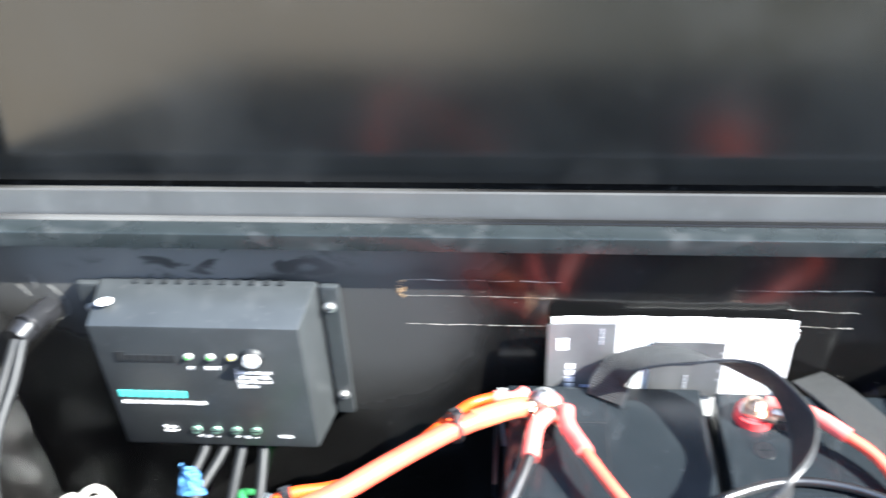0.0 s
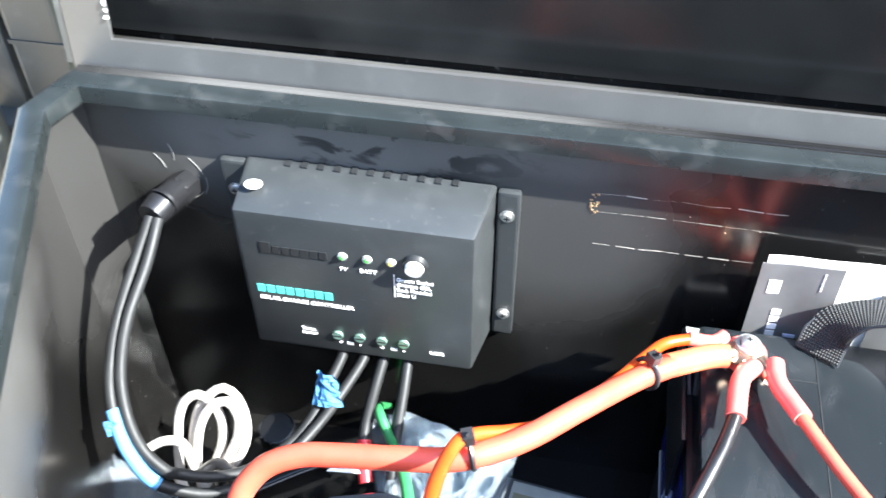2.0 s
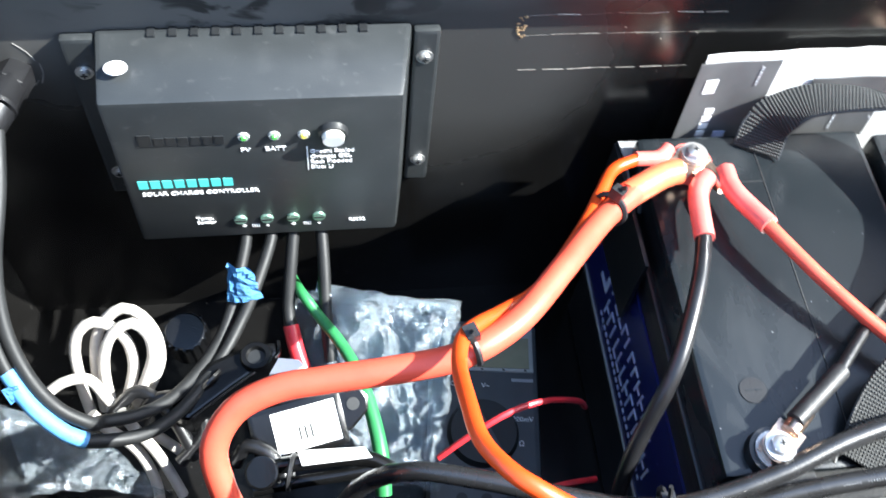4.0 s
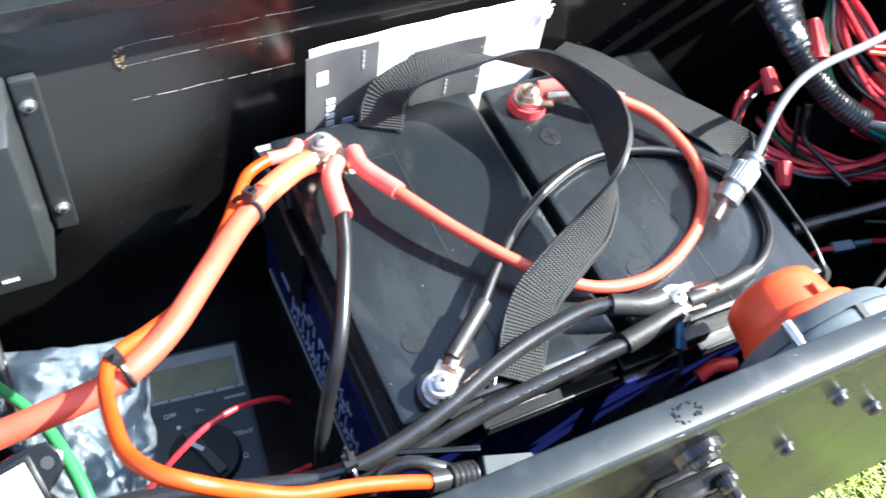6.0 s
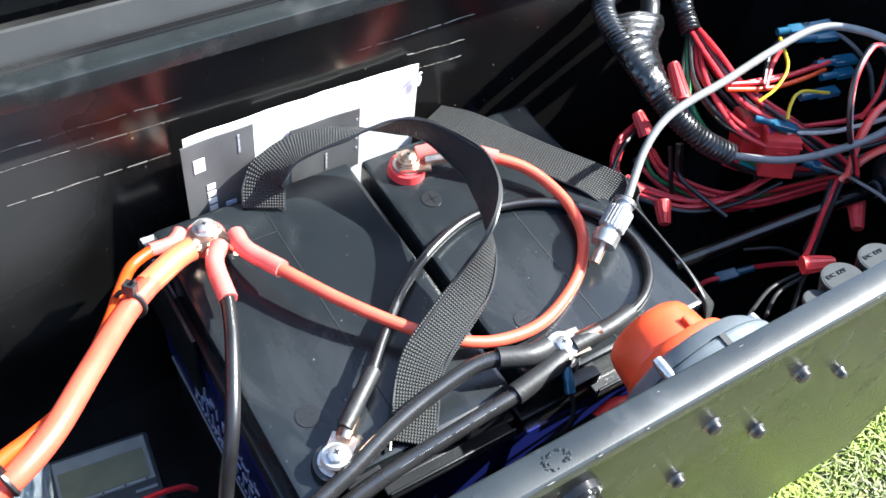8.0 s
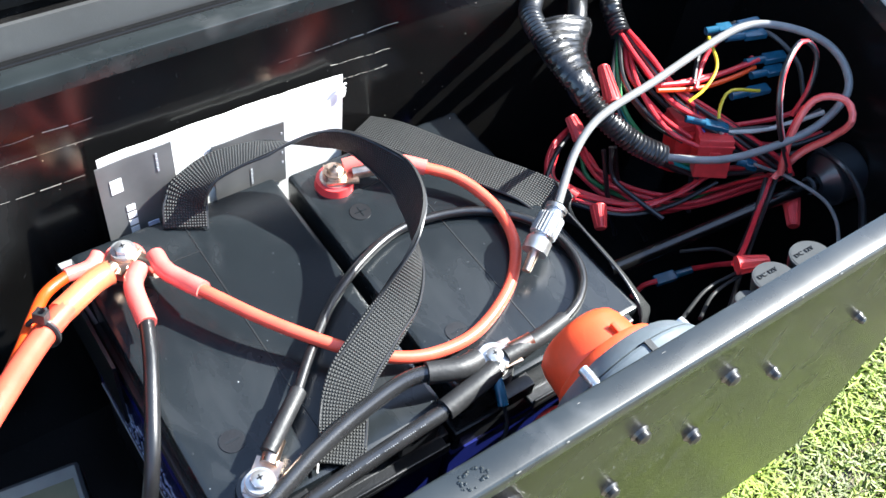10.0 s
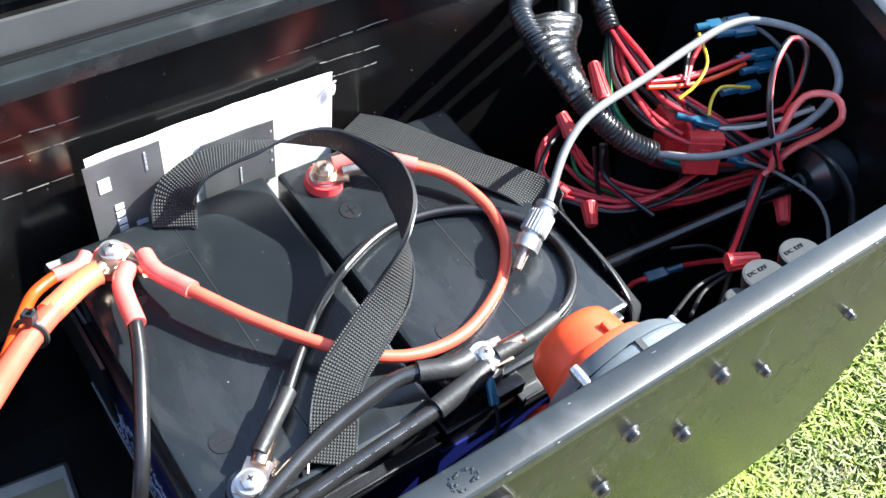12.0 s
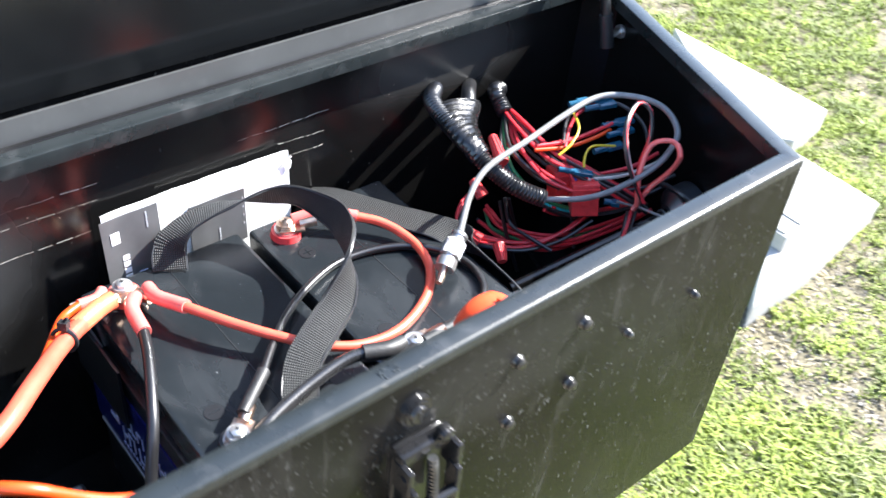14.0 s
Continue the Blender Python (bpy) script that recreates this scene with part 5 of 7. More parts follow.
E2 = [((0.2584, 0.5502, 0.9220), (0.2328, 0.5372, 0.9240)), ((0.2702, 0.5306, 0.9295), (0.2433, 0.5134, 0.9285)), ((0.2888, 0.5025, 0.9305), (0.2577, 0.4862, 0.9285)), ((0.2996, 0.4796, 0.9310), (0.2711, 0.4677, 0.9285)), ((0.3094, 0.4615, 0.9315), (0.2839, 0.4517, 0.9285)), ((0.3154, 0.4440, 0.9310), (0.2975, 0.4370, 0.9285)), ((0.3168, 0.4264, 0.9300), (0.3120, 0.4211, 0.9250)), ((0.3150, 0.4157, 0.9300), (0.3230, 0.4170, 0.9190)), ((0.3150, 0.4000, 0.9290), (0.3235, 0.4015, 0.9180)), ((0.3148, 0.3781, 0.9280), (0.3238, 0.3795, 0.9170)), ((0.3142, 0.3552, 0.9262), (0.3230, 0.3560, 0.9150)), ((0.3125, 0.3353, 0.9200), (0.3210, 0.3365, 0.9090)), ((0.3110, 0.3290, 0.9050), (0.3190, 0.3300, 0.8830))]
strap = thing("carry_strap", E2[1][0], "black woven nylon strap lying across the battery corner", "strap", "battery straps")
part("band", banded(E2, 0.0245), WEBBING, strap)
for side in (-1, 1):
    part("woven_edge", hem(E2, side, 0.0245), ZIP_BLACK, strap)

# coaxial lead with its plug
coax = thing("coaxial_lead", (0.2953, 0.4058, 0.9570), "grey coaxial lead looping over the wires to a bare plug", "cable")
part("jacket", tube([(0.3915, 0.4143, 0.9400), (0.4184, 0.3906, 0.9450), (0.4413, 0.3763, 0.9550), (0.4636, 0.3626, 0.9750), (0.4813, 0.3614, 0.9900), (0.4936, 0.3686, 0.9980), (0.5024, 0.3881, 1.0030), (0.5017, 0.4107, 1.0030), (0.4873, 0.4339, 1.0000), (0.4661, 0.4414, 0.9980), (0.4302, 0.4402, 0.9930), (0.3883, 0.4360, 0.9870), (0.3549, 0.4341, 0.9820), (0.3348, 0.4305, 0.9770), (0.3165, 0.4218, 0.9680), (0.2946, 0.4047, 0.9560)], 0.0026), COAX, coax)
p0, p1, p2, p3 = [Vector(p) for p in ((0.2940, 0.4040, 0.9540), (0.2745, 0.3940, 0.9445), (0.2680, 0.3900, 0.9415), (0.2575, 0.3832, 0.9378))]
part("plug_body", joined(rod(p0, p1, 0.0060, seg=20), rod(p0.lerp(p1, 0.30), p0.lerp(p1, 0.88), 0.0076, seg=24), rod(p0.lerp(p1, 0.02), p0.lerp(p1, 0.12), 0.0068, seg=20)), STEEL, coax, "steel screw plug")
plug_axis = (p1 - p0).normalized()
plug_side = plug_axis.orthogonal().normalized()
plug_up = plug_axis.cross(plug_side)
for k in range(24):
    ridge = (math.cos(math.tau * k / 24) * plug_side + math.sin(math.tau * k / 24) * plug_up) * 0.0077
    part("knurl", rod(p0.lerp(p1, 0.32) + ridge, p0.lerp(p1, 0.86) + ridge, 0.0005, seg=5), STEEL, coax)
part("plug_nut", rod(p1, p2, 0.0078, seg=16), STEEL, coax)
part("plug_pin", rod(p2, p3, 0.0032, 0.0026, seg=12), COPPER, coax)

# corrugated conduits and taped harness out of the back wall
con = thing("conduit", (0.39, 0.548, 0.975), "black corrugated conduit with glossy tape from the back wall", "conduit")
part("conduit_body", tube([(0.3843, 0.5490, 0.9785), (0.3629, 0.5270, 0.9850), (0.3564, 0.5001, 0.9820), (0.3567, 0.4721, 0.9750), (0.3637, 0.4476, 0.9620), (0.3765, 0.4268, 0.9500), (0.3939, 0.4119, 0.9410)], 0.0066, seg=14, ribs=0.0013, pitch=0.0031, step=0.0005), CABLE_BLACK, con)
part("branch", tube([(0.4261, 0.5490, 0.9700), (0.3987, 0.5209, 0.9850), (0.3833, 0.5019, 0.9780), (0.3700, 0.4825, 0.9730), (0.3655, 0.4700, 0.9720)], 0.0066), CABLE_BLACK, con)


def tape_wrap():
    """Layers of tape drawn tight round the conduit and its branch where they meet."""
    one = [Vector(q) for q in ((0.3605, 0.5130, 0.9838), (0.3570, 0.4985, 0.9818), (0.3563, 0.4850, 0.9790), (0.3575, 0.4700, 0.9742), (0.3600, 0.4590, 0.9680))]
    two = [Vector(q) for q in ((0.3920, 0.5115, 0.9822), (0.3805, 0.4985, 0.9768), (0.3712, 0.4842, 0.9735), (0.3640, 0.4700, 0.9722), (0.3612, 0.4590, 0.9678))]
    one, two = smooth_path(one, 0.0011), smooth_path(two, 0.0011)
    n, seg = min(len(one), len(two)), 28
    bm, rings = bmesh.new(), []
    for i in range(n):
        a, b = one[i * (len(one) - 1) // (n - 1)], two[i * (len(two) - 1) // (n - 1)]
        d = (one[min(i + 1, len(one) - 1)] - one[max(i - 1, 0)]).normalized()
        w = (b - a) - d * (b - a).dot(d)
        w = w.normalized() if w.length > 0.001 else d.orthogonal().normalized()
        up = d.cross(w)
        half, mid = (b - a).length / 2, (a + b) / 2
        layer = 0.0006 * ((i * 0.21) % 1.0)
        ring = []
        for k in range(seg):
            t = math.tau * k / seg
            crease = 0.0007 * noise.noise((k * 0.5, i * 0.09, 3)) + 0.0005 * noise.noise((k * 1.6, i * 0.5, 8))
            ring.append(bm.verts.new(mid + w * math.cos(t) * (half + 0.0086 + layer + crease) + up * math.sin(t) * (0.0086 + layer + crease * 1.6)))
        rings.append(ring)
    for a, b in zip(rings, rings[1:]):
        for k in range(seg):
            bm.faces.new((a[k], a[(k + 1) % seg], b[(k + 1) % seg], b[k]))
    bm.faces.new(rings[0]), bm.faces.new(list(reversed(rings[-1])))
    return bm


part("tape_wrap", tape_wrap(), TAPE_BLACK, con, "glossy creased black vinyl tape")
con2 = thing("conduit", (0.47, 0.548, 0.95), "short black corrugated conduit feeding red and black wires", "conduit")
part("conduit_body", tube([(0.4655, 0.5490, 0.9535), (0.4333, 0.5225, 0.9750), (0.4293, 0.5108, 0.9700), (0.4268, 0.5005, 0.9660)], 0.0062, seg=14, ribs=0.0013, pitch=0.0031, step=0.0005), CABLE_BLACK, con2)


def wire(pts, r, mat, label):
    return solo("wire", tube(pts, r, seg=8), mat, label, "wire", "wires in the bay")


RW, BW = "thin red wire in the tangled bundle", "thin black wire in the tangled bundle"
rnd = random.Random(21)


def bundle(pts, mats, spread, r=0.0017):
    for mat, label in mats:
        base = Vector((rnd.uniform(-spread, spread), rnd.uniform(-spread, spread), rnd.uniform(-spread, spread) * 0.6))
        drift = [Vector((rnd.uniform(-1, 1), rnd.uniform(-1, 1), rnd.uniform(-1, 1) * 0.6)) * spread * 0.3 for _ in pts]
        wire([Vector(p) + base * (0.45 if k == 0 else 1) + q for k, (p, q) in enumerate(zip(pts, drift))], r, mat, label)


red, blk = (WIRE_RED, RW), (CABLE_BLACK, BW)
bundle([(0.4290, 0.5028, 0.9660), (0.4236, 0.4695, 0.9630), (0.4273, 0.4363, 0.9550), (0.4458, 0.4095, 0.9450), (0.4653, 0.3816, 0.9320), (0.4743, 0.3693, 0.9250)], [red, blk, red, blk, red, blk, blk], 0.007)
bundle([(0.4303, 0.5010, 0.9620), (0.4121, 0.4664, 0.9550), (0.4097, 0.4330, 0.9450), (0.4226, 0.4130, 0.9380)], [red, red, blk, blk], 0.007)
bundle([(0.4273, 0.5025, 0.9620), (0.4054, 0.4763, 0.9550), (0.3993, 0.4538, 0.9400), (0.4135, 0.4293, 0.9200), (0.4386, 0.4052, 0.9100)], [(TEAL_WIRE, "thin teal wire in the tangled bundle"), (GREEN_WIRE, "thin green wire in the tangled bundle"), blk], 0.005)
bundle([(0.4440, 0.4104, 0.9450), (0.4685, 0.4018, 0.9450), (0.4888, 0.3913, 0.9500), (0.5069, 0.3828, 0.9620)], [red, blk, (WHITE_WIRE, "thin white wire in the tangled bundle")], 0.005)
bundle([(0.4123, 0.4471, 0.9650), (0.4432, 0.4406, 0.9650), (0.4686, 0.4346, 0.9680), (0.4873, 0.4328, 0.9720)], [red, red, (CABLE_ORANGE, "thin orange wire in the tangled bundle")], 0.005)
bundle([(0.4352, 0.4352, 0.9650), (0.4517, 0.4496, 0.9720), (0.4663, 0.4543, 0.9800), (0.4851, 0.4533, 0.9850)], [red, blk], 0.004)
wire([(0.4586, 0.4544, 0.9850), (0.4485, 0.4340, 0.9800), (0.4308, 0.4247, 0.9750), (0.4161, 0.4234, 0.9700)], 0.0011, YELLOW_WIRE, "thin yellow wire in the tangled bundle")
wire([(0.4742, 0.4118, 0.9650), (0.4527, 0.4192, 0.9680), (0.4394, 0.4144, 0.9650), (0.4336, 0.4084, 0.9600)], 0.0011, YELLOW_WIRE, "thin yellow wire in the tangled bundle")
loop1 = [(0.4564, 0.3572, 0.9450), (0.4514, 0.3750, 0.9750), (0.4575, 0.3906, 1.0000), (0.4813, 0.4016, 1.0100), (0.4886, 0.3924, 1.0050), (0.4848, 0.3839, 0.9850), (0.4779, 0.3819, 0.9650)]
bundle(loop1, [red, blk], 0.0022, 0.0017)
bundle(loop1, [(WHITE_WIRE, "thin white wire looping above the bundle")], 0.0022, 0.0009)
loop2 = [(0.4550, 0.3634, 0.9400), (0.4577, 0.3717, 0.9700), (0.4677, 0.3730, 0.9920), (0.4751, 0.3591, 1.0000), (0.4701, 0.3467, 0.9950), (0.4714, 0.3527, 0.9750), (0.4655, 0.3632, 0.9550), (0.4550, 0.3660, 0.9350)]
bundle(loop2, [red, (SHRINK_RED, RW)], 0.0025, 0.0021)
low = [(0.3961, 0.4901, 0.9050), (0.3702, 0.4796, 0.8980), (0.3563, 0.4645, 0.8900), (0.3607, 0.4440, 0.8880), (0.3868, 0.4172, 0.8900), (0.4174, 0.4054, 0.8950), (0.4489, 0.4019, 0.9050)]
bundle(low, [red, blk, red, blk, red], 0.009)
low2 = [(0.3917, 0.4751, 0.8900), (0.3883, 0.4536, 0.8850), (0.4010, 0.4249, 0.8850), (0.4237, 0.4040, 0.8900), (0.4665, 0.3884, 0.9000), (0.4847, 0.3745, 0.9150)]
bundle(low2, [red, (GREEN_WIRE, "thin green wire in the tangled bundle"), red, red], 0.007)
bundle([(0.4142, 0.4222, 0.9150), (0.4326, 0.4139, 0.9050), (0.4606, 0.3932, 0.9100), (0.4797, 0.3780, 0.9200)], [red, red, blk], 0.006)
for a in ([(0.3835, 0.4459, 0.9250), (0.3827, 0.4351, 0.9050), (0.3879, 0.4165, 0.9000), (0.3965, 0.3950, 0.8950)], [(0.3816, 0.4496, 0.9200), (0.3812, 0.4337, 0.8900), (0.3853, 0.4190, 0.8600)], [(0.4353, 0.4132, 0.9100), (0.4334, 0.4057, 0.8950), (0.4308, 0.3981, 0.8800)], [(0.3905, 0.4479, 0.9200), (0.4018, 0.4390, 0.8800), (0.4185, 0.4134, 0.8400)]):
    wire(a, 0.0017, CABLE_BLACK, BW)
wire([(0.4567, 0.3675, 0.9300), (0.4330, 0.3535, 0.9200), (0.4012, 0.3364, 0.9250), (0.3864, 0.3297, 0.9300)], 0.0018, WIRE_RED, RW)
wire([(0.4603, 0.3656, 0.9300), (0.4365, 0.3516, 0.9200), (0.3905, 0.3262, 0.9200), (0.3572, 0.3065, 0.9200)], 0.0015, CABLE_BLACK, BW)
wire([(0.4539, 0.3691, 0.9300), (0.4288, 0.3522, 0.9180), (0.3945, 0.3349, 0.9250)], 0.0016, CABLE_BLACK, BW)
wire([(0.4507, 0.3801, 0.9350), (0.4660, 0.3615, 0.9320), (0.4686, 0.3354, 0.9350), (0.4557, 0.3152, 0.9400), (0.4348, 0.2983, 0.9450)], 0.0012, COAX, "thin whitish wire curving to a socket")
wire([(0.4776, 0.3638, 0.9550), (0.4882, 0.3431, 0.9500), (0.4791, 0.3188, 0.9480), (0.4543, 0.2981, 0.9500)], 0.0024, CABLE_BLACK, "black wire curving down beside the side wall")
wire([(0.3998, 0.3615, 0.8750), (0.4005, 0.3468, 0.8950), (0.3887, 0.3319, 0.9200)], 0.0018, WIRE_RED, RW)
wire([(0.3714, 0.3656, 0.8750), (0.3641, 0.3698, 0.8700), (0.3582, 0.3709, 0.8600)], 0.0018, WIRE_RED, RW)
for a in ([(0.3780, 0.3217, 0.9300), (0.3555, 0.3242, 0.9250), (0.3207, 0.3127, 0.9400), (0.2912, 0.3004, 0.9600)], [(0.3780, 0.3193, 0.9300), (0.3555, 0.3193, 0.9250), (0.3222, 0.3050, 0.9400)], [(0.3821, 0.3654, 0.9000), (0.3997, 0.3534, 0.9050), (0.3947, 0.3352, 0.9200)]):
    wire(a, 0.0012, PANEL_CABLE, BW)

# more of the tangle behind and below the fuse holders
bundle([(0.4397, 0.5075, 0.9550), (0.4367, 0.4733, 0.9450), (0.4441, 0.4363, 0.9350), (0.4653, 0.4050, 0.9250), (0.4877, 0.3798, 0.9300), (0.5113, 0.3693, 0.9400)], [blk, red, blk], 0.006)
bundle([(0.3852, 0.4736, 0.8800), (0.3912, 0.4407, 0.8750), (0.4150, 0.4119, 0.8750), (0.4576, 0.3987, 0.8800), (0.4879, 0.3860, 0.9000)], [red, blk, red], 0.006)
bundle([(0.4385, 0.4368, 0.9550), (0.4333, 0.4204, 0.9450), (0.4316, 0.4043, 0.9350)], [red, (BLUE_WIRE, "thin blue wire in the tangled bundle")], 0.004)
bundle([(0.4880, 0.4536, 0.9800), (0.5057, 0.4379, 0.9800), (0.5074, 0.4107, 0.9750), (0.4966, 0.3907, 0.9650)], [blk], 0.003)


def wire_nut(a, b, label="red ribbed wire nut on joined wires"):
    a, b = Vector(a), Vector(b)
    d = b - a
    bm = tube([a + d * (k / 24) for k in range(25)], 0.0048, seg=20, raw=True)
    for v in bm.verts:
        s = (v.co - a).dot(d) / d.length_squared
        c = a + d * s
        ring = v.co - c
        v.co = c + ring * (0.72 + 0.5 * s)
    t = thing("wire_nut", a, label, "wire nut", "wire nuts")
    part("shell", bm, RED_PLASTIC, t)
    u = d.orthogonal().normalized()
    w = d.cross(u).normalized()
    for k in range(10):
        an = math.tau * k / 10
        r = (math.cos(an) * u + math.sin(an) * w)
        part("rib", rod(a + d * 0.05 + r * 0.0037, b - d * 0.06 + r * 0.0056, 0.0006, seg=5), RED_PLASTIC, t)


wire_nut((0.3964, 0.4834, 0.9620), (0.3878, 0.4588, 0.9520))
wire_nut((0.3869, 0.4908, 0.9150), (0.3880, 0.4761, 0.9050))
wire_nut((0.3923, 0.3150, 0.9380), (0.3752, 0.3239, 0.9350))
wire_nut((0.4583, 0.3379, 0.9100), (0.4717, 0.3545, 0.9150))
wire_nut((0.3492, 0.4528, 0.9000), (0.3551, 0.4398, 0.8950))
wire_nut((0.3561, 0.4122, 0.8900), (0.3640, 0.4260, 0.8950))


def spade(a, b, r=0.0035):
    a, b = Vector(a), Vector(b)
    t = thing("crimp_connector", a, "translucent blue nylon crimp connector on a wire", "connector", "blue connectors")
    part("barrel", rod(a, a.lerp(b, 0.45), r * 0.8, seg=14), BLUE_NYLON, t)
    m = Matrix.Translation(a.lerp(b, 0.72)) @ (b - a).to_track_quat("X", "Z").to_matrix().to_4x4()
    n = (b - a).length * 0.28
    part("shroud", placed(block(-n, n, -r * 1.15, r * 1.15, -r * 0.6, r * 0.6), m), BLUE_NYLON, t, bevel=0.001)


spade((0.4720, 0.4557, 0.9850), (0.5007, 0.4480, 0.9880))
spade((0.4725, 0.4504, 0.9820), (0.4990, 0.4396, 0.9850))
spade((0.4786, 0.4326, 0.9720), (0.5066, 0.4229, 0.9750))
spade((0.4770, 0.4238, 0.9680), (0.5013, 0.4171, 0.9700))
spade((0.4579, 0.4203, 0.9600), (0.4856, 0.4129, 0.9620))
spade((0.4613, 0.4597, 0.9850), (0.4788, 0.4535, 0.9870))
spade((0.3992, 0.3608, 0.8750), (0.3710, 0.3671, 0.8730), 0.0034)
spade((0.4156, 0.4203, 0.9580), (0.4382, 0.4016, 0.9550), 0.003)
spade((0.4475, 0.3905, 0.9300), (0.4568, 0.3806, 0.9300), 0.0036)


def relay(p, size, turn):
    t = thing("relay", p, "red plastic fuse holder block among the wires", "fuse holder", "fuse holders")
    m = Matrix.Translation(p) @ pose(0, 0, 0, -12, -6, turn)
    s = size
    part("body", placed(block(-s, s, -s * 0.8, s * 0.8, -s * 1.25, s * 1.25), m), RED_PLASTIC, t, bevel=0.0015)
    part("lip", placed(block(-s * 1.05, s * 1.05, -s * 0.86, s * 0.86, s * 0.75, s * 0.9), m), RED_PLASTIC, t, bevel=0.0006)
    part("latch_tab", placed(block(-s * 0.3, s * 0.3, -s * 0.95, -s * 0.8, -s * 0.3, s * 0.5), m), RED_PLASTIC, t, bevel=0.0005)


relay((0.4386, 0.4058, 0.9290), 0.0118, -38)
relay((0.4373, 0.4299, 0.9300), 0.0120, -20)

# black pump body with its rod at the bottom of the bay
pump = thing("cylinder_pump", (0.495, 0.338, 0.94), "black round cylinder with a thin rod in the bay", "pump")
q0, q1, q2 = Vector((0.3330, 0.3785, 0.8970)), Vector((0.4900, 0.3500, 0.9270)), Vector((0.5130, 0.3458, 0.9314))
part("rod", rod(q0, q1, 0.0046, seg=16), PLASTIC_BLACK, pump)
part("barrel", rod(q1 + (q2 - q1) * 0.12, q2, 0.0195, seg=36), PUMP_SHELL, pump, bevel=0.002)
part("nose", rod(q1 - (q2 - q1) * 0.20, q1 + (q2 - q1) * 0.12, 0.0085, 0.0175, seg=32), PUMP_SHELL, pump)
part("ring", rod(q1 - (q2 - q1) * 0.45, q1 - (q2 - q1) * 0.36, 0.0062, seg=20), METER, pump)

# battery isolator switch on the front wall
sw = thing("isolator_switch", (0.233, 0.275, 0.935), "grey battery isolator switch with an orange knob", "switch")
SC = Vector((0.233, 0.2575, 0.973))
part("base", rod(SC, SC + Vector((0, 0.024, 0)), 0.0455, seg=44), SWITCH_GREY, sw, bevel=0.002)
part("housing", rod(SC + Vector((0, 0.024, 0)), SC + Vector((0, 0.034, 0)), 0.0455, 0.038, seg=44), SWITCH_GREY, sw, bevel=0.003)
part("shoulder", joined(*[rod((x, 0.262, 0.990), (x, 0.284, 0.990), 0.0175, seg=28) for x in (0.214, 0.254)]), SWITCH_GREY, sw, bevel=0.002)
for x, z in ((0.2018, 1.0044), (0.2667, 0.9965)):
    part("stud", rod((x, 0.2740, z), (x, 0.2900, z), 0.0026, seg=12), STEEL, sw)
    for k in range(7):
        part("thread", rod((x, 0.2800 + 0.0012 * k, z), (x, 0.2806 + 0.0012 * k, z), 0.0029, seg=12), STEEL, sw)
part("slot", block(0.2268, 0.2302, 0.2720, 0.2815, 1.0170, 1.0190), EMBOSS, sw)


def turned(profile, cx, cz, seg=56):
    """A round body about an axis along y, from pairs of y and radius."""
    bm = bmesh.new()
    rings = [[bm.verts.new((cx + r * math.cos(math.tau * k / seg), y, cz + r * math.sin(math.tau * k / seg))) for k in range(seg)] for y, r in profile]
    for a, b in zip(rings, rings[1:]):
        for k in range(seg):
            bm.faces.new((a[k], a[(k + 1) % seg], b[(k + 1) % seg], b[k]))
    bm.faces.new(rings[0]), bm.faces.new(list(reversed(rings[-1])))
    return bm


KX, KZ = 0.2385, 0.9600
part("knob_plate", turned([(0.2905, 0.0298), (0.2920, 0.0308), (0.2995, 0.0308), (0.3010, 0.0298)], KX, KZ + 0.004), ORANGE_KNOB, sw)
part("knob", turned([(0.3000, 0.0262), (0.3010, 0.0268), (0.3040, 0.0270), (0.3170, 0.0254), (0.3215, 0.0238), (0.3240, 0.0208), (0.3252, 0.0150)], KX, KZ), ORANGE_KNOB, sw, "orange rotary knob")
part("knob_rib", block(KX + 0.0020, KX + 0.0050, 0.2975, 0.3090, KZ + 0.0255, KZ + 0.0296), ORANGE_KNOB, sw, bevel=0.0008)


def socket(p, label="black capped 12 volt socket in the front wall"):
    p = Vector(p)
    axis = Vector((-0.12, 0.18, 0.95)).normalized()
    t = thing("power_socket", p - axis * 0.025, label, "power socket", "sockets")
    part("barrel", rod(p - axis * 0.03, p - axis * 0.0105, 0.0105, seg=24), CABLE_BLACK, t)
    part("cap_skirt", rod(p - axis * 0.0110, p - axis * 0.0012, 0.0112, 0.0118, seg=32), CABLE_BLACK, t)
    cap = part("cap", joined(rod(p - axis * 0.0013, p - axis * 0.0002, 0.0118, 0.0114, seg=32), rod(p - axis * 0.0003, p, 0.0105, seg=32)), SOCKET_CAP, t, "pale grey cap face")
    ux = (Vector((1, -0.1, 0)) - axis * axis.dot(Vector((1, -0.1, 0)))).normalized()
    m = Matrix.Translation(p + axis * 0.0002) @ Matrix((ux, axis.cross(ux), axis)).transposed().to_4x4()
    part("lettering", words("DC 12V", 0.0039, m @ Matrix.Translation((-0.0012, 0.0026, 0)), align="CENTER"), EMBOSS, cap)
    part("hinge_tab", placed(rod((-0.0190, -0.0010, -0.0090), (-0.0190, -0.0010, -0.0050), 0.0066, seg=24), m), SOCKET_CAP, t, bevel=0.001)
    part("hinge_strap", placed(block(-0.0150, -0.0100, -0.0020, 0.0030, -0.0080, -0.0055), m), SOCKET_CAP, t, bevel=0.0008)


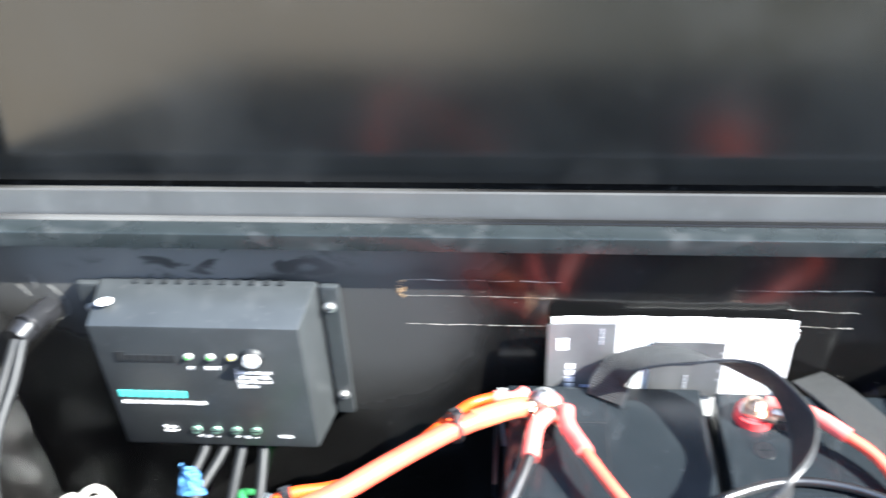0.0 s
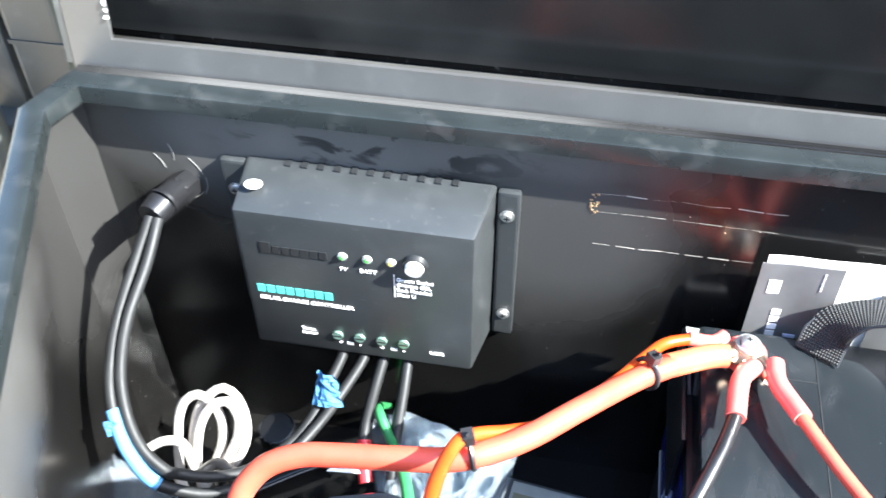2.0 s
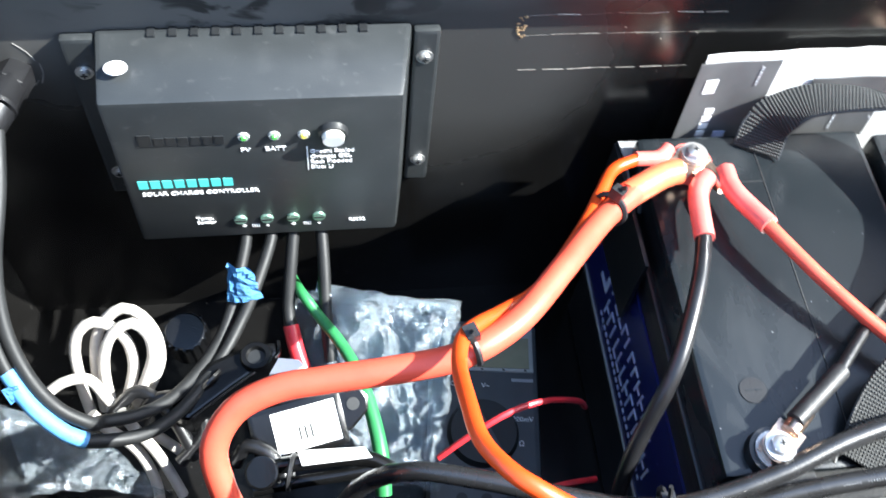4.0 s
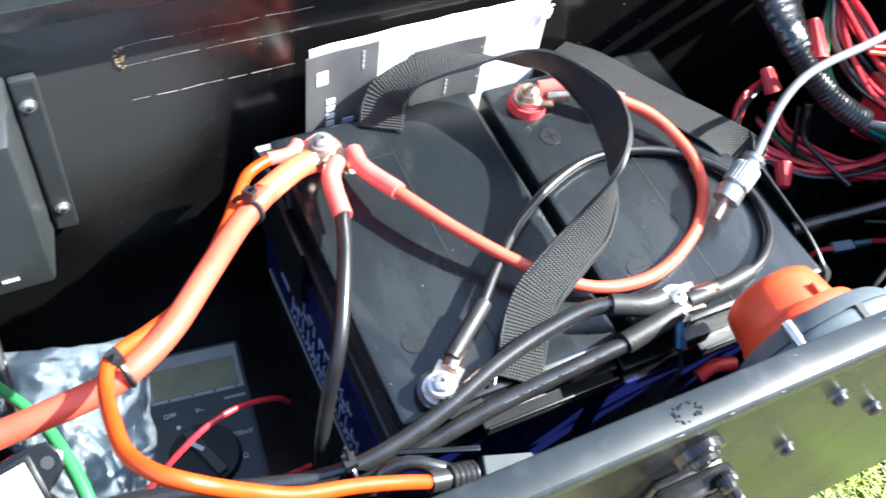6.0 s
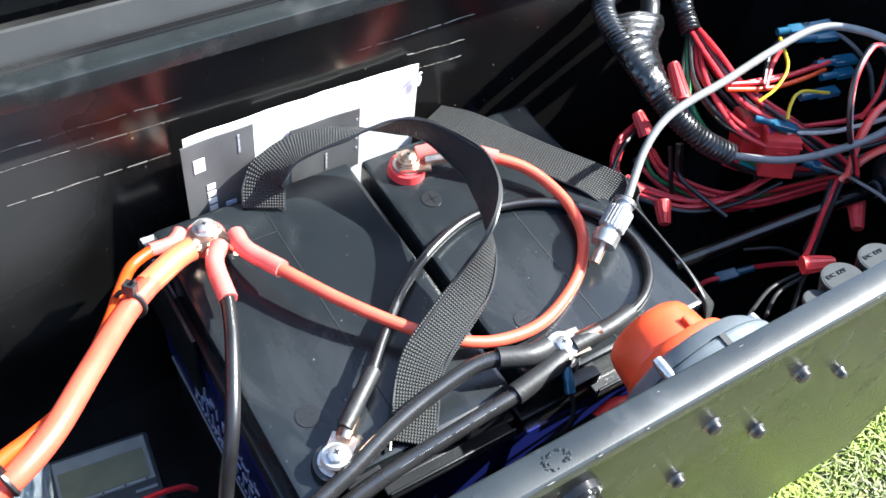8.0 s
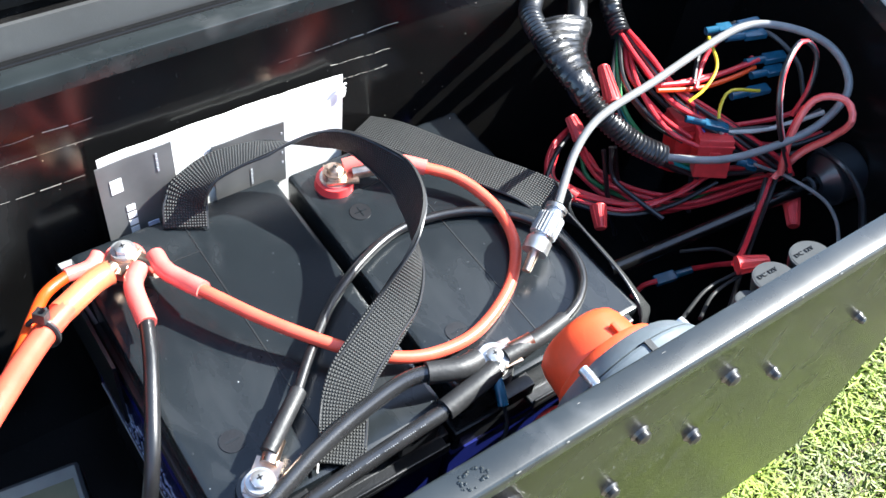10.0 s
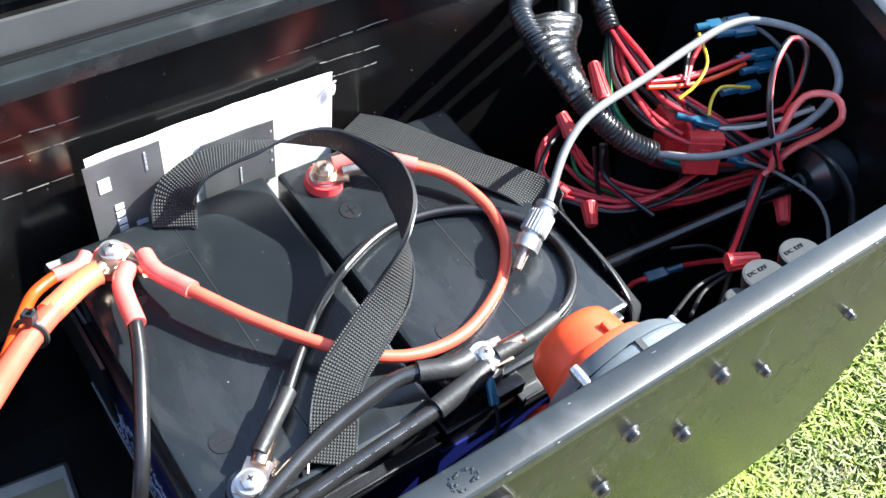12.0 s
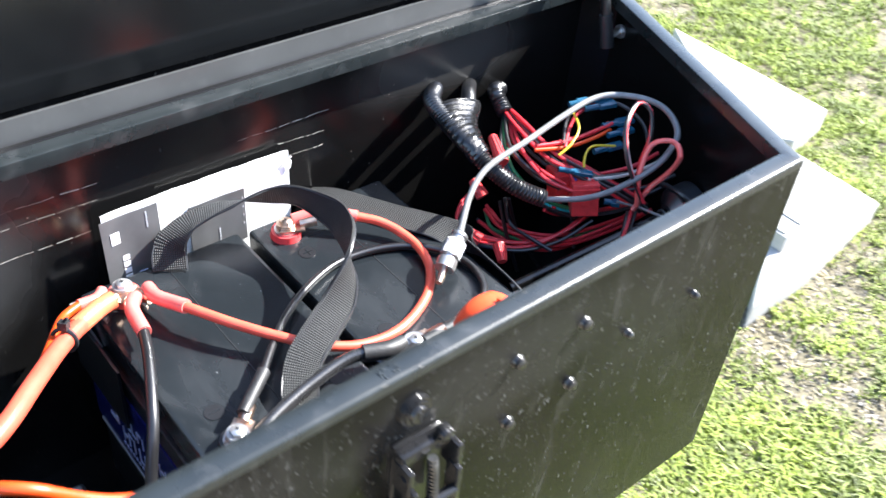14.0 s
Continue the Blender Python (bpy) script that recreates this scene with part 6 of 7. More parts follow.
solo("red_boot", tube([(0.2332, 0.3221, 0.8700), (0.2437, 0.3237, 0.8740), (0.2571, 0.3201, 0.8740)], 0.0045), RED_PLASTIC, "red rubber boot below the isolator switch", "cable boot")
socket((0.3475, 0.2905, 0.9790))
socket((0.3780, 0.2905, 0.9790))

# ---- meter ----
MW, ML = 0.069, 0.132
MM = Matrix.Translation((0.0091, 0.4982, 0.7680)) @ pose(0, 0, 0, 0, 0, -6.8) @ Matrix.Translation((-MW / 2, -ML / 2, 0))
meter = thing("multimeter", MM @ Vector((0, 0, -0.0395)), "dark grey digital multimeter lying beside the battery", "multimeter")
hw, hl = MW / 2, ML / 2
part("case", placed(block(-hw, hw, -hl, hl, -0.0395, 0), MM), METER, meter, bevel=0.004)
scr = part("screen_frame", placed(block(-0.0285, 0.0315, hl - 0.0368, hl - 0.0035, -0.001, 0.0012), MM), METER_FRAME, meter, bevel=0.001)
part("screen", placed(block(-0.0262, 0.0285, hl - 0.0345, hl - 0.0130, 0.0008, 0.0018), MM), LCD, scr, "greenish grey display")
for x in (-0.017, -0.002, 0.012, 0.026):
    part("screen_dot", placed(block(x - 0.0008, x + 0.0008, hl - 0.0362, hl - 0.0352, 0.0010, 0.0015), MM), EMBOSS, scr)
DM = MM @ Matrix.Translation((-0.0017, hl - 0.0785, 0))
dial = part("dial", placed(rod((0, 0, 0), (0, 0, 0.005), 0.0225, 0.0205, seg=36), DM), EMBOSS, meter)
part("dial_grip", placed(block(-0.0035, 0.0035, -0.018, 0.018, 0.004, 0.010), DM @ pose(0, 0, 0, 0, 0, 28)), METER, dial, bevel=0.001)
part("dial_mark", placed(block(-0.0014, 0.0014, 0.001, 0.013, 0.0098, 0.0104), DM @ pose(0, 0, 0, 0, 0, 48)), WHITE_PRINT, dial)
part("dial_dot", placed(rod((-0.0145, hl - 0.0552, -0.0005), (-0.0145, hl - 0.0552, 0.0006), 0.0014, seg=14), MM), WHITE_PRINT, meter)
for s, x, y in (("OFF", -0.0225, -0.0475), ("V~", -0.0025, -0.0480), ("200mV", 0.0170, -0.0700), ("\u03a9", 0.0205, -0.0860)):
    part("lettering", words(s, 0.0046, MM @ Matrix.Translation((x, hl + y, 0.0002))), WHITE_PRINT, meter)
part("print_bar", placed(block(0.0170, 0.0310, hl - 0.0432, hl - 0.0412, -0.0005, 0.0004), MM), GREY_PRINT, meter)
for x in (-0.015, 0.0, 0.015):
    part("jack", placed(rod((0, 0, -0.001), (0, 0, 0.001), 0.0035, seg=16), MM @ Matrix.Translation((x, -hl + 0.012, 0))), EMBOSS, meter)
solo("test_lead", tube([(-0.0744, 0.3833, 0.8500), (-0.0568, 0.3904, 0.8620), (-0.0356, 0.3989, 0.8680), (-0.0149, 0.4057, 0.8620), (0.0062, 0.4109, 0.8450), (0.0137, 0.4129, 0.8300)], 0.0017, seg=8), WIRE_RED, "thin red test lead over the multimeter", "test lead")
solo("test_lead", tube([(-0.0145, 0.3687, 0.8300), (-0.0025, 0.3688, 0.8350), (0.0119, 0.3713, 0.8300)], 0.0017, seg=8), WIRE_RED, "thin red test lead beside the multimeter", "test lead")


# ---- plastic bag and loose parts ----
def bag(a, b, c, d, n=64):
    a, b, c, d = Vector(a), Vector(b), Vector(c), Vector(d)
    bm = bmesh.new()
    g = []
    for i in range(n + 1):
        row = []
        for j in range(n + 1):
            u, v = i / n, j / n
            q = a.lerp(b, u).lerp(d.lerp(c, u), v)
            w = q + Vector((noise.noise(q * 30), noise.noise(q * 30 + Vector((5, 0, 0))), 0)) * 0.012
            crease = abs(noise.noise(w * 38)) + 0.6 * abs(noise.noise(w * 85 + Vector((3, 1, 7)))) + 0.35 * abs(noise.noise(w * 190))
            edge = min(u, 1 - u, v, 1 - v) * 8
            h = (0.024 - 0.030 * crease) * min(1, 0.4 + edge)
            row.append(bm.verts.new(q + Vector((0.004 * noise.noise(q * 60), 0.004 * noise.noise(q * 70), h))))
        g.append(row)
    for i in range(n):
        for j in range(n):
            bm.faces.new((g[i][j], g[i + 1][j], g[i + 1][j + 1], g[i][j + 1]))
    return bm


def plastic_bag(label, a, b, c, d, n):
    """A film with its folded, heat-sealed top seam."""
    t = thing("plastic_bag", a, label, "plastic bag", "plastic bags")
    part("film", bag(a, b, c, d, n), BAG_FILM, t)
    run = [Vector(a).lerp(Vector(b), k / 12) + Vector((0, 0.001, 0.006 + 0.004 * noise.noise((k * 0.7, 2, n)))) for k in range(13)]
    part("seam", ribbon(run, [(0, 0.6, 0.8)] * 13, 0.006, 0.0006), BAG_FILM, t)


plastic_bag("clear plastic wrapper under the crumpled bag", (-0.1517, 0.4931, 0.8300), (-0.0518, 0.4725, 0.8400), (-0.0698, 0.3817, 0.8000), (-0.1196, 0.3935, 0.7900), 48)
plastic_bag("clear plastic wrapper under the cables", (-0.3128, 0.4410, 0.8150), (-0.2542, 0.4177, 0.8150), (-0.2162, 0.3898, 0.8000), (-0.3148, 0.3993, 0.8000), 40)
plastic_bag("crumpled clear plastic bag on the box floor", (-0.1334, 0.4905, 0.8400), (-0.0548, 0.4692, 0.8400), (-0.0724, 0.3854, 0.8000), (-0.1129, 0.3957, 0.7900), 64)


def white_coil():
    t = thing("cable_coil", (-0.2496, 0.4595, 0.8000), "coil of thick off-white cable on the floor", "cable")
    turns = [
        [(-0.2584, 0.4327, 0.8234), (-0.2602, 0.4420, 0.8412), (-0.2601, 0.4525, 0.8612), (-0.2558, 0.4585, 0.8726), (-0.2474, 0.4609, 0.8773), (-0.2390, 0.4591, 0.8738), (-0.2329, 0.4547, 0.8653), (-0.2316, 0.4477, 0.8519), (-0.2365, 0.4394, 0.8361), (-0.2425, 0.4328, 0.8236)],
        [(-0.2519, 0.4360, 0.8212), (-0.2523, 0.4479, 0.8440), (-0.2493, 0.4578, 0.8629), (-0.2423, 0.4638, 0.8743), (-0.2328, 0.4667, 0.8798), (-0.2240, 0.4641, 0.8750), (-0.2183, 0.4579, 0.8630), (-0.2183, 0.4505, 0.8490), (-0.2242, 0.4438, 0.8361), (-0.2321, 0.4381, 0.8252), (-0.2396, 0.4326, 0.8147)],
        [(-0.2454, 0.4299, 0.8263), (-0.2464, 0.4418, 0.8490), (-0.2439, 0.4499, 0.8646), (-0.2375, 0.4554, 0.8750), (-0.2278, 0.4577, 0.8796), (-0.2210, 0.4543, 0.8730), (-0.2201, 0.4480, 0.8609), (-0.2255, 0.4410, 0.8475), (-0.2334, 0.4336, 0.8334)],
    ]
    for run in turns:
        part("turn", tube(run, 0.0030, seg=10), WHITE_WIRE, t)
    tails = [
        [(-0.2746, 0.4343, 0.8514), (-0.2661, 0.4371, 0.8569), (-0.2558, 0.4381, 0.8588), (-0.2504, 0.4364, 0.8554), (-0.2445, 0.4303, 0.8438), (-0.2361, 0.4260, 0.8357), (-0.2294, 0.4207, 0.8255), (-0.2204, 0.4168, 0.8180), (-0.2089, 0.4106, 0.8062)],
        [(-0.2509, 0.4201, 0.8537), (-0.2442, 0.4148, 0.8435), (-0.2359, 0.4108, 0.8360), (-0.2294, 0.4051, 0.8250), (-0.2251, 0.3966, 0.8088), (-0.2249, 0.3886, 0.7935)],
        [(-0.2350, 0.4182, 0.8585), (-0.2295, 0.4122, 0.8469), (-0.2226, 0.4062, 0.8354), (-0.2166, 0.3985, 0.8208), (-0.2112, 0.3898, 0.8042)],
    ]
    for run in tails:
        part("tail", tube(run, 0.0030, seg=10), WHITE_WIRE, t)


white_coil()


def frame_at(a, b, c):
    """Axes from a corner, a second corner along x, and a third down y."""
    a, b, c = Vector(a), Vector(b), Vector(c)
    x = (b - a).normalized()
    y = (a - c)
    y = (y - x * y.dot(x)).normalized()
    return Matrix.Translation((b + c) / 2) @ Matrix((x, y, x.cross(y))).transposed().to_4x4(), (b - a).length / 2, (a - c).length / 2


am, aw, ah = frame_at((-0.1592, 0.4091, 0.8620), (-0.1264, 0.4162, 0.8620), (-0.1569, 0.3903, 0.8520))
ad = thing("power_adapter", (-0.1441, 0.4138, 0.8200), "black power adapter block with a white label", "adapter")
part("body", placed(block(-aw - 0.012, aw + 0.004, -ah - 0.004, ah + 0.004, -0.026, 0), am), PLASTIC_BLACK, ad, bevel=0.003)
part("label", placed(block(-aw, aw, -ah, ah, -0.001, 0.0006), am), WHITE_PAPER, ad, "white printed label")
for k in range(3):
    part("print_bar", placed(block(-0.004 + 0.003 * k, -0.0032 + 0.003 * k, -0.006, 0.001, 0.0004, 0.001), am), EMBOSS, ad)
part("tab", placed(prism([(aw - 0.004, -ah * 0.9), (aw + 0.006, -ah * 0.8), (aw + 0.0165, -ah * 0.1), (aw + 0.0185, ah * 0.6), (aw + 0.0140, ah + 0.004), (aw + 0.004, ah + 0.0065), (-aw * 0.6, ah + 0.0050), (-aw * 0.6, ah)], -0.010, -0.002), am), PLASTIC_BLACK, ad, bevel=0.0016)
part("tab_hole", placed(rod((aw + 0.0095, ah * 0.45, -0.0022), (aw + 0.0095, ah * 0.45, -0.0012), 0.0034, seg=18), am), EMBOSS, ad)
part("cord", tube([am @ Vector((-aw - 0.010, -ah * 0.3, -0.010)), am @ Vector((-aw - 0.022, -ah * 0.6, -0.008)), am @ Vector((-aw - 0.030, -ah * 1.6, -0.016))], 0.0030, seg=10), PLASTIC_BLACK, ad)
cl = thing("spring_clamp", (-0.1800, 0.4330, 0.8300), "black moulded plastic bracket with a round boss among the cables", "bracket")
outline = [(-0.2097, 0.4245), (-0.1900, 0.4426), (-0.1698, 0.4510), (-0.1549, 0.4515), (-0.1548, 0.4441), (-0.1620, 0.4381), (-0.1791, 0.4265), (-0.1999, 0.4109), (-0.2093, 0.4130)]
part("plate", prism(outline, 0.838, 0.860), PLASTIC_BLACK, cl, bevel=0.0025)
part("raised_edge", tube([(x, y, 0.8604) for x, y in outline[3:8]], 0.0012, seg=7), PLASTIC_BLACK, cl)
BX, BY = -0.1664, 0.4423
part("boss", placed(turned([(0.0, 0.0085), (0.0030, 0.0085), (0.0042, 0.0076), (0.0042, 0.0052), (0.0010, 0.0046)], 0, 0, 32), Matrix.Translation((BX, BY, 0.860)) @ pose(0, 0, 0, 90)), PLASTIC_BLACK, cl)
part("bore", rod((BX, BY, 0.8601), (BX, BY, 0.8612), 0.0046, seg=20), EMBOSS, cl)
part("clip", tube([(-0.1939, 0.4271, 0.8605), (-0.1899, 0.4301, 0.8630), (-0.1859, 0.4361, 0.8605)], 0.0016, seg=7), PLASTIC_BLACK, cl)
label_sheet = thing("paper_label", (-0.1500, 0.4345, 0.86), "small white paper label lying on the black bracket", "label")
part("sheet", prism([(-0.1596, 0.4305), (-0.1397, 0.4325), (-0.1440, 0.4378), (-0.1545, 0.4395)], 0.8640, 0.8646), WHITE_PAPER, label_sheet, smooth=False)
# loose ribbed cap, not a part of any hose
ribbed = thing("ribbed_cap", (-0.2093, 0.4790, 0.8050), "dark ribbed round cap on the box floor", "fitting")
part("cap_body", rod((-0.2093, 0.4800, 0.8050), (-0.2093, 0.4770, 0.8290), 0.0125, 0.0115, seg=28), PLASTIC_BLACK, ribbed, bevel=0.001)
for k in range(16):
    c, d = math.cos(math.tau * k / 16), math.sin(math.tau * k / 16)
    part("rib", rod((-0.2093 + 0.0124 * c, 0.4800 + 0.0124 * d, 0.8060), (-0.2093 + 0.0116 * c, 0.4770 + 0.0116 * d, 0.8280), 0.0010, seg=5), PLASTIC_BLACK, ribbed)
cl2 = thing("spring_clamp", (-0.1252, 0.3877, 0.8300), "black plastic clip with the reflection on its plate painted white", "clamp")
part("arm", tube([(-0.1700, 0.3800, 0.8560), (-0.1584, 0.3826, 0.8580), (-0.1387, 0.3835, 0.8600), (-0.1132, 0.3837, 0.8580), (-0.0997, 0.3779, 0.8550)], 0.0042), PLASTIC_BLACK, cl2)
part("lower_arm", tube([(-0.1690, 0.3740, 0.8500), (-0.1450, 0.3755, 0.8540), (-0.1180, 0.3775, 0.8540), (-0.1040, 0.3800, 0.8530)], 0.0034), PLASTIC_BLACK, cl2)
part("jaw", placed(rod((0, 0, -0.004), (0, 0, 0.004), 0.0085, seg=24), Matrix.Translation((-0.1640, 0.3800, 0.8585)) @ pose(0, 0, 0, 18, -8)), PLASTIC_BLACK, cl2, bevel=0.0012)
part("tie", tube([Vector((-0.1500, 0.3795, 0.8575)) + Vector((0.002 * math.cos(k), 0.0085 * math.cos(k), 0.0085 * math.sin(k))) for k in [math.tau * i / 20 for i in range(21)]], 0.0013, seg=6, raw=True), ZIP_BLACK, cl2)
# white sheet stands in for the bright reflection on a black glossy plate
part("sheet", prism([(-0.1463, 0.3880), (-0.1127, 0.3872), (-0.1092, 0.3815), (-0.1443, 0.3800)], 0.8640, 0.8646), WHITE_PAPER, cl2, "white plate top standing for its gloss reflection", smooth=False)
for a in ([(-0.1783, 0.3886, 0.8500), (-0.1711, 0.3943, 0.8600), (-0.1581, 0.3869, 0.8580), (-0.1516, 0.3737, 0.8500)], [(-0.2293, 0.4144, 0.8400), (-0.2214, 0.4263, 0.8500), (-0.2017, 0.4262, 0.8500), (-0.1954, 0.4118, 0.8400), (-0.2090, 0.3990, 0.8300)], [(-0.2460, 0.4203, 0.8400), (-0.2297, 0.4324, 0.8500), (-0.2135, 0.4211, 0.8480), (-0.2004, 0.4006, 0.8300)]):
    solo("loose_cable", tube(a, 0.0036), CABLE_BLACK, "black cable end among the loose parts", "cable", "loose cables")
solo("ribbed_plug", joined(tube([(-0.1910, 0.3835, 0.8500), (-0.1809, 0.3870, 0.8520)], 0.006, ribs=0.0015, pitch=0.003, step=0.0006)), CABLE_BLACK, "black ribbed plug among the loose parts", "plug")
solo("green_wire", tube([(-0.1496, 0.5400, 0.7811), (-0.1437, 0.4923, 0.8450), (-0.1327, 0.4733, 0.8450), (-0.1206, 0.4529, 0.8470), (-0.1121, 0.4325, 0.8480), (-0.1061, 0.4078, 0.8460), (-0.1034, 0.3868, 0.8420), (-0.1034, 0.3710, 0.8340)], 0.0022, taper=1.0), GREEN_WIRE, "green earth wire over the plastic bag", "wire")
lev = thing("charger_plug", (0.0740, 0.2960, 0.9300), "flat black plug and its leads lying against the front rim", "plug")
part("body", prism([(0.0600, 0.2890), (0.0640, 0.3035), (0.0870, 0.2960), (0.0870, 0.2885)], 0.9330, 0.9500), PLASTIC_BLACK, lev, bevel=0.0018)
# grey plate paints in the lit top face of the black box
part("lid", prism([(0.0612, 0.2905), (0.0648, 0.3022), (0.0862, 0.2952), (0.0862, 0.2898)], 0.9498, 0.9512), METER, lev, bevel=0.0005)
part("lever", prism([(0.0290, 0.3175), (0.0310, 0.3195), (0.0660, 0.3075), (0.0650, 0.3050)], 0.9480, 0.9505), PLASTIC_BLACK, lev, bevel=0.0006)
part("boot", tube([(0.0868, 0.2922, 0.9440), (0.0970, 0.2900, 0.9430)], 0.0038, ribs=0.001, pitch=0.003, step=0.0006), ZIP_BLACK, lev)
part("red_lead", tube([(0.0960, 0.2902, 0.9430), (0.1046, 0.2902, 0.9400), (0.1170, 0.2910, 0.9350), (0.1397, 0.2925, 0.9280), (0.1685, 0.2950, 0.9180)], 0.0022), WIRE_RED, lev)
solo("loose_cable", tube([(0.0120, 0.3060, 0.9300), (0.0150, 0.3105, 0.9420), (0.0214, 0.3122, 0.9500), (0.0319, 0.3104, 0.9550), (0.0400, 0.3052, 0.9550), (0.0489, 0.2997, 0.9520), (0.0560, 0.2930, 0.9440)], 0.0034), HEAVY_BLACK, "thick black cable looping beside the front rim", "cable", "loose cables")
strip = thing("front_strip", (0.17, 0.315, 0.80), "long black plastic trunking between the batteries and the front wall", "trunking")
part("channel", block(0.150, 0.225, 0.3040, 0.3160, 0.8480, 0.8600), PLASTIC_BLACK, strip, bevel=0.0015)
part("cover_edge", tube([(0.150, 0.3165, 0.8605), (0.190, 0.3167, 0.8605), (0.225, 0.3165, 0.8605)], 0.0014, seg=7), PLASTIC_BLACK, strip)
part("foot", block(0.155, 0.220, 0.3050, 0.3130, FLOOR, 0.8482), PLASTIC_BLACK, strip)

# ---- wiring below the controller ----
gl = thing("cable_gland", (-0.262, 0.545, 0.972), "black cable gland through the back wall", "cable gland")
g0, g1, g2 = Vector((-0.2700, 0.5480, 0.9690)), Vector((-0.2745, 0.5220, 0.9742)), Vector((-0.2770, 0.5120, 0.9738))
part("nut", rod(g0 + (g0 - g1) * 0.1, g0.lerp(g1, 0.42), 0.0098, seg=6), CABLE_BLACK, gl, bevel=0.001)
part("sleeve", rod(g0.lerp(g1, 0.3), g1, 0.0088, seg=24), CABLE_BLACK, gl)
part("collar", joined(rod(g1, g2, 0.0092, 0.0080, seg=24), rod(g1.lerp(g2, -0.35), g1.lerp(g2, -0.15), 0.0096, seg=24)), CABLE_BLACK, gl)
# pale scrapes left round the gland
for x0, z0, x1, z1 in ((-0.2875, 0.9883, -0.2820, 0.9780), (-0.2768, 0.9970, -0.2755, 0.9850), (-0.2660, 0.9880, -0.2590, 0.9760), (-0.2575, 0.9740, -0.2600, 0.9600), (-0.2610, 0.9620, -0.2680, 0.9560)):
    mid = ((x0 + x1) / 2 + 0.0012, 0.5504, (z0 + z1) / 2)
    part("scrape", tube([(x0, 0.5505, z0), mid, (x1, 0.5505, z1)], 0.00035, seg=5), DUST_MARK, box)
pv1 = [g2, (-0.2806, 0.4886, 0.9580), (-0.2820, 0.4582, 0.9420), (-0.2799, 0.4343, 0.9260), (-0.2748, 0.4191, 0.9140), (-0.2650, 0.4052, 0.9020), (-0.2523, 0.3961, 0.8900), (-0.2433, 0.3940, 0.8836), (-0.2229, 0.3982, 0.8740), (-0.2088, 0.4096, 0.8650), (-0.1963, 0.4270, 0.8590), (-0.1845, 0.4480, 0.8550), (-0.1751, 0.4660, 0.8570), (-0.1668, 0.4826, 0.8630), (-0.1568, 0.512, 0.869), (-0.1568, 0.525, 0.876)]
pv2 = [g2 + Vector((0.005, -0.001, 0)), (-0.2726, 0.4881, 0.9600), (-0.2755, 0.4577, 0.9440), (-0.2737, 0.4347, 0.9270), (-0.2659, 0.4169, 0.9110), (-0.2545, 0.4053, 0.8980), (-0.2410, 0.4006, 0.8880), (-0.2393, 0.4037, 0.8820), (-0.2233, 0.4103, 0.8720), (-0.2089, 0.4219, 0.8630), (-0.1963, 0.4398, 0.8560), (-0.1865, 0.4591, 0.8520), (-0.1795, 0.4768, 0.8560), (-0.1754, 0.4903, 0.8640), (-0.1707, 0.512, 0.869), (-0.1707, 0.525, 0.876)]
pv = thing("panel_cable", g2, "pair of black solar cables looping from gland to controller", "cable")
part("core", tube(pv1, 0.0034), PANEL_CABLE, pv)
part("core", tube(pv2, 0.0034), PANEL_CABLE, pv)


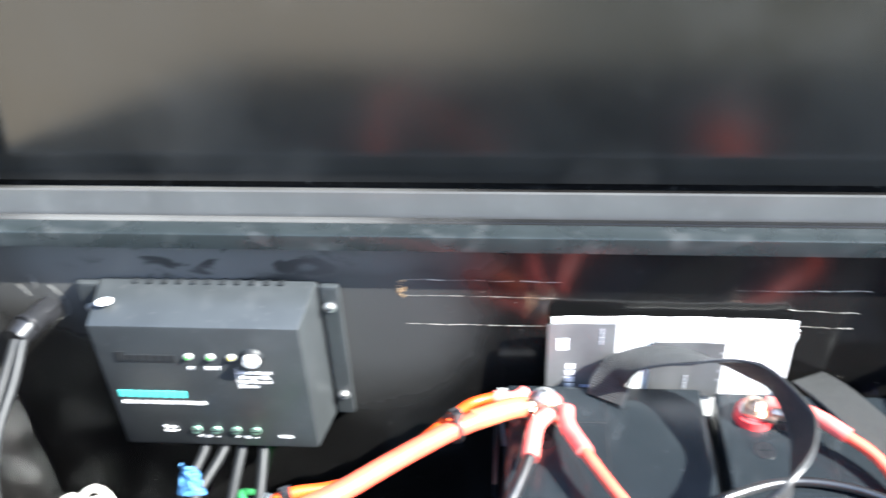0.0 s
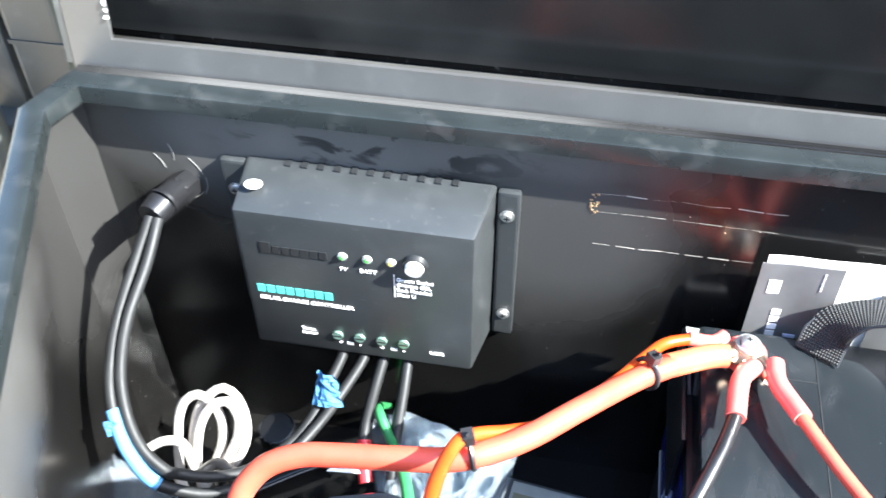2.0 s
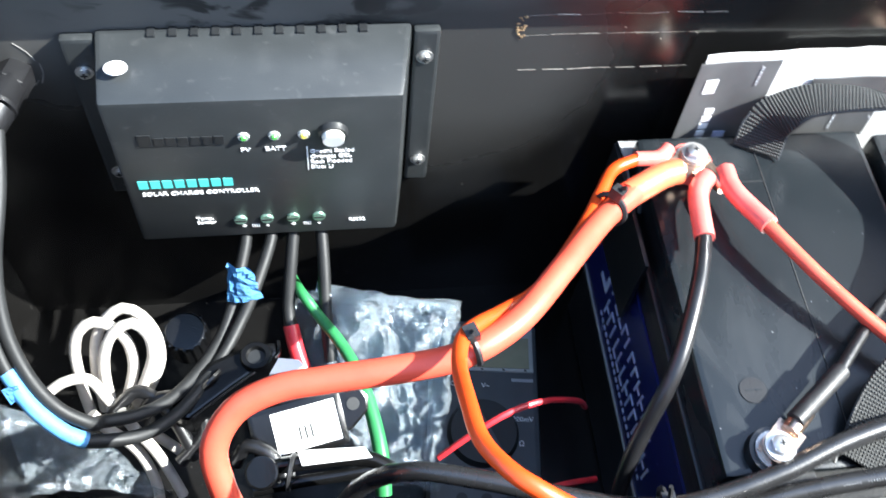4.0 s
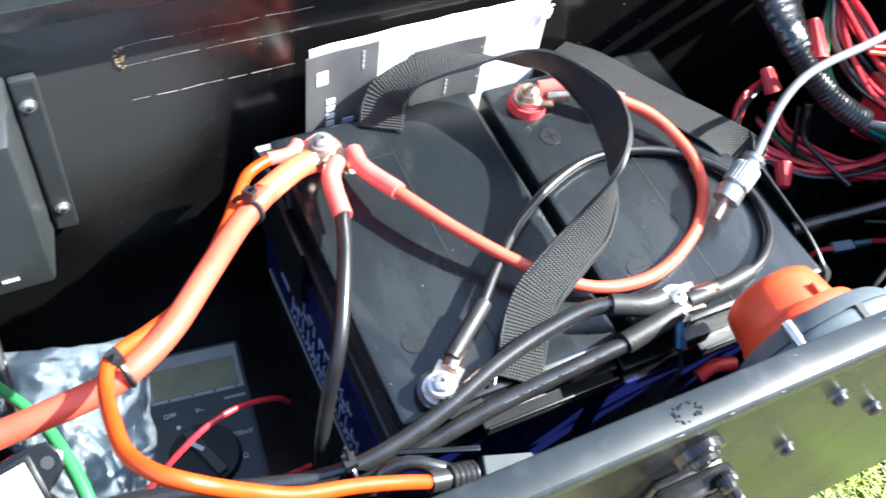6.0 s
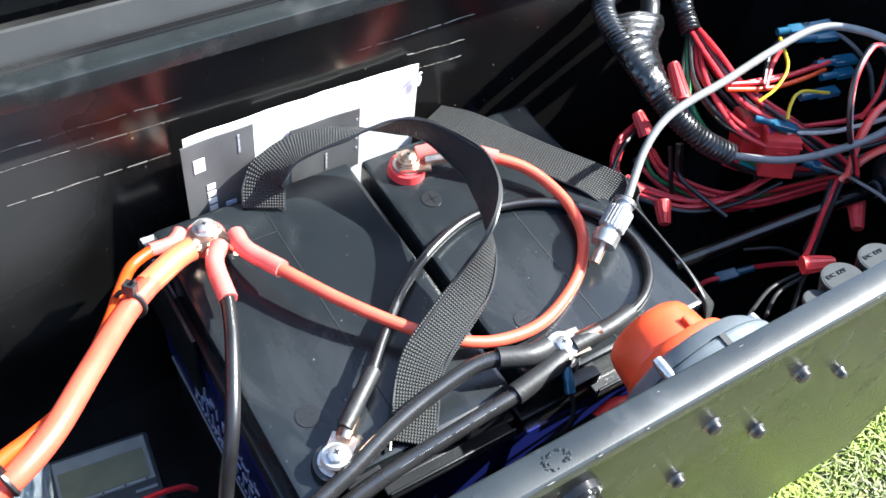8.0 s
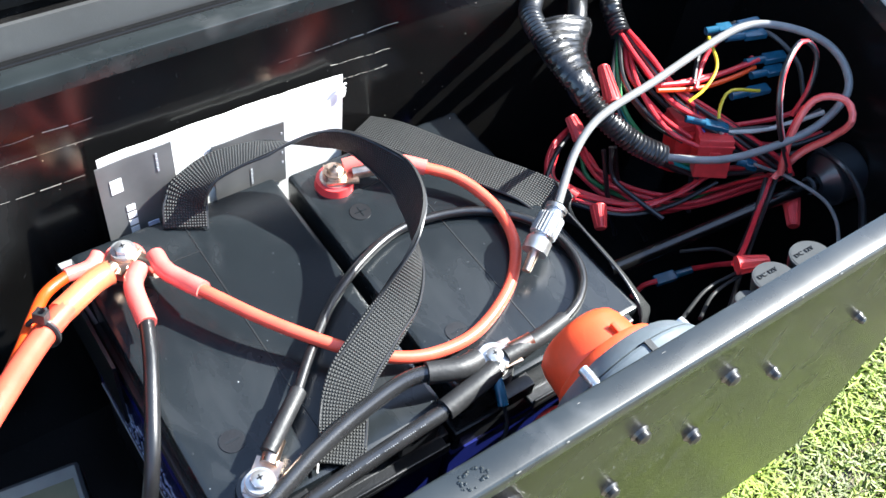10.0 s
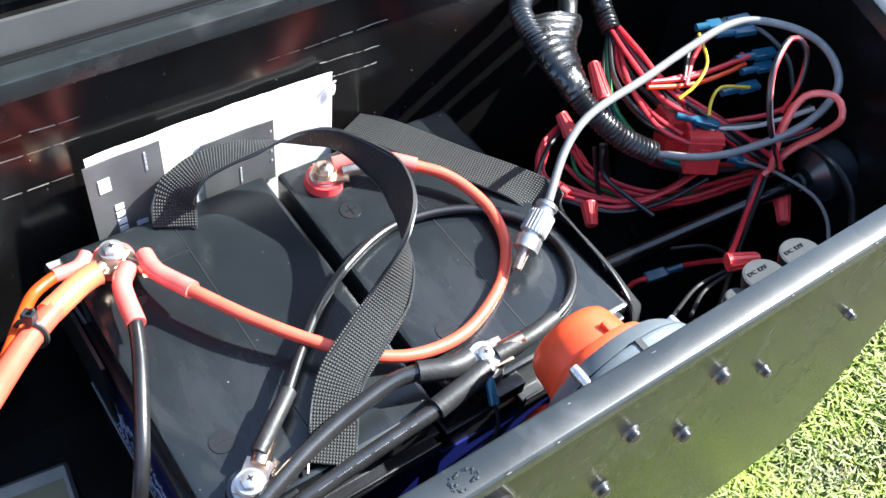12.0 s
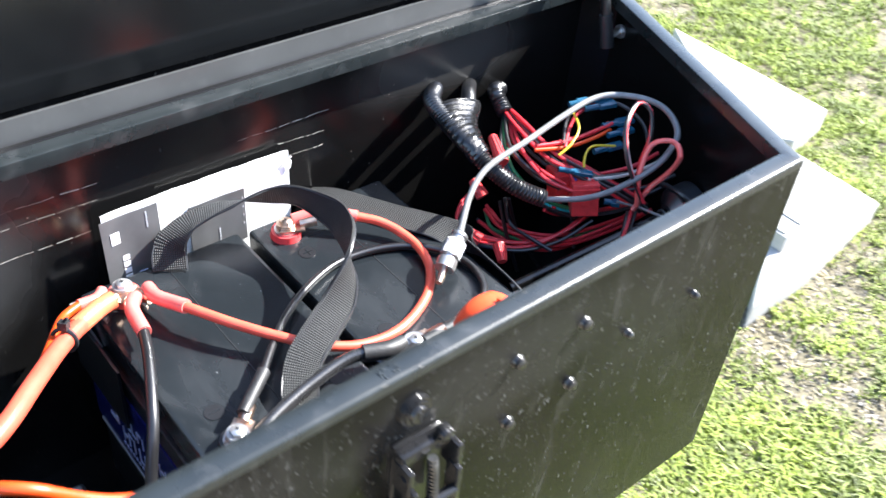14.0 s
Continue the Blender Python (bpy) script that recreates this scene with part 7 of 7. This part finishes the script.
def crumpled(a, b, c, d, amp, seed):
    """A creased strip of tape between four corners."""
    a, b, c, d = Vector(a), Vector(b), Vector(c), Vector(d)
    n = (b - a).cross(d - a).normalized()
    bm = bmesh.new()
    rows = []
    for i in range(13):
        u = i / 12
        rows.append([bm.verts.new(a.lerp(b, k / 8).lerp(d.lerp(c, k / 8), u) + n * amp * (1 - abs(k / 4 - 1)) + n * amp * noise.noise((u * 6 + seed, k * 0.7, 0))) for k in range(9)])
    for p, q in zip(rows, rows[1:]):
        for k in range(8):
            bm.faces.new((p[k], p[k + 1], q[k + 1], q[k]))
    bmesh.ops.solidify(bm, geom=bm.faces[:], thickness=0.0004)
    return bm


bt = thing("tape_flag", (-0.2675, 0.4083, 0.8970), "strip of blue masking tape wrapped round a cable", "tape", "blue tape flags")
part("wrap", tube([(-0.2747, 0.4186, 0.9136), (-0.2650, 0.4052, 0.9020), (-0.2523, 0.3961, 0.8900), (-0.2442, 0.3942, 0.8840)], 0.0040, seg=10), BLUE_TAPE, bt)
part("flag", crumpled((-0.2752, 0.4084, 0.9160), (-0.2691, 0.4111, 0.9140), (-0.2688, 0.4088, 0.9050), (-0.2730, 0.4049, 0.9070), 0.001, 9), BLUE_TAPE, bt, smooth=False)


solo("tape_flag", crumpled((-0.1798, 0.4905, 0.8800), (-0.1676, 0.4865, 0.8800), (-0.1625, 0.4773, 0.8620), (-0.1814, 0.4763, 0.8620), -0.004, 3), BLUE_TAPE, "crumpled blue masking tape round the controller leads", "tape", "blue tape flags", smooth=False)
t3 = [(-0.1429, 0.525, 0.874), (-0.1468, 0.5009, 0.8580), (-0.1497, 0.4809, 0.8420), (-0.1485, 0.4693, 0.8360)]
lead = thing("controller_lead", t3[0], "black controller lead with a red sleeve at its end", "cable")
part("jacket", tube(t3, 0.0036), PANEL_CABLE, lead)
part("sleeve", tube([(-0.1487, 0.4719, 0.8380), (-0.1465, 0.4603, 0.8320), (-0.1427, 0.4491, 0.8260)], 0.0046), WIRE_RED, lead)
t4 = [(-0.129, 0.525, 0.874), (-0.1283, 0.4981, 0.8580), (-0.1286, 0.4740, 0.8420), (-0.1271, 0.4520, 0.8280), (-0.1259, 0.4400, 0.8150)]
lead2 = thing("controller_lead", t4[0], "black controller lead with small white print", "cable")
part("jacket", tube(t4, 0.0036), PANEL_CABLE, lead2)
run = smooth_path(t4, 0.0015)
part("cable_print", joined(*[rod(run[k] + Vector((0, -0.0034, 0.001)), run[k].lerp(run[k + 1], 0.6) + Vector((0, -0.0034, 0.001)), 0.0006, seg=5) for k in range(6, len(run) - 2) if k % 6]), GREY_PRINT, lead2)
